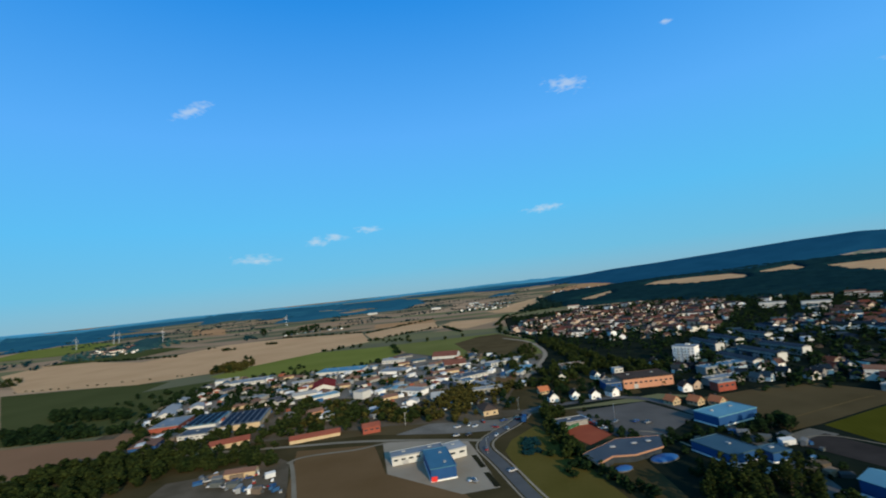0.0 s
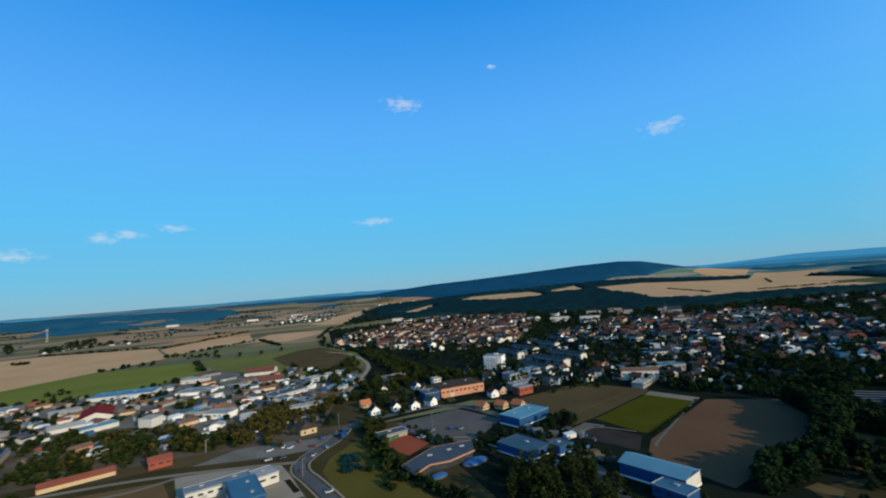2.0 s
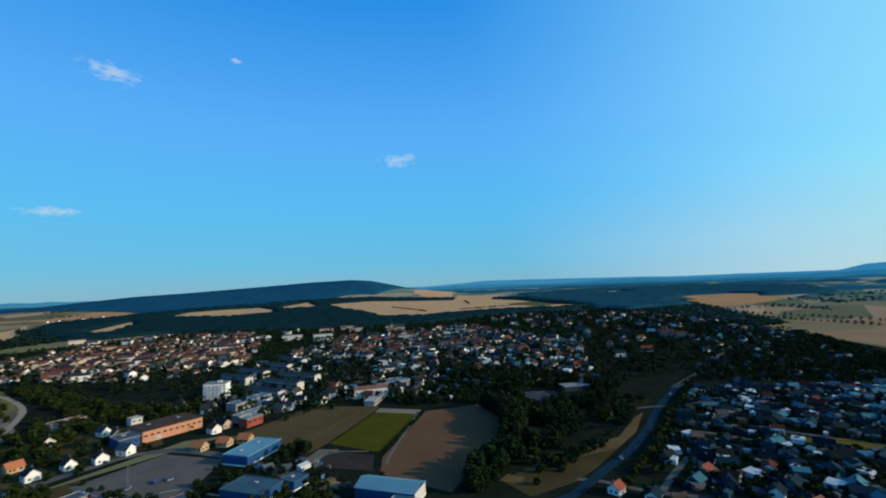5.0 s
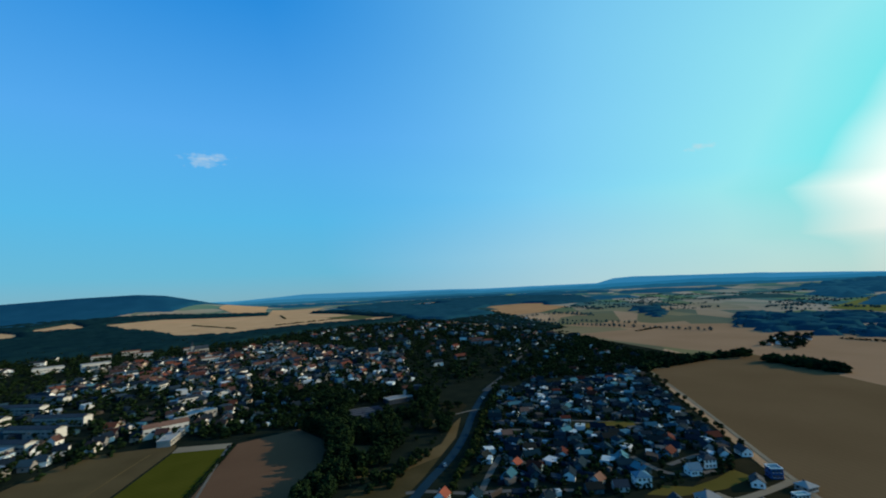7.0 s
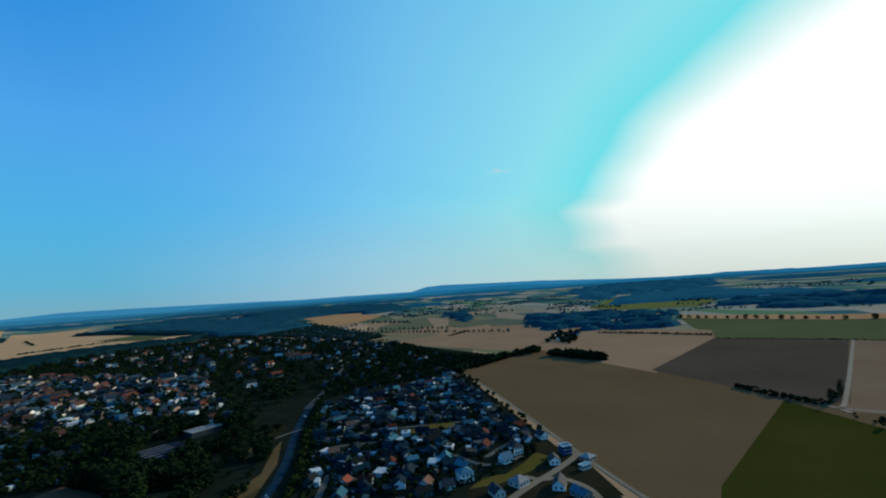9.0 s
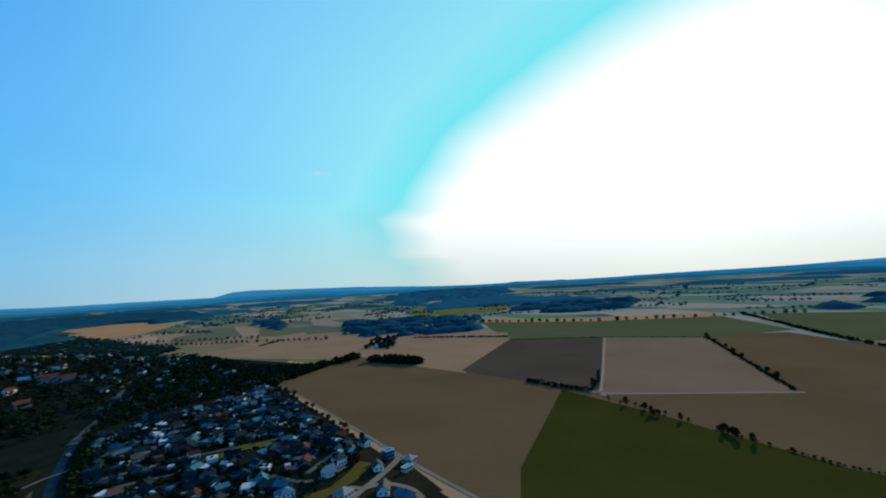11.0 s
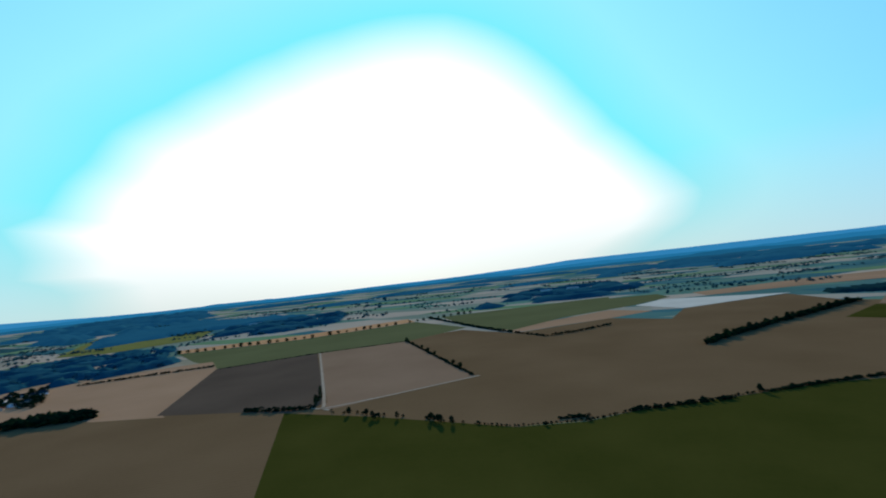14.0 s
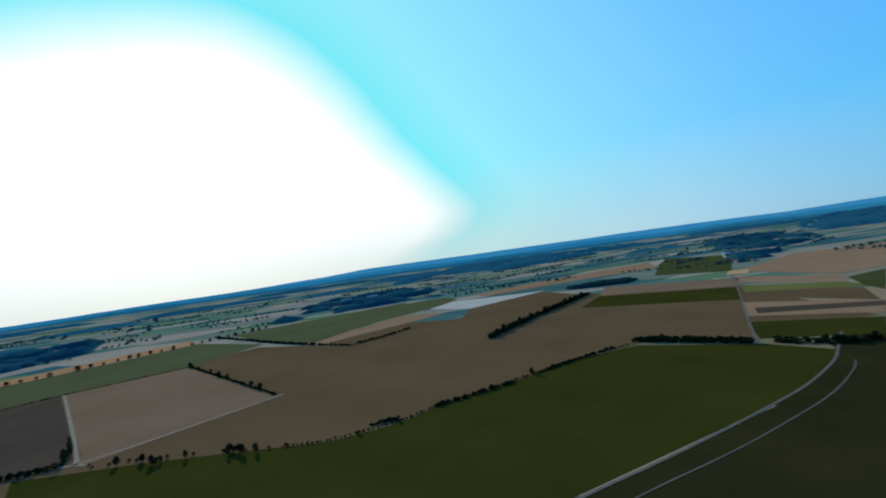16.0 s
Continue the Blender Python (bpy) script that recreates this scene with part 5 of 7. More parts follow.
for x, y in ((-703, 728), (-688, 731), (-669, 722), (-655, 723), (-641, 723), (-624, 718), (-612, 721), (-583, 724), (-563, 718), (-550, 719), (-525, 720), (-506, 718), (-478, 716), (-439, 723), (-429, 718), (-414, 720)):
    plant(5, x, y, 0.62)
plant(3, -590, 1430, 2.0)
wood("bushes", "dark bushes at the end of the stubble field", scatter([(-830, 790), (-790, 832), (-887, 929), (-920, 916)], 40), "leaf", 6, 7, 20)
for x, y in scatter([(740, -272), (856, -345), (839, -387), (695, -300)], 12):
    plant(3, x, y, 0.7)
wood("wood", "dark garden trees of the hamlet", scatter([(740, -272), (856, -345), (839, -387), (695, -300)], 45), "leaf_dark", 6, 7, 30)
line_trees([(606, -225), (586, -238), (534, -258)], 6, (3, 0, 1), 0.75, 4.5, 0.0)
line_trees([(655, -215), (632, -205), (620, -222)], 12, (0, 3), 0.9, 4.0, 0.0)
line_trees([(285, -296), (292, -312), (305, -330)], 8, (2, 0), 0.7, 2.0, 0.0)
line_trees([(-370, 700), (-345, 705)], 9, (3, 0), 1.0, 5.0, 0.0)
line_trees([(556, -80), (440, -79), (300, -80)], 10, (5, 6), 0.9, 2.0, 0.15)
line_trees([(-165, 955), (-60, 830), (80, 860)], 25, (1, 0), 0.7, 5.0, 0.2)
for x, y in scatter([(-15, 322), (12, 312), (30, 335), (30, 375), (0, 390), (-25, 360)], 24, [(22, 338, 9, 14), (22, 300, 8, 8)]):
    plant(4, x, y, 0.48)
for x, y in scatter([(45, 250), (56, 262), (60, 225), (50, 215)], 6):
    plant(6, x, y, 0.9)
for x, y in scatter([(95, 150), (130, 150), (145, 190), (110, 205)], 14):
    plant(2, x, y, 0.62)
for x, y in scatter([(165, 262), (182, 262), (178, 246), (160, 248)], 12):
    plant(3, x, y, 0.6)
for x, y in scatter([(225, 100), (260, 104), (262, 140), (228, 134)], 16) + scatter([(300, 100), (372, 100), (360, 130), (300, 126)], 18):
    plant(int(RNG.choice([1, 3, 6])), x, y, 0.6)


# ---- houses ----
def house_data(w, l, e, r, over=0.5, windows=True, chimney=True):
    """Walls with gables, a roof of two slabs, a chimney and windows: lists of (name, verts, faces)."""
    x, y = w / 2, l / 2
    walls = ([(-x, -y, 0), (x, -y, 0), (x, y, 0), (-x, y, 0), (-x, -y, e), (x, -y, e), (x, y, e), (-x, y, e), (0, -y, r - .15), (0, y, r - .15)],
             [(0, 1, 5, 8, 4), (1, 2, 6, 5), (2, 3, 7, 9, 6), (3, 0, 4, 7), (4, 8, 9, 7), (8, 5, 6, 9)])
    k = (r - e) / x
    X, Y, d = x + over, y + over, e - over * k
    t = 0.28
    roof = ([(-X, -Y, d), (0, -Y, r), (X, -Y, d), (-X, Y, d), (0, Y, r), (X, Y, d),
             (-X, -Y, d + t), (0, -Y, r + t), (X, -Y, d + t), (-X, Y, d + t), (0, Y, r + t), (X, Y, d + t)],
            [(6, 7, 10, 9), (7, 8, 11, 10), (0, 3, 4, 1), (1, 4, 5, 2), (0, 6, 9, 3), (2, 5, 11, 8), (0, 1, 7, 6), (1, 2, 8, 7), (3, 9, 10, 4), (4, 10, 11, 5)])
    out = [("wall", walls), ("roof", roof)]
    if chimney:
        out.append(("chimney", box(w * .14, l * .18, r - .9, 0.7, 0.7, 1.9)))
    if windows:
        ww, wh = 1.25, 1.35
        for z in ((1.0,) if e < 4.2 else (1.0, 3.7)):
            for s in (-1, 1):
                for u in (-.3, .08, .32):
                    out.append(("window", box(s * (x + .02), l * u, z, .1, ww, wh)))
                for u in (-.22, .22):
                    out.append(("window", box(w * u, s * (y + .02), z, ww, .1, wh)))
        out.append(("window", box(0, -(y + .02), e + .2, 1.0, .1, 1.0)))
        out.append(("door", box(x + .02, -l * .12, 0, .12, 1.0, 2.1)))
    return out


def box(cx, cy, z, sx, sy, sz):
    x, y = sx / 2, sy / 2
    return ([(cx - x, cy - y, z), (cx + x, cy - y, z), (cx + x, cy + y, z), (cx - x, cy + y, z), (cx - x, cy - y, z + sz), (cx + x, cy - y, z + sz), (cx + x, cy + y, z + sz), (cx - x, cy + y, z + sz)],
            [(0, 3, 2, 1), (4, 5, 6, 7), (0, 1, 5, 4), (1, 2, 6, 5), (2, 3, 7, 6), (3, 0, 4, 7)])


def make_house(label, w, l, e, r, roof, full=True, wall="wall_object"):
    root = tagged(new("house"), label, "house", "houses of the town")
    k = 0
    for name, (v, f) in house_data(w, l, e, r):
        k += name == "window"
        if name == "window" and not full and k % 2:
            continue
        top = root if name != "chimney" else [o for o in root.children if o.name.startswith("roof")][0]
        m = {"wall": wall, "roof": roof, "chimney": "dark_roof", "window": "glass", "door": "dark_roof"}[name]
        mesh_ob(name, v, f, m, top)
    return root


def many_houses(name, label, spots, roof, sizes, wall="wall_light_island"):
    """Far houses, too many and too small to tell apart, as one stuff object."""
    vs, fs, mi = [], [], []
    for x, y, a in spots:
        w, l, e, r = sizes[int(RNG.integers(len(sizes)))]
        s = RNG.uniform(.88, 1.15)
        x, y = far(x, y)
        c, d, z0 = math.cos(a), math.sin(a), land(x, y)
        near = math.hypot(x, y) < 620
        for nm, (v, f) in house_data(w * s, l * s, e, r, windows=near):
            b = len(vs)
            vs += [(p[0] * c - p[1] * d + x, p[0] * d + p[1] * c + y, p[2] + z0) for p in v]
            fs += [tuple(i + b for i in q) for q in f]
            mi += [{"wall": 0, "roof": 1, "chimney": 2}.get(nm, 3)] * len(f)
    return tagged(mesh_ob(name, vs, fs, [wall, roof, "dark_roof", "glass"], index=mi), label, "houses", kind="stuff")


def rows(poly, turn, step, lane, fill=0.85, jit=2.0, wobble=0.15, clear=()):
    """House sites in rows along lanes that turn by some degrees."""
    a = radians(turn)
    c, s = math.cos(a), math.sin(a)
    xs, ys = [p[0] for p in poly], [p[1] for p in poly]
    mx, my = (min(xs) + max(xs)) / 2, (min(ys) + max(ys)) / 2
    R = math.hypot(max(xs) - min(xs), max(ys) - min(ys)) / 2
    out, v, k = [], -R, 0
    while v < R:
        u = -R
        while u < R:
            x, y = mx + c * u - s * v + RNG.normal(0, jit), my + s * u + c * v + RNG.normal(0, jit)
            if inside(x, y, poly) and RNG.uniform() < fill and not any(abs(x - q[0]) < q[2] and abs(y - q[1]) < q[3] for q in clear):
                out.append((float(x), float(y), a + RNG.normal(0, wobble) + (math.pi / 2 if RNG.uniform() < .4 else 0)))
            u += step * RNG.uniform(.85, 1.2)
        k += 1
        v += lane * (0.75 if k % 2 else 1.25)
    return out


def spaced(sites, d):
    """Leaves out sites nearer than d to an earlier one."""
    out = []
    for q in sites:
        if all(math.hypot(q[0] - p[0], q[1] - p[1]) >= d for p in out):
            out.append(q)
    return out


SIZE_OLD = [(6.6, 8.2, 4.6, 7.6), (6.0, 9.4, 4.8, 7.6), (7.0, 7.4, 4.2, 7.0), (6.6, 15, 5.4, 8.2), (5, 6, 3, 5), (9, 22, 7, 9.4)]
SIZE_VILLA = [(8, 9.5, 4.4, 7.8), (7.2, 8.6, 4.0, 7.4), (8.8, 11, 4.8, 8.2), (8, 18, 5.4, 8.6), (9.5, 17, 5.2, 7.4)]
SIZE_NEW = [(5.8, 7.6, 2.6, 4.9), (6.2, 7.8, 2.5, 4.4), (5.8, 6.4, 4.0, 5.2), (5.4, 9.4, 2.6, 4.7)]
many_houses("old_town", "dense old town houses with red tiled roofs", rows([(114, 880), (159, 973), (255, 1058), (357, 1062), (458, 1051), (608, 1035), (551, 850), (350, 612), (284, 590), (225, 610), (187, 676), (158, 707), (121, 812)], 62, 12.5, 18, .64, 5, .7), "roof_old_island", SIZE_OLD)
many_houses("villas", "scattered houses between the old town and the woods", rows([(150, 1010), (255, 1090), (357, 1200), (540, 1190), (640, 1060), (720, 900), (620, 900), (600, 1040), (357, 1075), (255, 1070)], 40, 22, 32, .55, 8, .6), "roof_old_island", SIZE_OLD)
LARGE = [(392, 382, -30), (420, 366, 55), (495, 421, 20), (490, 461, -20), (455, 478, 10), (560, 470, 0), (610, 420, 30)]
CENTRE = rows([(298, 542), (494, 662), (639, 871), (553, 738), (918, 614), (711, 256), (436, 152), (400, 240), (325, 262), (350, 340), (211, 351), (190, 400)], 40, 15, 23, .74, 4, .5, [(226, 447, 16, 16), (330, 480, 105, 85), (525, 678, 45, 35)] + [(x, y, 15, 12) for x, y, _ in LARGE])
CENTRE.sort(key=lambda p: math.hypot(p[0], p[1]))
many_houses("town_centre", "white and red roofed town houses among trees", CENTRE[110:], "roof_mix_island", SIZE_VILLA)
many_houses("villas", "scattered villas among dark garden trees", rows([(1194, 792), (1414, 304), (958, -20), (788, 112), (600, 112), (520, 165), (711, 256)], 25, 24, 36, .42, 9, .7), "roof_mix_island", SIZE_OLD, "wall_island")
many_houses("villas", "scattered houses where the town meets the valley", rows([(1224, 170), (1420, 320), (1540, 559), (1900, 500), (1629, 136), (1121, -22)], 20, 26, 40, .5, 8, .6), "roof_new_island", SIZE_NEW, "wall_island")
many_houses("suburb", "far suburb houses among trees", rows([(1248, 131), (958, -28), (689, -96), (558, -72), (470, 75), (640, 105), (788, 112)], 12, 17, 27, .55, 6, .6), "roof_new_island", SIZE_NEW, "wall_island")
many_houses("far_village", "far village houses", rows([(-520, 1370), (-330, 1435), (-330, 1470), (-440, 1490), (-500, 1420)], 30, 18, 26, .6), "roof_old_island", SIZE_NEW, "wall_island")
many_houses("far_village", "far village houses", rows([(20, 1690), (60, 1800), (230, 1700), (180, 1600)], 10, 24, 40, .5), "roof_old_island", SIZE_OLD)
many_houses("far_village", "far village houses in a wooded hollow", rows([(-1200, 1480), (-1000, 1330), (-930, 1330), (-1010, 1480), (-1180, 1640)], 40, 18, 26, .6), "roof_old_island", SIZE_OLD)
many_houses("far_village", "far suburb houses behind the stubble", rows([(34, 2040), (171, 2110), (297, 2000), (200, 1800), (127, 1790)], 10, 17, 28, .42), "roof_mix_island", SIZE_NEW, "wall_island")
many_houses("far_village", "far village houses below the hill", rows([(560, 2560), (900, 2700), (1000, 2550), (700, 2400)], 10, 22, 40, .6), "roof_old_island", SIZE_OLD)
many_houses("far_village", "far village houses beside a wood", rows([(-1062, -1409), (-1020, -1150), (-880, -1060), (-760, -985)], 10, 22, 40, .4), "roof_old_island", SIZE_OLD)
many_houses("hamlet", "hamlet houses among trees beside the fields", rows([(745, -272), (856, -345), (839, -387), (700, -296)], 50, 15, 22, .85), "roof_new_island", SIZE_NEW)
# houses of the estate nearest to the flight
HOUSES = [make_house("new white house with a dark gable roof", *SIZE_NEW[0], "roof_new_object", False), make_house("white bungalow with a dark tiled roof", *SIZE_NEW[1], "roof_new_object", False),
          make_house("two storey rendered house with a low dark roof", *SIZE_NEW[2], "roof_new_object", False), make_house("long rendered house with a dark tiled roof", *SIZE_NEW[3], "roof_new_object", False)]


def hip_data(w, l, e, r, over=0.5):
    """A roof of four slopes with a thin edge."""
    X, Y, t, k = w / 2 + over, l / 2 + over, 0.25, max(0.0, (l - w) / 2) + 0.3
    v = [(-X, -Y, e), (X, -Y, e), (X, Y, e), (-X, Y, e), (-X, -Y, e + t), (X, -Y, e + t), (X, Y, e + t), (-X, Y, e + t), (0, -k, r), (0, k, r)]
    return v, [(0, 3, 2, 1), (0, 1, 5, 4), (1, 2, 6, 5), (2, 3, 7, 6), (3, 0, 4, 7), (4, 5, 8), (5, 6, 9, 8), (6, 7, 9), (7, 4, 8, 9)]


def make_villa(label, w, l, e, r, roof, wall, flat=False):
    """A new house with a hipped or flat roof, framed windows, a door and a chimney."""
    root = tagged(new("house"), label, "house", "houses of the town")
    mesh_ob("wall", *box(0, 0, 0, w, l, e), wall, root)
    if flat:
        top = mesh_ob("roof", *box(0, 0, e, w + .3, l + .3, .25), roof, root)
        for sx, sy, lx, ly in ((0, -1, w + .3, .3), (0, 1, w + .3, .3), (-1, 0, .3, l - .3), (1, 0, .3, l - .3)):
            mesh_ob("parapet", *box(sx * w / 2, sy * l / 2, e + .25, lx, ly, .5), "tower_wall", top, "white painted parapet")
    else:
        top = mesh_ob("roof", *hip_data(w, l, e, r), roof, root)
        mesh_ob("chimney", *box(.9, .4, r - 1.2, .6, .6, 1.7), "dark_roof", top)
    for z in ((1.0,) if e < 4 else (1.0, 3.7)):
        for sx in (-1, 1):
            for u in (-.3, 0, .3):
                win = mesh_ob("window", *box(sx * (w / 2 + .02), l * u, z, .1, 1.4, 1.4), "glass", root)
                mesh_ob("sill", *box(sx * (w / 2 + .08), l * u, z - .12, .2, 1.6, .1), "tower_wall", win)
        for sy in (-1, 1):
            for u in (-.25, .25):
                mesh_ob("window", *box(w * u, sy * (l / 2 + .02), z, 1.5, .1, 1.4), "glass", root)
    mesh_ob("door", *box(w / 2 + .02, l * .14, 0, .14, 1.0, 2.1), "dark_roof", root)
    return root


LANDMARKS = []
for x, y, a, ob in (
        (247, -15, 12, make_villa("large white house with a pale blue hipped roof", 9, 9, 5.6, 8, "blue_roof", "tower_wall")),
        (263, -80, 5, make_villa("white and blue cube house with a flat roof", 7, 7, 5.6, 6, "blue_roof", "blue_wall", True)),
        (232, -40, 30, make_villa("new bungalow with a grey pyramid roof", 9, 10, 3, 6, "grey_roof", "white_wall")),
        (249, -87, 30, make_villa("bungalow with a pale grey roof beside the track", 8, 8, 2.8, 5, "light_roof", "grey_wall")),
        (239, -80, 20, make_villa("low garage with a pale blue flat roof", 4, 8, 2.6, 3, "light_blue_roof", "white_wall", True)),
        (274, -53, 15, make_villa("white house with a dark hipped roof", 8, 8, 5.2, 7.4, "slate_roof", "tower_wall")),
        (225, -26, 100, make_house("white house with a dark blue slate roof", 7, 10, 3, 5.6, "slate_roof", True, "white_wall")),
        (223, -58, 60, make_house("long house with a dark roof and white gables", 7.4, 12, 3, 6, "slate_roof", True, "tower_wall")),
        (210, -63, 110, make_house("long house with a blue roof", 7, 11, 3, 5.4, "blue_roof", True, "grey_wall")),
        (252, -68, 75, make_house("low white house with a dark blue roof", 7, 9, 3, 5.4, "slate_roof", True, "tower_wall")),
        (294, -78, 100, make_house("long house with a dark roof and a white end wall", 7, 10, 3.2, 5.8, "slate_roof", True, "tower_wall")),
        (263, -43, 20, make_house("white house with a steep pale blue roof", 7, 8, 3.6, 6.6, "blue_roof", True, "tower_wall")),
        (287, -66, 80, make_house("white house with a steep slate roof", 7, 8, 3.4, 6.4, "slate_roof", True, "tower_wall")),
        (240, -4, 10, make_house("rendered house with a blue slate roof", 7, 8.5, 3, 5.6, "slate_roof", True, "white_wall")),
        (246, 6, 60, make_house("white house with a brown tiled roof", 7, 8, 3, 5.6, "brown_roof", True, "white_wall")),
        (262, 48, 70, make_house("white house with a bright red tiled roof", 6.8, 8, 3.2, 5.6, "red_roof", True, "white_wall")),
        (314, 57, 15, make_house("pink rendered house with a brown roof", 7, 8, 3, 5.6, "brown_roof", True, "orange_wall")),
        (219, 80, 80, make_house("white house with a red tiled roof beside the road", 7, 8, 3.2, 6, "red_roof", True, "tower_wall")),
        (372, 48, 10, make_house("house with a dull brown tiled roof", 7, 8, 3, 5.6, "brown_roof", True, "white_wall"))):
    ob.matrix_basis = pose(x, y, 0, 0, 0, a)
    ob.scale = (.8, .8, .85)
    LANDMARKS.append((x, y, a))


spots = rows([(214, 70), (294, 68), (460, 76), (545, -72), (300, -72), (280, -48), (256, -30), (236, 0), (216, 30)], 3, 12.6, 14, .93, 2.6, .35, [(346, -8, 9, 24)] + [(x, y, 9, 8) for x, y, _ in LANDMARKS])
spots = spaced([p for p in spots if off_streets(p[0], p[1], 5.8)], 6.6)
for i, (x, y, a) in enumerate(spots):
    m = pose(x, y, 0, 0, 0, math.degrees(a))
    if i < 4:
        HOUSES[i].matrix_basis = m
    else:
        copy_thing(HOUSES[int(RNG.integers(4))], m)


# ---- halls and large buildings ----
def turned(root, cx, cy, ang, z=0.0):
    root.matrix_basis = pose(cx, cy, z, 0, 0, ang)
    return root


def make_hall(label, l, w, h, wall, roof, kind="flat", doors=2, panes=True, name="hall", category="building", group="", plinth=False, rim="light_roof"):
    """A hall, long along x: wall, roof, windows, roller doors, rooflights."""
    root = tagged(new(name), label, category, group)
    x, y = l / 2, w / 2
    if kind == "gable":
        r = h + w * 0.17
        mesh_ob("wall", [(-x, -y, -.2), (x, -y, -.2), (x, y, -.2), (-x, y, -.2), (-x, -y, h), (x, -y, h), (x, y, h), (-x, y, h), (-x, 0, r - .1), (x, 0, r - .1)],
                [(0, 1, 5, 4), (1, 2, 6, 9, 5), (2, 3, 7, 6), (3, 0, 4, 8, 7)], wall, root)
        X, Y, t, d = x + .4, y + .4, .25, h - .4 * (r - h) / y
        v = [(-X, -Y, d), (-X, 0, r), (-X, Y, d), (X, -Y, d), (X, 0, r), (X, Y, d)]
        v += [(a, b, c + t) for a, b, c in v]
        mesh_ob("roof", v, [(6, 9, 10, 7), (7, 10, 11, 8), (0, 1, 4, 3), (1, 2, 5, 4), (0, 3, 9, 6), (2, 8, 11, 5), (0, 6, 7, 1), (1, 7, 8, 2), (3, 4, 10, 9), (4, 5, 11, 10)], roof, root)
    else:
        mesh_ob("wall", *box(0, 0, -.2, l, w, h + .2), wall, root)
        top = mesh_ob("roof", *box(0, 0, h, l + .5, w + .5, .35), roof, root)
        for s in (-1, 1):
            mesh_ob("parapet", *box(0, s * (y + .1), h + .3, l + .6, .3, .35), roof if plinth else rim, root)
            mesh_ob("parapet", *box(s * (x + .1), 0, h + .3, .3, w - .1, .35), roof if plinth else rim, root)
        n = max(1, int(l / 14))
        for k in range(n):
            mesh_ob("rooflight", *box(-x + (k + .5) * l / n, y * .3, h + .34, 2.2, 1.4, .5), "light_roof", top)
    if panes and not plinth:
        n = max(2, int(l / 4))
        for s in (-1, 1):
            for k in range(n):
                u = -x + (k + .5) * l / n
                mesh_ob("window", *box(u, s * (y + .03), h * .52, l / n * .55, .12, min(1.3, h * .22)), "glass", root)
    if plinth:
        for s in (-1, 1):
            mesh_ob("plinth", *box(0, s * (y + .1), 0, l + .2, .25, h * .14), "tower_wall", root, "white painted plinth")
            mesh_ob("plinth", *box(s * (x + .1), 0, 0, .25, w - .2, h * .14), "tower_wall", root, "white painted plinth")
    for k in range(doors):
        mesh_ob("roller_door", *box(-x * .5 + k * l * .3, -(y + .04), 0, 3.4, .14, min(3.4, h * .48)), "metal", root)
    return root


def solar_rows(root, l, w, z):
    """Dark panels in rows on a flat roof."""
    n = max(3, int(w / 5))
    for k in range(n):
        yy = -w / 2 + (k + .5) * w / n
        v, f = box(0, yy, z, l * .94, w / n * .72, .12)
        v = [(a, b, c + (.5 if b > yy else .1)) for a, b, c in v]
        mesh_ob("solar_panel", v, f, "solar", root)


hall = turned(make_hall("blue roofed hall with bright blue walls", 28, 13, 6, "blue_wall", "blue_roof", panes=False, doors=0, plinth=True), -13, 247, -79)
mesh_ob("sign", *box(14.25, -5.0, .3, .3, 3.0, 2.4), "red_sign", hall, "bright red sign board")
turned(make_hall("long white workshop wing with a blue grey roof", 30, 9, 4.6, "white_wall", "grey_roof"), -26, 266, 14)
turned(make_hall("white office wing with a pale roof", 11, 12, 5, "white_wall", "light_roof", doors=0), -5, 266, 20)
turned(make_hall("long cream shed with a red roof", 34, 9.5, 2.5, "cream_wall", "red_roof", "gable", 0, False), -102, 325, 16)
turned(make_hall("cream shed with a red roof", 26, 11, 3.2, "cream_wall", "red_roof", "gable", 0, False), -164, 329, 21)
turned(make_hall("low white workshop with a dark roof", 21, 17, 3.7, "white_wall", "dark_roof"), -206, 361, 5)
h = turned(make_hall("cream works hall with solar panels on its roof", 46, 33, 4.0, "cream_wall", "grey_roof", panes=False, rim="dark_roof"), -181, 391, 101)
solar_rows(h, 44, 31, 4.5)
h = turned(make_hall("works hall with solar panels and a white front", 40, 26, 3.6, "white_wall", "light_blue_roof", panes=False, rim="dark_roof"), -218, 400, 99)
solar_rows(h, 38, 24, 4.1)
turned(make_hall("grey roofed hall with a red brick front", 32, 23, 3.8, "red_wall", "grey_roof", rim="grey_roof"), -250, 402, 97)
turned(make_hall("low brown roofed storage shed", 34, 18, 2.8, "blue_wall", "brown_roof", rim="brown_roof"), -237, 354, 103)
turned(make_hall("long pale warehouse with a grey roof", 44, 25, 3.8, "white_wall", "grey_roof"), -264, 587, 8)
turned(make_hall("white warehouse with a pale roof", 46, 15, 2.8, "white_wall", "light_roof", "gable"), -286, 456, 113)
turned(make_hall("small white shed with a pale roof", 18, 12, 2.6, "white_wall", "light_roof", "gable", 1, False), -302, 505, 112)
turned(make_hall("white gabled shed beside the warehouse", 20, 12, 2.6, "white_wall", "light_roof", "gable", 1, False), -264, 467, 115)
turned(make_hall("white hall with a dark red roof", 40, 24, 3.8, "white_wall", "darkred_roof", "gable", 0, False), -144, 502, 103)
turned(make_hall("very long warehouse with a bright blue roof", 60, 28, 3.6, "white_wall", "bright_blue_roof", panes=False, rim="bright_blue_roof"), -146, 597, -8)
turned(make_hall("tall white storage block", 12, 11, 6.5, "white_wall", "light_roof", doors=0, panes=False), -90, 436, -32)
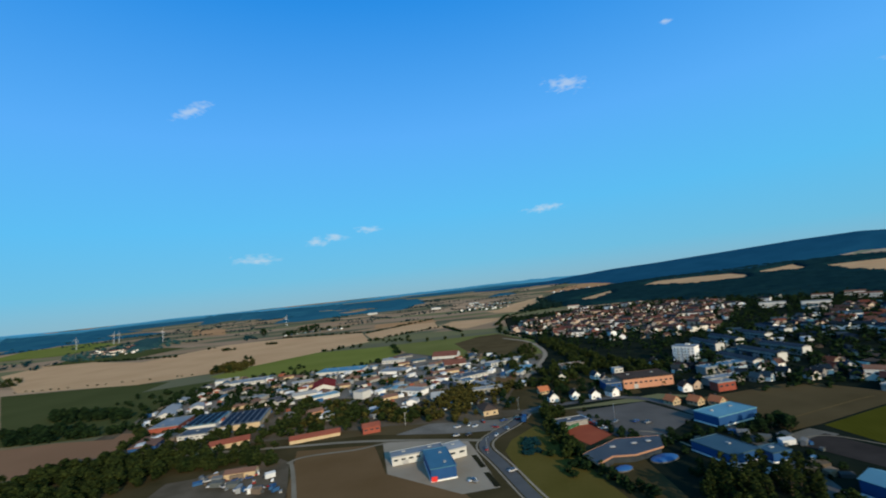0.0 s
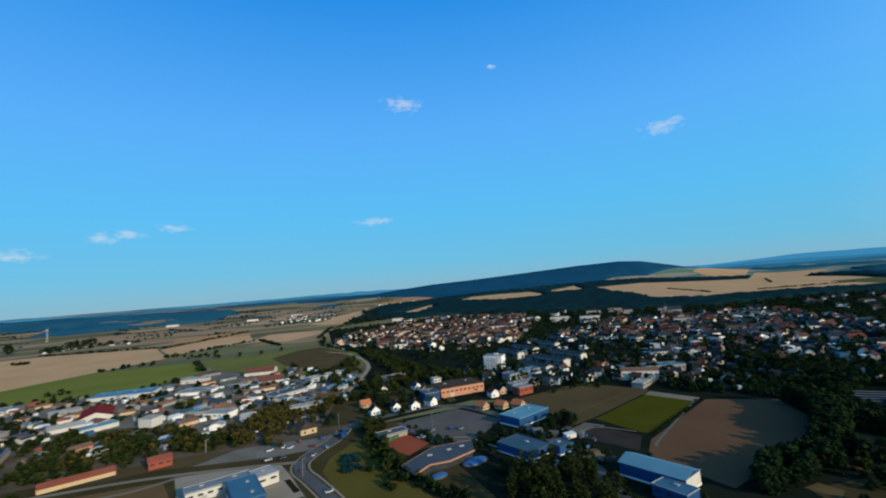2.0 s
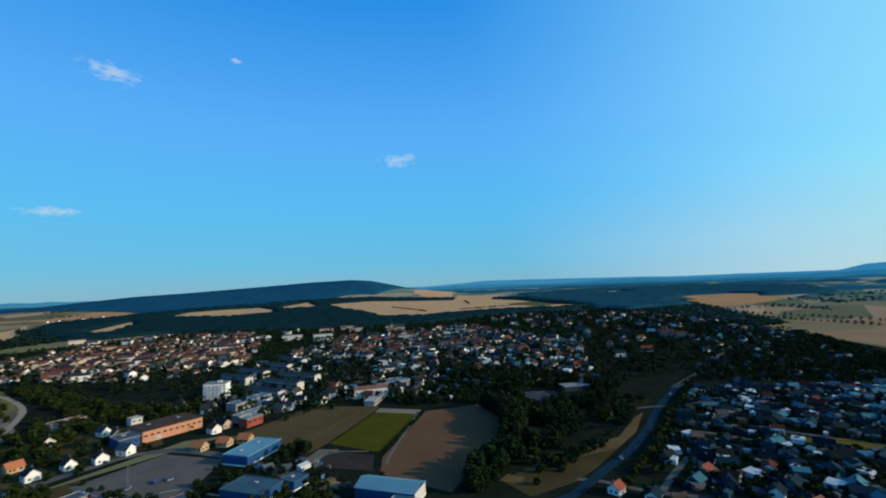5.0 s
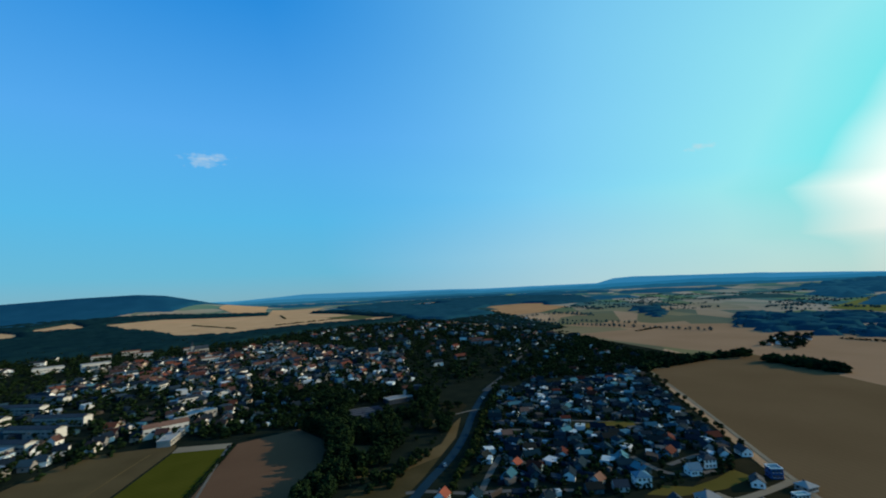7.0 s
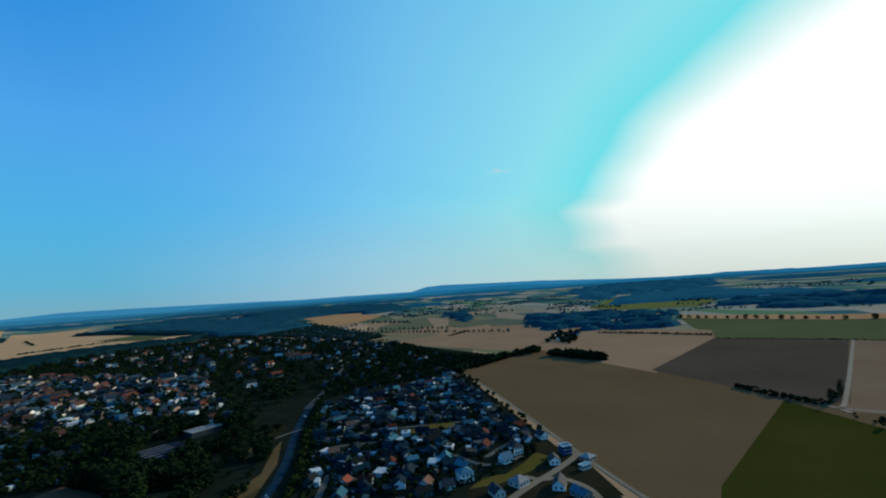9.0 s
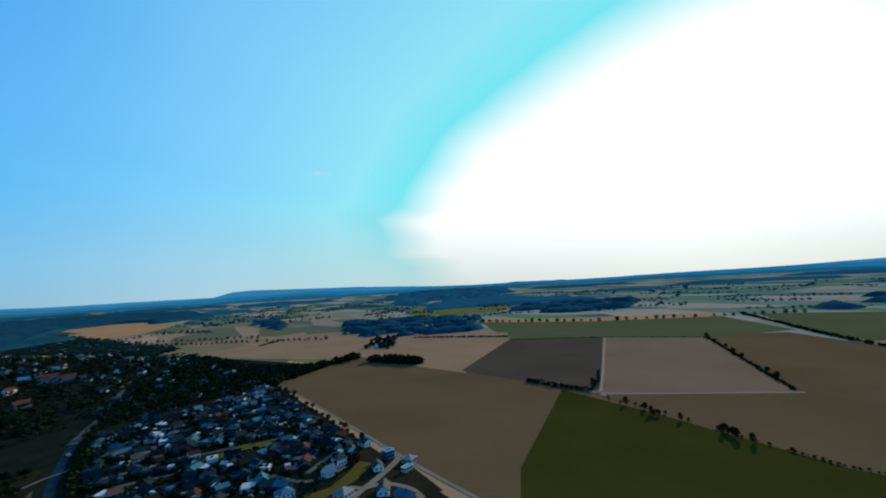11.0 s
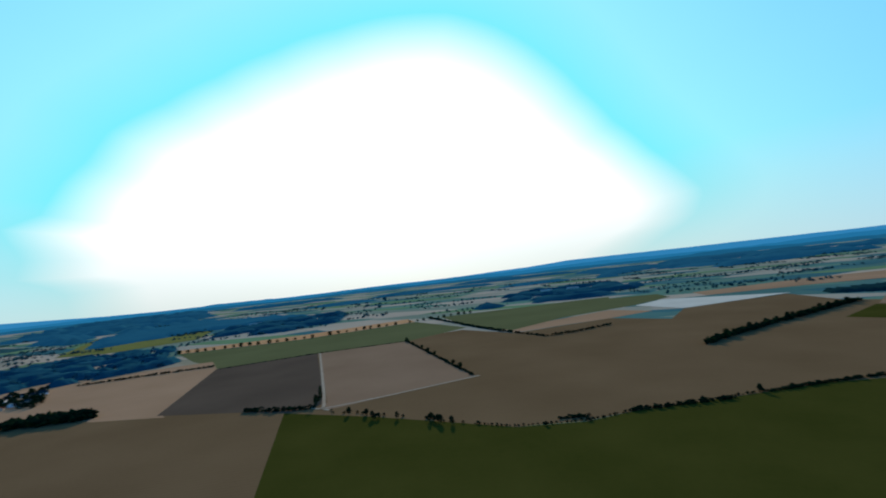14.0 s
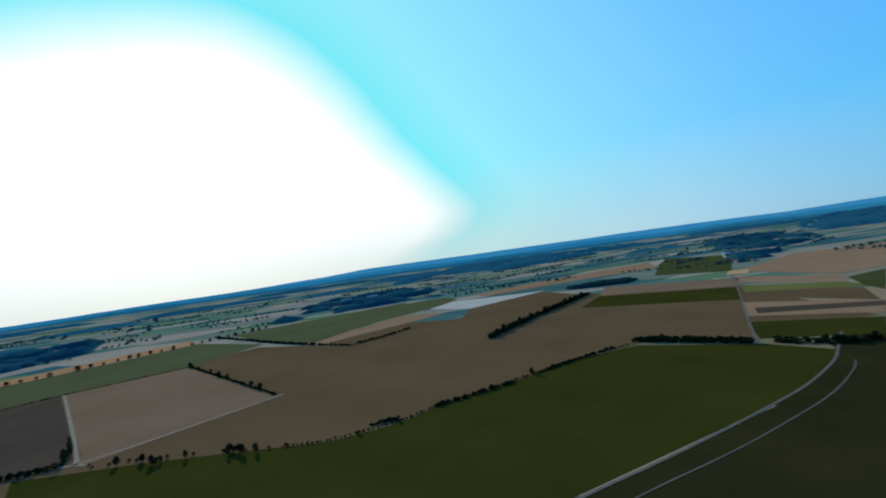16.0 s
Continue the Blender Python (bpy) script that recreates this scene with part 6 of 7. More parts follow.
turned(make_hall("small house with a bright red roof", 12, 10, 4.4, "red_wall", "red_roof", "gable", 0, name="house", category="house"), -63, 327, 16)
turned(make_hall("long orange rendered hall with a dark roof", 40, 24, 7.5, "salmon_wall", "umber_roof", "flat", 1, rim="umber_roof"), 152, 378, 1)
turned(make_hall("blue fronted shop beside the orange hall", 12, 16, 6, "blue_wall", "dark_roof", doors=0), 124, 372, 0)
turned(make_hall("long white factory hall", 48, 14, 4, "white_wall", "light_roof"), 60, 535, 25)
turned(make_hall("factory hall with a pale blue roof", 40, 16, 3.2, "white_wall", "light_blue_roof"), 69, 478, 56)
turned(make_hall("long dark roofed depot with white eaves", 34, 18, 3.2, "white_wall", "dark_roof"), 15, 478, 30)
turned(make_hall("school sports hall with a grey blue roof and glazed end", 30, 17, 5.4, "blue_wall", "light_blue_roof", doors=0, plinth=True), 158, 277, 19)
turned(make_hall("flat roofed blue school building", 24, 17, 4.4, "blue_wall", "steel_roof", doors=0, plinth=True), 128, 229, -73)
turned(make_hall("small flat roofed blue school annex", 10, 9, 4.2, "blue_wall", "steel_roof", doors=0, plinth=True), 145, 219, 10)
vault = turned(make_hall("sports hall with a pale vaulted roof and blue walls", 30, 14, 6, "blue_wall", "light_blue_roof", "gable", 0, plinth=True), 161, 168, -73)
mesh_ob("gable_wall", *box(15.1, 0, .9, .2, 13.2, 5), "white_wall", vault, "white panelled end wall")
turned(make_hall("blue roofed annex of the sports hall", 15, 9, 4.6, "blue_wall", "blue_roof", doors=0), 153, 152, -78)
turned(make_hall("long low breaker shed with a red brown roof", 17, 7, 3.2, "cream_wall", "brown_roof", "gable", 1, False), -128, 268, 7)


def make_bent_hall():
    """A low hall with an angled front under a wide orange roof edge."""
    root = tagged(new("hall"), "low dark roofed hall with an angled orange roof edge", "building")
    foot = [(64, 224), (74, 231.5), (85, 230.5), (102, 237), (107, 252), (84, 254), (61, 238)]
    n, cx, cy = len(foot), 84, 240

    def ring(k, z):
        return [(cx + (x - cx) * k, cy + (y - cy) * k, z) for x, y in foot]

    def band(name, a, b, mat, closed):
        f = [(i, (i + 1) % n, n + (i + 1) % n, n + i) for i in range(n)]
        return mesh_ob(name, a + b, f + ([tuple(range(n, 2 * n))] if closed else []), mat, root)

    band("wall", ring(.93, 0), ring(.93, 3.1), "glass", False)
    band("fascia", ring(1.0, 3.0), ring(1.0, 3.9), "orange_wall", False)
    band("soffit", ring(.93, 3.05), ring(1.0, 3.05), "orange_wall", False)
    roof = band("roof", ring(.995, 3.7), ring(.985, 3.8), "dark_roof", True)
    for x, y in ((78, 243), (90, 245), (98, 246)):
        mesh_ob("rooflight", *box(x, y, 3.8, 2.6, 1.6, .5), "light_roof", roof)


def make_pool(x, y, w, l):
    root = tagged(new("pool"), "round pool under a bright blue domed cover", "pool", "covered pools of the school")
    n = 20

    def ring(k, z):
        return [(w / 2 * k * math.cos(2 * math.pi * i / n), l / 2 * k * math.sin(2 * math.pi * i / n), z) for i in range(n)]

    v = ring(1.0, .5) + ring(.98, .7) + ring(.8, 1.1) + ring(.45, 1.4) + ring(.02, 1.5)
    mesh_ob("cover", v, [(a * n + i, a * n + (i + 1) % n, (a + 1) * n + (i + 1) % n, (a + 1) * n + i) for a in range(4) for i in range(n)], "bright_blue", root, "domed bright blue cover")
    v = ring(1.06, 0) + ring(1.06, .55) + ring(.99, .55)
    mesh_ob("rim", v, [(a * n + i, a * n + (i + 1) % n, (a + 1) * n + (i + 1) % n, (a + 1) * n + i) for a in range(2) for i in range(n)], "paving", root)
    root.matrix_basis = pose(x, y, 0, 0, 0, 20)


make_bent_hall()
make_pool(99, 231, 15, 9)
make_pool(76, 224, 9, 6)


def make_lorry():
    root = tagged(new("lorry"), "dark blue box lorry parked beside the road bend", "lorry")
    mesh_ob("load_box", *box(-1, 0, 1.0, 7, 2.5, 3.0), "blue_wall", root)
    mesh_ob("cab", *box(3.7, 0, .6, 2.0, 2.4, 2.4), "bright_blue", root)
    mesh_ob("windscreen", *box(4.72, 0, 1.7, .08, 2.1, .9), "glass", root)
    for x in (-3.2, -1.8, 3.4):
        for y in (-1.1, 1.1):
            v = [(x + .5 * math.cos(k * math.pi / 5), y + d, .5 + .5 * math.sin(k * math.pi / 5)) for d in (-.15, .15) for k in range(10)]
            mesh_ob("wheel", v, [tuple(range(9, -1, -1)), tuple(range(10, 20))] + [(k, (k + 1) % 10, 10 + (k + 1) % 10, 10 + k) for k in range(10)], "tyre", root)
    turned(root, 43.5, 312.5, 75, .2)


make_lorry()
turned(make_hall("low dark roofed club house", 20, 9, 3.0, "grey_wall", "dark_roof", doors=0, panes=False), 70, 296, 10)
turned(make_villa("cream rendered corner house with a brown hipped roof", 11, 17, 3.6, 7.0, "umber_roof", "cream_wall"), 21, 343, 14)
turned(make_hall("long low building with a pale flat roof", 30, 9, 4, "grey_wall", "light_roof", "flat", 0), 287, 300, 25)
turned(make_hall("large grey works building with a blue roof", 36, 14, 6, "grey_wall", "blue_roof"), 338, 328, -21)
turned(make_hall("white school building with a grey roof", 38, 16, 9, "white_wall", "light_roof", doors=0), 566, 800, -33)
turned(make_hall("white school building with a grey roof", 38, 16, 9, "white_wall", "light_roof", doors=0), 604, 752, -33)
turned(make_hall("long low building with a brown roof", 24, 9, 4, "grey_wall", "brown_roof", "flat", 0, False), 119, 472, 12)
turned(make_hall("small flat white shop", 8, 7, 5, "white_wall", "light_roof", "flat", 0), 149, 424, 5)
turned(make_hall("red brick building with a white roof edge", 14, 9, 6, "red_wall", "grey_roof", doors=0), 194, 338, 8)
turned(make_hall("long flat town building with pale roof edges", 40, 11, 6, "grey_wall", "blue_roof", doors=0), 226, 392, 12)
turned(make_hall("long flat town building with pale roof edges", 30, 9, 5, "grey_wall", "grey_roof", doors=0), 205, 356, 10)
turned(make_hall("low pale roofed workshop among yellowing trees", 26, 9, 4, "grey_wall", "light_roof", doors=0), 27, 405, 4)
turned(make_hall("grey pale roofed nursery shed", 24, 12, 4, "slate_roof", "grey_roof", doors=0, panes=False), 406, 165, -45)


shed = make_hall("long white shed on the far plain", 42, 15, 6, "white_wall", "light_roof", "gable", 0, False, name="far_shed", group="white sheds on the far plain")
for k, (x, y, a) in enumerate(((283, -1829, 4), (178, -1836, -6), (120, 2165, 10), (-60, 2080, 4), (3300, 980, 70), (3420, 930, 70), (-380, 2240, 0), (1330, -1330, 40))):
    x, y = far(x, y)
    m = pose(x, y, land(x, y), 0, 0, a)
    if k:
        copy_thing(shed, m)
    else:
        shed.matrix_basis = m

block = make_hall("large white town building with a slate roof", 18, 10, 6, "white_wall", "slate_roof", "gable", 0, name="town_building", group="large buildings of the town")
turned(block, *LARGE[0])
for x, y, a in LARGE[1:]:
    copy_thing(block, pose(x, y, 0, 0, 0, a))


long_block = make_hall("long pale town building with a brown roof", 30, 11, 8, "white_wall", "brown_roof", "gable", 0, name="town_building", group="large buildings of the town")
turned(long_block, 700, 855, -42)
for x, y, a in ((760, 852, -42), (735, 795, -48), (792, 735, -46), (345, 1262, -15), (690, 610, 40), (655, 575, -45), (300, 318, -38)):
    copy_thing(long_block, pose(x, y, 0, 0, 0, a))


def make_church():
    root = tagged(new("church"), "grey town church with a slender dark spire", "church")
    v, f = house_data(11, 26, 9, 15, .4, False, False)[0][1]
    mesh_ob("nave", v, f, "grey_wall", root)
    mesh_ob("nave_roof", *house_data(11, 26, 9, 15, .4, False, False)[1][1], "slate_roof", root)
    mesh_ob("tower", *box(0, 16, 0, 5, 5, 15), "grey_wall", root)
    mesh_ob("spire", [(-2.8, 13.2, 15), (2.8, 13.2, 15), (2.8, 18.8, 15), (-2.8, 18.8, 15), (0, 16, 26)], [(0, 3, 2, 1), (0, 1, 4), (1, 2, 4), (2, 3, 4), (3, 0, 4)], "slate_roof", root)
    for s in (-1, 1):
        for k in range(5):
            mesh_ob("window", *box(s * 5.52, -10 + 5 * k, 2.5, .12, 1.3, 4), "glass", root)
    turned(root, 775, 700, 60)


make_church()


def make_court():
    root = tagged(new("tennis_court"), "red clay court with a green wind screen", "sports court")
    c = [(61, 283), (80, 296), (89, 272), (71, 258)]
    mesh_ob("surface", [(x, y, .22) for x, y in c], [(0, 3, 2, 1)], "clay", root)
    (x0, y0), (x1, y1) = c[0], c[1]
    n = Vector((y0 - y1, x1 - x0)).normalized() * .3
    v = [(x0, y0, 0), (x1, y1, 0), (x1 + n.x, y1 + n.y, 0), (x0 + n.x, y0 + n.y, 0)]
    v += [(a, b, 2.2) for a, b, _ in v]
    mesh_ob("screen", v, [(0, 1, 2, 3), (4, 7, 6, 5), (0, 4, 5, 1), (1, 5, 6, 2), (2, 6, 7, 3), (3, 7, 4, 0)], "green_paint", root, "green wind screen")
    for k in range(6):
        mesh_ob("fence_post", *box(x0 + (x1 - x0) * k / 5, y0 + (y1 - y0) * k / 5, 0, .12, .12, 3), "metal", root)


make_court()


def make_tower():
    root = tagged(new("apartment_tower"), "white apartment tower with rows of windows", "tower block")
    mesh_ob("wall", *box(0, 0, 0, 20, 12, 14.6), "tower_wall", root)
    mesh_ob("side_wall", *box(-10.2, 0, 0, .4, 12.1, 14.6), "blue_wall", root, "blue painted gable wall")
    mesh_ob("roof", *box(0, 0, 14.6, 20.8, 12.6, .5), "grey_roof", root)
    mesh_ob("lift_house", *box(2, 1, 15.1, 4, 3, 1.4), "white_wall", root)
    for f in range(5):
        for k in range(6):
            mesh_ob("window", *box(-8.2 + 3.3 * k, -6.03, 1.2 + 2.7 * f, 1.1, .12, 1.1), "glass", root)
    for k in range(3):
        for f in range(5):
            mesh_ob("balcony", *box(-5 + 5 * k, -6.7, .6 + 2.7 * f, 2.2, 1.3, 1.0), "light_roof", root)
    turned(root, 226, 447, -48)


make_tower()


def make_flats():
    root = make_hall("long apartment block with a dark roof and white gable ends", 46, 9.5, 7.6, "grey_wall", "slate_roof", "gable", 0, name="apartment_block", category="apartment block", group="apartment blocks in rows")
    for sx in (-1, 1):
        mesh_ob("gable_wall", *box(sx * 23.1, 0, 0, .3, 9.3, 7.4), "white_wall", root, "white rendered gable wall")
    for f in range(2):
        for k in range(7):
            mesh_ob("window", *box(-19 + 6.2 * k, -4.8, 1.0 + 2.8 * f, 1.5, .12, 1.4), "glass", root)
    return root


flats = turned(make_flats(), 252, 408, -86)
for x, y, a in ((284, 425, -84), (316, 440, -80), (276, 500, -88), (306, 515, -86), (345, 528, -82), (382, 545, -88)):
    copy_thing(flats, pose(x, y, 0, 0, 0, a))


def make_greenhouse():
    root = tagged(new("greenhouse"), "long low greenhouse with pale ridges", "greenhouse", "greenhouses beside the wood")
    v, f = house_data(5, 50, 2.2, 3.4, .1, False, False)[1][1]
    mesh_ob("roof", v, f, "solar", root)
    mesh_ob("wall", *house_data(5, 50, 2.2, 3.4, .1, False, False)[0][1], "glass", root)
    mesh_ob("ridge", *box(0, 0, 3.6, .22, 34, .2), "light_roof", root)
    for s in (-1, 1):
        mesh_ob("gutter", *box(s * 2.6, 0, 2.1, .2, 50, .15), "metal", root)
    return root


g = turned(make_greenhouse(), 342.8, 175.8, 41)
for k in range(1, 5):
    copy_thing(g, pose(342.8 + 4.6 * k, 175.8 + 4.1 * k, 0, 0, 0, 41))

# halls of the works that stand out
turned(make_hall("long white flat hall at the edge of the works", 29, 14, 4.2, "white_wall", "light_roof", doors=1), -83, 630, -10)
turned(make_hall("long low white hall with a grey roof", 34, 22, 3.2, "tower_wall", "grey_roof", doors=1, panes=False), -72, 554, -17)
turned(make_hall("large works hall with a red brown roof", 26, 24, 3.8, "white_wall", "red_brown_roof", "gable", 1, False), 0, 556, 6)
turned(make_hall("wide works hall with a red brown roof", 34, 26, 3.8, "white_wall", "red_brown_roof", "gable", 1, False), -10, 630, -12)
turned(make_hall("low hall with a pink brown roof and white front", 23, 14, 3.2, "tower_wall", "brown_roof", "flat", 1, False, rim="brown_roof"), -20, 476, 12)
turned(make_hall("white two storey works office", 22, 14, 4.4, "tower_wall", "light_roof", doors=0), -39, 428, -33)
turned(make_hall("white gabled works house", 9, 9, 3.6, "tower_wall", "light_roof", "gable", 0, False), -38, 391, 80)
turned(make_hall("wide grey roofed works shed", 11, 16, 3, "grey_wall", "light_roof", "gable", 1, False), -17, 402, 0)
turned(make_hall("low shed with a teal roof", 13, 18, 2.4, "grey_wall", "light_blue_roof", "flat", 1, False), -57, 455, -12)
turned(make_hall("white hall with a teal roof", 26, 13, 3.2, "white_wall", "light_blue_roof", "flat", 1, False), -130, 452, 33)
turned(make_hall("white workshop with a pale roof", 24, 12, 3.2, "white_wall", "light_roof", "gable", 1, False), -155, 468, 22)
turned(make_hall("low workshop with a pale roof", 24, 14, 3, "grey_wall", "light_roof", "flat", 1), -180, 540, 22)
turned(make_hall("rendered works house with a pink brown roof", 12, 9, 3.2, "orange_wall", "brown_roof", "gable", 0, False), -122, 392, 36)
# workshops of the industrial estate
WORKS = []
for i, (l, w, hh, wa, ro, kd, lab) in enumerate((
        (20, 11, 4.2, "grey_wall", "grey_roof", "flat", "grey workshop with a flat grey roof"), (14, 8, 3.8, "cream_wall", "brown_roof", "gable", "rendered workshop with a brown roof"),
        (24, 9, 4, "grey_wall", "dark_roof", "gable", "long grey workshop with a dark roof"), (13, 10, 4.4, "white_wall", "blue_roof", "flat", "small white hall with a blue roof"),
        (16, 9, 4, "grey_wall", "brown_roof", "gable", "rendered workshop with a brown roof"), (9, 7, 3.6, "white_wall", "red_roof", "gable", "small workshop with a red roof"),
        (18, 8, 3.4, "grey_wall", "steel_roof", "gable", "grey shed with a dark blue roof"), (10, 8, 4, "white_wall", "dark_roof", "gable", "white works house with a dark roof"))):
    WORKS.append(make_hall(lab, l, w, hh * .72, wa, ro, kd, 1, l > 20, name="workshop", group="workshops of the industrial estate"))
sites = rows([(-300, 440), (-320, 640), (-232, 612), (-127, 622), (-80, 695), (-31, 620), (31, 650), (94, 526), (87, 462), (30, 425), (-10, 425), (-14, 395), (-45, 382), (-68, 428), (-110, 428), (-150, 452), (-180, 430), (-260, 440)], 28, 19, 21, .62, 4, .25, taken)
for i, (x, y, a) in enumerate(spaced(sites, 12)):
    m = pose(x, y, 0, 0, 0, math.degrees(a))
    if i < len(WORKS):
        WORKS[i].matrix_basis = m
    else:
        copy_thing(WORKS[int(RNG.integers(len(WORKS)))], m)

wood("shrubs", "dark blue green shrubs in the meadow hollow", scatter([(31, 256), (41, 251), (47, 276), (38, 277)], 34), "teal_wood", 2.2, 3.2, 40)

# orange roofed houses beside the sports hall
orange = make_house("cream house with a bright orange tiled roof", 6.5, 8, 3.0, 5.8, "orange_roof", True, "cream_wall")
orange.matrix_basis = pose(146, 317, 0, 0, 0, 20)
copy_thing(orange, pose(159, 311, 0, 0, 0, 24))
copy_thing(orange, pose(170, 305, 0, 0, 0, 24))
copy_thing(orange, pose(71, 381, 0, 0, 0, 100))
# town houses nearest to the flight
TOWN = [make_house("white town house with a tiled roof", 6.8, 8, 3.9, 6.8, "roof_mix_object", False, "wall_light_object"), make_house("rendered town house with a steep tiled roof", 6, 7.6, 3.6, 6.6, "roof_mix_object", False, "wall_light_object")]
sites = [(73, 355), (90, 356), (104, 351), (118, 353), (128, 398), (96, 420), (125, 413), (170, 345), (180, 350)]
sites = [(x, y, float(RNG.uniform(-.2, .4))) for x, y in sites] + rows([(205, 338), (250, 346), (300, 300), (330, 262), (345, 300), (300, 360), (215, 365)], 25, 14, 20, .9, 2, .2, [(287, 300, 16, 12), (338, 328, 20, 16), (201, 333, 14, 10)])
sites += CENTRE[:110]
sites += rows([(100, 400), (190, 395), (205, 440), (120, 470)], 10, 26, 34, .4, 3, .2)
for i, (x, y, a) in enumerate(spaced(sites, 7.2)):
    m = pose(x, y, 0, 0, 0, math.degrees(a))
    if i < 2:
        TOWN[i].matrix_basis = m
    else:
        copy_thing(TOWN[int(RNG.integers(2))], m)


# ---- sheds, garages and clutter ----
M["clutter_island"] = surface("clutter_island", *GREY2, 0.5, 3.0, 0.7, pick="island", choices=[(0.55, 0.56, 0.57), (0.05, 0.055, 0.06), (0.16, 0.12, 0.09), (0.03, 0.09, 0.2), (0.25, 0.26, 0.27), (0.09, 0.10, 0.10), (0.30, 0.10, 0.06), (0.7, 0.7, 0.69), (0.10, 0.08, 0.06), (0.13, 0.14, 0.15)])
M["shed_island"] = surface("shed_island", *GREY2, 0.5, 3.0, 0.7, pick="island", choices=[(0.50, 0.52, 0.54), (0.012, 0.022, 0.036), (0.03, 0.05, 0.07), (0.06, 0.05, 0.045), (0.010, 0.016, 0.026), (0.025, 0.06, 0.085), (0.10, 0.10, 0.10), (0.015, 0.03, 0.05), (0.45, 0.52, 0.55), (0.05, 0.14, 0.2)])


def clutter(name, label, places, sizes, mat, turn=0.3, category="sheds"):
    """Small low boxes with pent roofs, too many to tell apart."""
    vs, fs = [], []
    for x, y in places:
        w, l, h = sizes[int(RNG.integers(len(sizes)))]
        s, a = RNG.uniform(.8, 1.25), turn * RNG.normal() + (math.pi / 2 if RNG.uniform() < .5 else 0)
        c, d = math.cos(a), math.sin(a)
        v, f = box(0, 0, 0, w * s, l * s, h)
        b = len(vs)
        vs += [(p[0] * c - p[1] * d + x, p[0] * d + p[1] * c + y, p[2] + (.5 if p[2] > 0 and p[0] > 0 else 0)) for p in v]
        fs += [tuple(k + b for k in q) for q in f]
    tagged(mesh_ob(name, vs, fs, mat), label, category, kind="stuff")


clutter("garden_sheds", "garages, sheds and carports between the houses", [p for p in scatter([(216, 66), (294, 68), (460, 76), (545, -72), (290, -72), (250, -30)], 620, [(346, -8, 9, 24)]) if off_streets(*p, 4)], [(3, 5.5, 2.5), (2.5, 3, 2.2), (5.5, 6, 2.6), (.5, 9, 1.8), (2, 2, 1.6)], "shed_island", .5)
clutter("yard_clutter", "containers, vans and stacked goods in the works yards", scatter([(-245, 340), (-258, 395), (-296, 402), (-310, 450), (-325, 630), (-125, 622), (-31, 560), (25, 645), (90, 526), (45, 360), (-60, 360)], 620), [(2.4, 6, 2.6), (2, 4.5, 1.5), (3, 3, 1.2), (2, 4.5, 2), (5, 8, 3.2), (1.2, 2, 1)], "clutter_island", .8, "containers")
clutter("yard_clutter", "old cars and scrap in the breaker yard", scatter([(-150, 256), (-154, 276), (-115, 271), (-97, 252), (-91, 236)], 30), [(1.8, 4.2, 1.4), (2.4, 6, 2.5), (1.5, 2, .8)], "clutter_island", .9, "scrap")
clutter("garden_sheds", "garages and annexes of the town houses", scatter([(210, 370), (290, 310), (350, 340), (436, 152), (711, 256), (918, 614), (553, 738), (494, 662), (298, 542), (190, 400)], 520), [(4, 6, 3), (6, 9, 4.5), (3, 5, 2.6), (8, 11, 5)], "shed_island", .7)
clutter("yard_clutter", "bicycle sheds, bins and cars beside the sports halls", scatter([(112, 248), (150, 262), (176, 246), (170, 190), (140, 195), (110, 215)], 26, [(158, 277, 20, 15), (128, 229, 14, 17), (145, 219, 9, 8), (160, 167, 13, 20)]), [(2, 4.5, 1.5), (3, 6, 2.4), (1.5, 2, 1.2)], "clutter_island", .4)
clutter("garden_sheds", "small huts and sheds of the allotments", scatter([(310, 290), (384, 285), (420, 226), (345, 205), (325, 225)], 40), [(2.5, 3, 2.2), (2, 4, 2)], "shed_island", .7)


# ---- hedges, cars, masts ----
def hedge(label, pts, width, h, mat="leaf_dark", step=2.2):
    places = []
    pts = [Vector(p) for p in pts]
    for a, b in zip(pts, pts[1:]):
        n = max(2, int((b - a).length / step))
        places += [(a.lerp(b, (k + .5) / n).x + float(RNG.normal(0, width / 4)), a.lerp(b, (k + .5) / n).y + float(RNG.normal(0, width / 4))) for k in range(n)]
    ob = wood("hedge", label, places, mat, h, width, 14)
    return tagged(ob, category="hedge")


hedge("low dark hedge along the sports pitch", [(201, 211), (284, 244)], 1.8, 1.2, step=1.4)
hedge("hedge round the meadow", [(58, 300), (60, 262), (66, 215), (78, 190)], 4, 5)
hedge("hedge along the ring road", [(225, 78), (300, 76), (380, 80), (450, 79)], 4, 3, "leaf")
hedge("hedge at the suburb edge", [(556, -76), (590, -120), (632, -168), (655, -222)], 10, 7)
hedge("hedge between fields", [(371, -672), (165, -400)], 3, 2)
hedge("hedge between fields", [(-67, -515), (-167, -638), (-322, -810)], 7, 6)
hedge("hedge along the green field", [(120, -255), (89, -252), (44, -264), (17, -284), (-70, -326), (-116, -350), (-179, -371)], 1.8, 1.3, step=3)
hedge("hedge between fields", [(353, -281), (300, -284), (282, -292)], 4, 3.5)
hedge("dark hedge beside the track", [(-192, -378), (-225, -345), (-255, -311)], 7, 5)
hedge("hedge beside green fields", [(495, -1072), (353, -893), (295, -818), (213, -722), (184, -697)], 5, 4, step=3)
hedge("hedge beside green fields", [(180, -694), (122, -636), (79, -664), (30, -720)], 4, 3, step=3)
hedge("thin hedge across the stubble", [(803, -401), (740, -450), (643, -512)], 4, 3, step=3)
hedge("thin hedge across the stubble", [(984, -148), (1055, -209)], 4, 3, step=3)
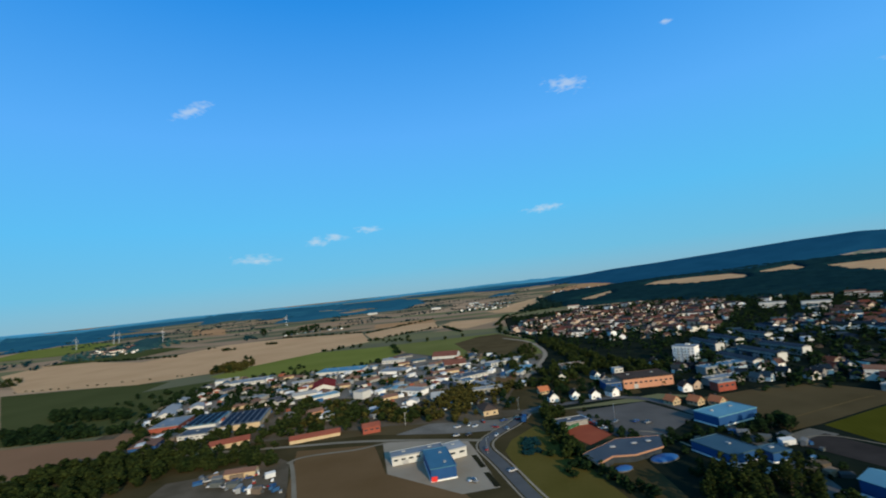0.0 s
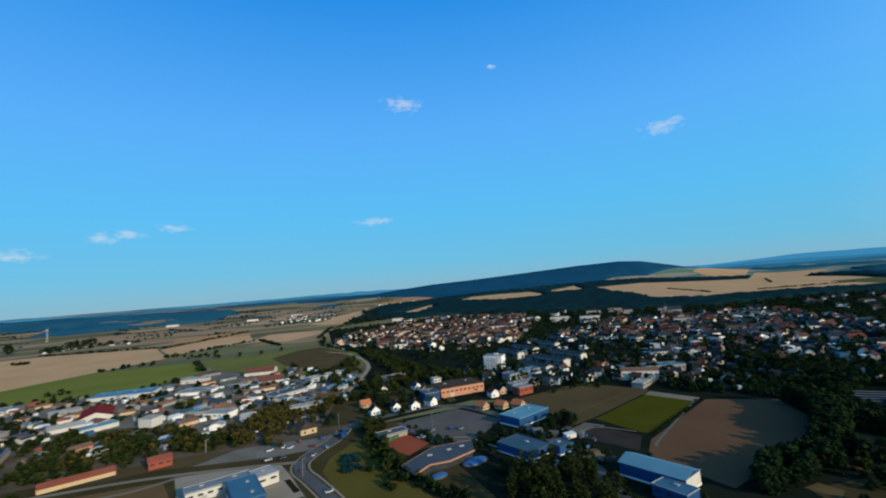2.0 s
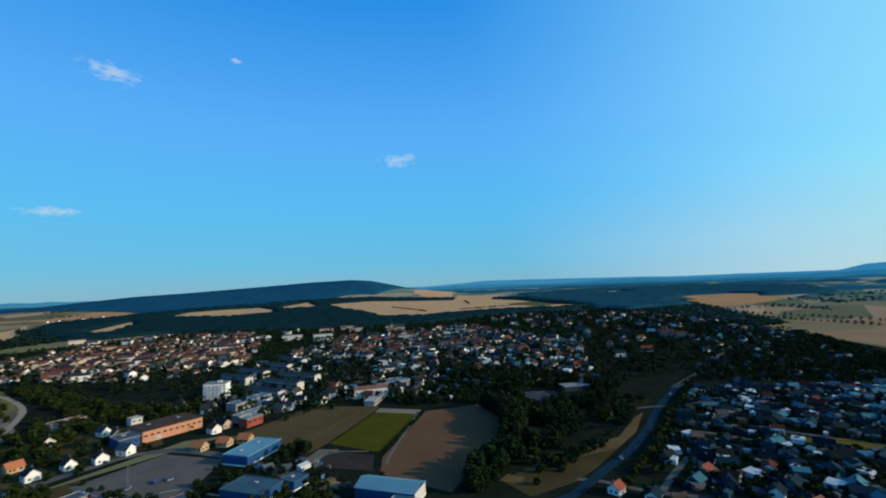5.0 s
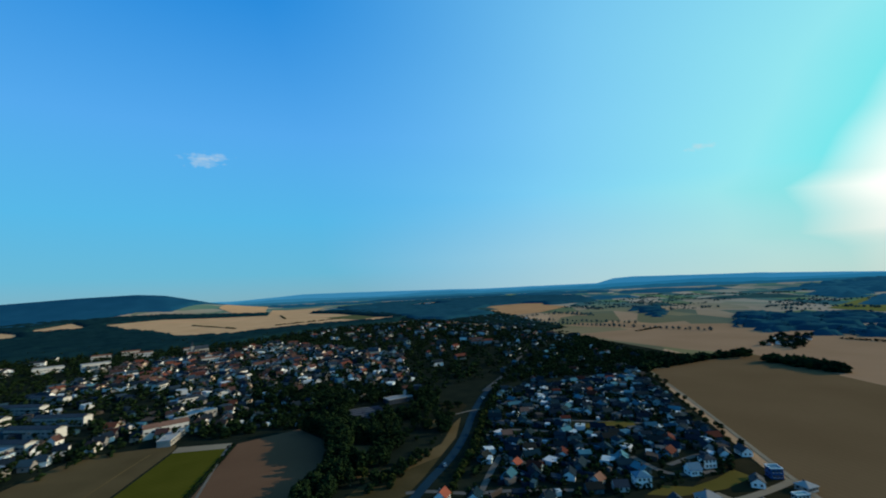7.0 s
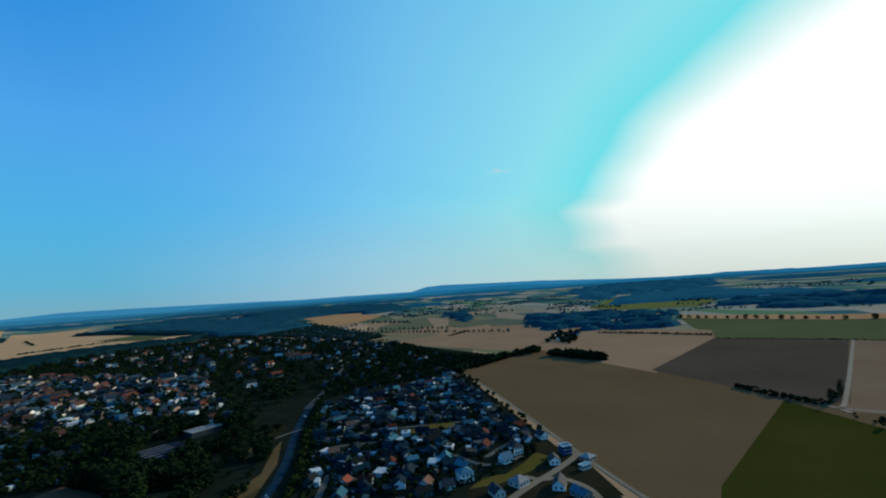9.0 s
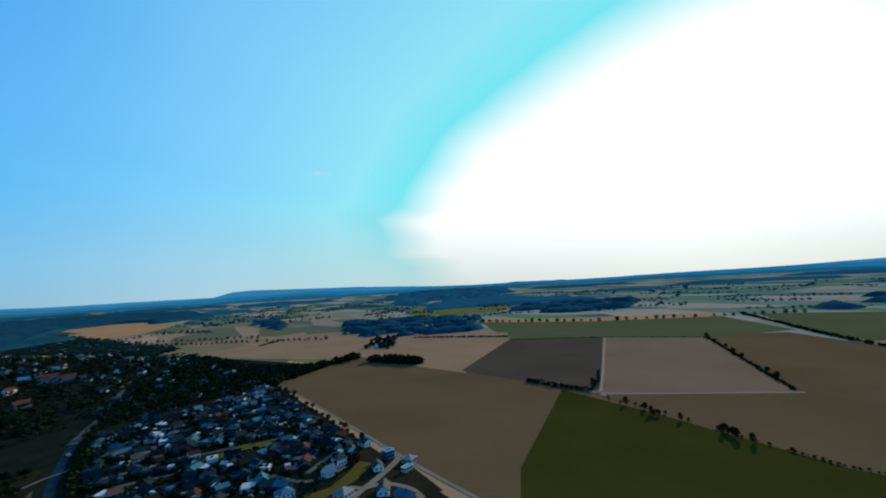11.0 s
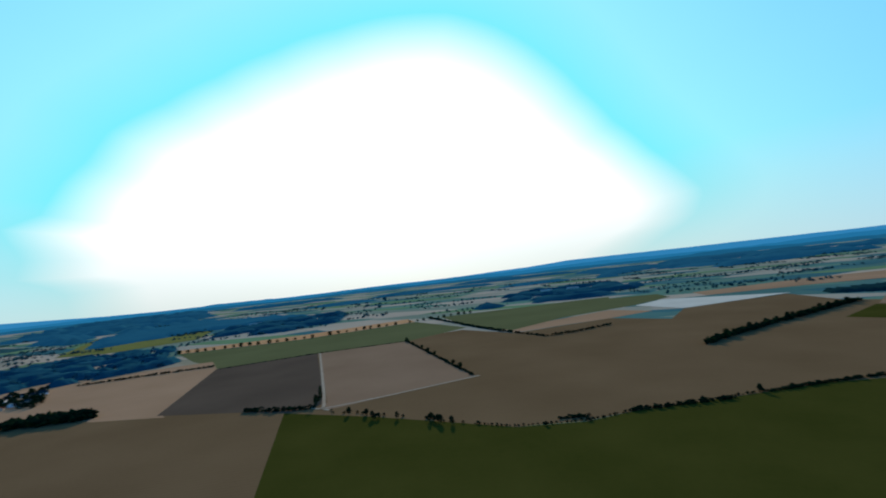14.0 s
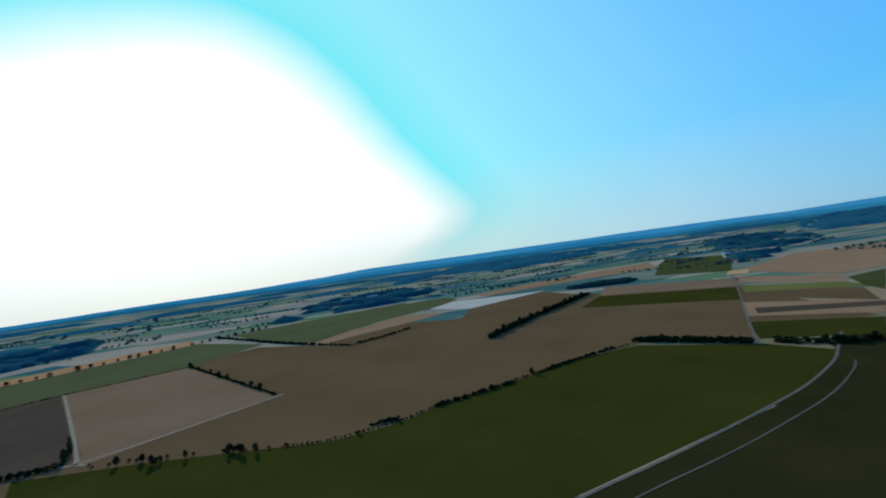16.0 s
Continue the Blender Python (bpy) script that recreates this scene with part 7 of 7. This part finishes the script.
hedge("low dark hedge along the crop", [(18, -284), (-6, -293), (-51, -312)], 3, 2.2, step=1.6)
hedge("low dark hedge along the crop", [(-73, -326), (-112, -346), (-162, -369)], 3, 2.2, step=1.6)
hedge("low dark hedge along the crop", [(63, -267), (43, -273)], 3, 2, step=1.6)
hedge("low hedge between fields", [(366, -668), (497, -590), (608, -490)], 2, 1.2)
hedge("dense copse in the stubble field", [(608, -224), (586, -238), (534, -258)], 13, 8, step=1.6)
for pts in ([(-218, 1150), (-130, 1290), (-50, 1425)], [(-480, 1290), (-235, 1192)], [(-168, 965), (-30, 1110)], [(100, 1000), (150, 1230), (330, 1400)], [(-20, 1110), (20, 945)], [(-900, 1150), (-640, 1060)], [(-84, 706), (-110, 835)], [(126, 712), (90, 860), (110, 990)], [(1500, 1010), (1820, 900)], [(1950, 1250), (2300, 1500)], [(1400, 1100), (1650, 1500)]):
    hedge("hedgerow between stubble fields", pts, 7, 5, "leaf_dark", 9)
hedge("low hedge along the track", [(-270, -300), (-300, -270), (-340, -262)], 6, 5)


def make_car():
    root = tagged(new("car"), "small parked car with dark windows", "car", "parked cars")
    v, f = box(0, 0, .35, 4.2, 1.7, .6)
    mesh_ob("body", v, f, "car_object", root)
    v, f = box(-.2, 0, .95, 2.4, 1.5, .55)
    mesh_ob("cabin", [(a * (.8 if c > 1.2 else 1), b * (.88 if c > 1.2 else 1), c) for a, b, c in v], f, "glass", root)
    for sx in (-1, 1):
        for sy in (-1, 1):
            ring = [(sx * 1.3 + .33 * math.cos(k * math.pi / 4), sy * .78 + d, .33 + .33 * math.sin(k * math.pi / 4)) for d in (-.1, .1) for k in range(8)]
            wheel = mesh_ob("wheel", ring, [tuple(range(7, -1, -1)), tuple(range(8, 16))] + [(k, (k + 1) % 8, 8 + (k + 1) % 8, 8 + k) for k in range(8)], "tyre", root)
            mesh_ob("rim", *box(sx * 1.3, sy * .84, .2, .26, .14, .26), "metal", wheel)
    return root


car = make_car()
spots = scatter([(-152, 256), (-154, 272), (-115, 270), (-97, 252), (-92, 238)], 22) + scatter([(90, 300), (125, 318), (136, 290), (100, 260)], 4)
spots += [(80.5 + .75 * k, 309 - 3.4 * k) for k in range(9)] + scatter([(0, 228), (12, 226), (4, 258)], 2) + [(30, 300), (22, 290), (14, 268), (23, 306), (10, 312), (6, 316), (-2, 314), (16, 320), (30, 318), (40, 318), (24, 235), (60, 338), (105, 346), (150, 285), (5, 296), (-3, 297), (152, 250), (260, 88), (420, 88)] + scatter([(-60, 345), (-100, 400), (20, 420), (40, 370)], 20) + scatter([(240, 46), (450, 52), (430, 42), (240, 40)], 12)
for i, (x, y) in enumerate(spots):
    m = pose(x, y, .2, 0, 0, float(RNG.uniform(0, 360)) if not 26 <= i < 35 and i < 43 else 15.0 if i < 35 else float(RNG.choice([20, 110, 200])))
    if i:
        copy_thing(car, m)
    else:
        car.matrix_basis = m


def make_mast():
    root = tagged(new("street_lamp"), "tall grey lamp post beside the works lane", "street lamp", "lamp posts")
    mesh_ob("post", *box(0, 0, 0, .2, .2, 9), "metal", root)
    mesh_ob("arm", *box(.6, 0, 8.9, 1.4, .12, .12), "metal", root)
    mesh_ob("lamp_head", *box(1.4, 0, 8.75, .6, .3, .15), "metal", root)
    return root


mast = turned(make_mast(), -39, 332, 20)
for x, y in ((14, 262), (44, 340), (100, 300)):
    copy_thing(mast, pose(x, y, 0, 0, 0, 40))


def make_turbine():
    root = tagged(new("wind_turbine"), "tall white wind turbine on the far plain", "wind turbine", "wind turbines on the plain")
    n = 10
    ring = [((1.7 - .8 * z) * math.cos(2 * math.pi * k / n), (2.6 - 1.2 * z) * math.sin(2 * math.pi * k / n), 80 * z) for z in (0, 1) for k in range(n)]
    mesh_ob("tower", ring, [(k, (k + 1) % n, n + (k + 1) % n, n + k) for k in range(n)], "white_paint", root)
    mesh_ob("nacelle", *box(0, 1.5, 79.5, 3.4, 9, 3.6), "white_paint", root)
    for k in range(3):
        a = radians(120 * k + 20)
        c, s = math.cos(a), math.sin(a)
        v, f = box(0, -3.2, 1, 1.3, .6, 32)
        v = [((x * (.25 if z > 20 else 1)) * c + z * s, y, 81 - (x * (.25 if z > 20 else 1)) * s + z * c) for x, y, z in v]
        mesh_ob("blade", v, f, "white_paint", root)
    return root


turbine = None
for a, r in ((-40.3, 2150), (-37.3, 2250), (-36.85, 2250), (-33.1, 2000), (-20.4, 1900)):
    x, y = polar(a, r)
    m = pose(x, y, land(x, y), 0, 0, -a)
    if not turbine:
        turbine = make_turbine()
        turbine.matrix_basis = m
        turbine.scale = (.40, .40, .46)
    else:
        copy_thing(turbine, m)


# ---- clouds ----
def cloud_material():
    m = bpy.data.materials.new("cloud")
    m.use_nodes = True
    nt = m.node_tree
    nt.nodes.clear()
    tc = nt.nodes.new("ShaderNodeTexCoord")
    ln = nt.nodes.new("ShaderNodeVectorMath")
    ln.operation = "LENGTH"
    link(nt, tc.outputs["Object"], ln.inputs[0])
    geo = nt.nodes.new("ShaderNodeNewGeometry")
    n = nt.nodes.new("ShaderNodeTexNoise")
    n.inputs["Scale"].default_value, n.inputs["Detail"].default_value, n.inputs["Roughness"].default_value = 0.014, 4, 0.55
    mp = nt.nodes.new("ShaderNodeMapping")
    mp.inputs["Scale"].default_value = (1, 1, 2.2)
    link(nt, geo.outputs["Position"], mp.inputs["Vector"])
    link(nt, mp.outputs[0], n.inputs["Vector"])
    big = nt.nodes.new("ShaderNodeMath")
    big.operation = "MULTIPLY"
    big.inputs[1].default_value = 1.9
    link(nt, n.outputs[0], big.inputs[0])
    d = nt.nodes.new("ShaderNodeMath")
    d.operation = "SUBTRACT"
    link(nt, big.outputs[0], d.inputs[0])
    link(nt, ln.outputs["Value"], d.inputs[1])
    r = nt.nodes.new("ShaderNodeMapRange")
    r.inputs["From Min"].default_value, r.inputs["From Max"].default_value = 0.22, 0.95
    r.inputs["To Min"].default_value, r.inputs["To Max"].default_value = 0.0, 0.5
    link(nt, d.outputs[0], r.inputs["Value"])
    em = nt.nodes.new("ShaderNodeEmission")
    em.inputs["Color"].default_value, em.inputs["Strength"].default_value = (0.72, 0.82, 0.92, 1), 0.9
    tr = nt.nodes.new("ShaderNodeBsdfTransparent")
    mx = nt.nodes.new("ShaderNodeMixShader")
    link(nt, r.outputs[0], mx.inputs[0])
    link(nt, tr.outputs[0], mx.inputs[1])
    link(nt, em.outputs[0], mx.inputs[2])
    out = nt.nodes.new("ShaderNodeOutputMaterial")
    link(nt, mx.outputs[0], out.inputs["Surface"])
    return m


M["cloud"] = cloud_material()
for a, e, wd, ht, roll in ((17.7, 22.6, 6.5, 2.6, 8), (-22.9, 5.5, 7, 1.8, 3), (-15.8, 7.2, 3.5, 1.6, 4), (-13.5, 7.6, 4, 1.4, 4), (-9.5, 8.3, 4.5, 1.4, 2), (-28.7, 22.3, 6.5, 1.8, -28), (29.8, 26.0, 2.2, 0.8, 5), (13.2, 8.5, 7, 1.5, 0), (49.4, 16.0, 6.5, 2.4, -6), (108.2, 14.4, 4, 1.2, 0)):
    rr = 4600
    c = Vector((CX + rr * math.cos(radians(e)) * math.sin(radians(a)), CY + rr * math.cos(radians(e)) * math.cos(radians(a)), 100 + rr * math.sin(radians(e))))
    n = 10
    vs = [(2 * i / n - 1, 2 * j / n - 1, .05 * math.sin(3 * i + 2 * j)) for j in range(n + 1) for i in range(n + 1)]
    fs = [(j * (n + 1) + i, j * (n + 1) + i + 1, (j + 1) * (n + 1) + i + 1, (j + 1) * (n + 1) + i) for j in range(n) for i in range(n)]
    ob = mesh_ob("cloud", vs, fs, "cloud")
    ob.matrix_basis = look(tuple(c), (CX, CY, 100), roll) @ pose(0, 0, 0, 0, 180, 0) @ Matrix.Diagonal((rr * radians(wd) / 2, rr * radians(ht) / 2, 60, 1))
    tagged(ob, "thin white wisp of cloud", "cloud", kind="structure")
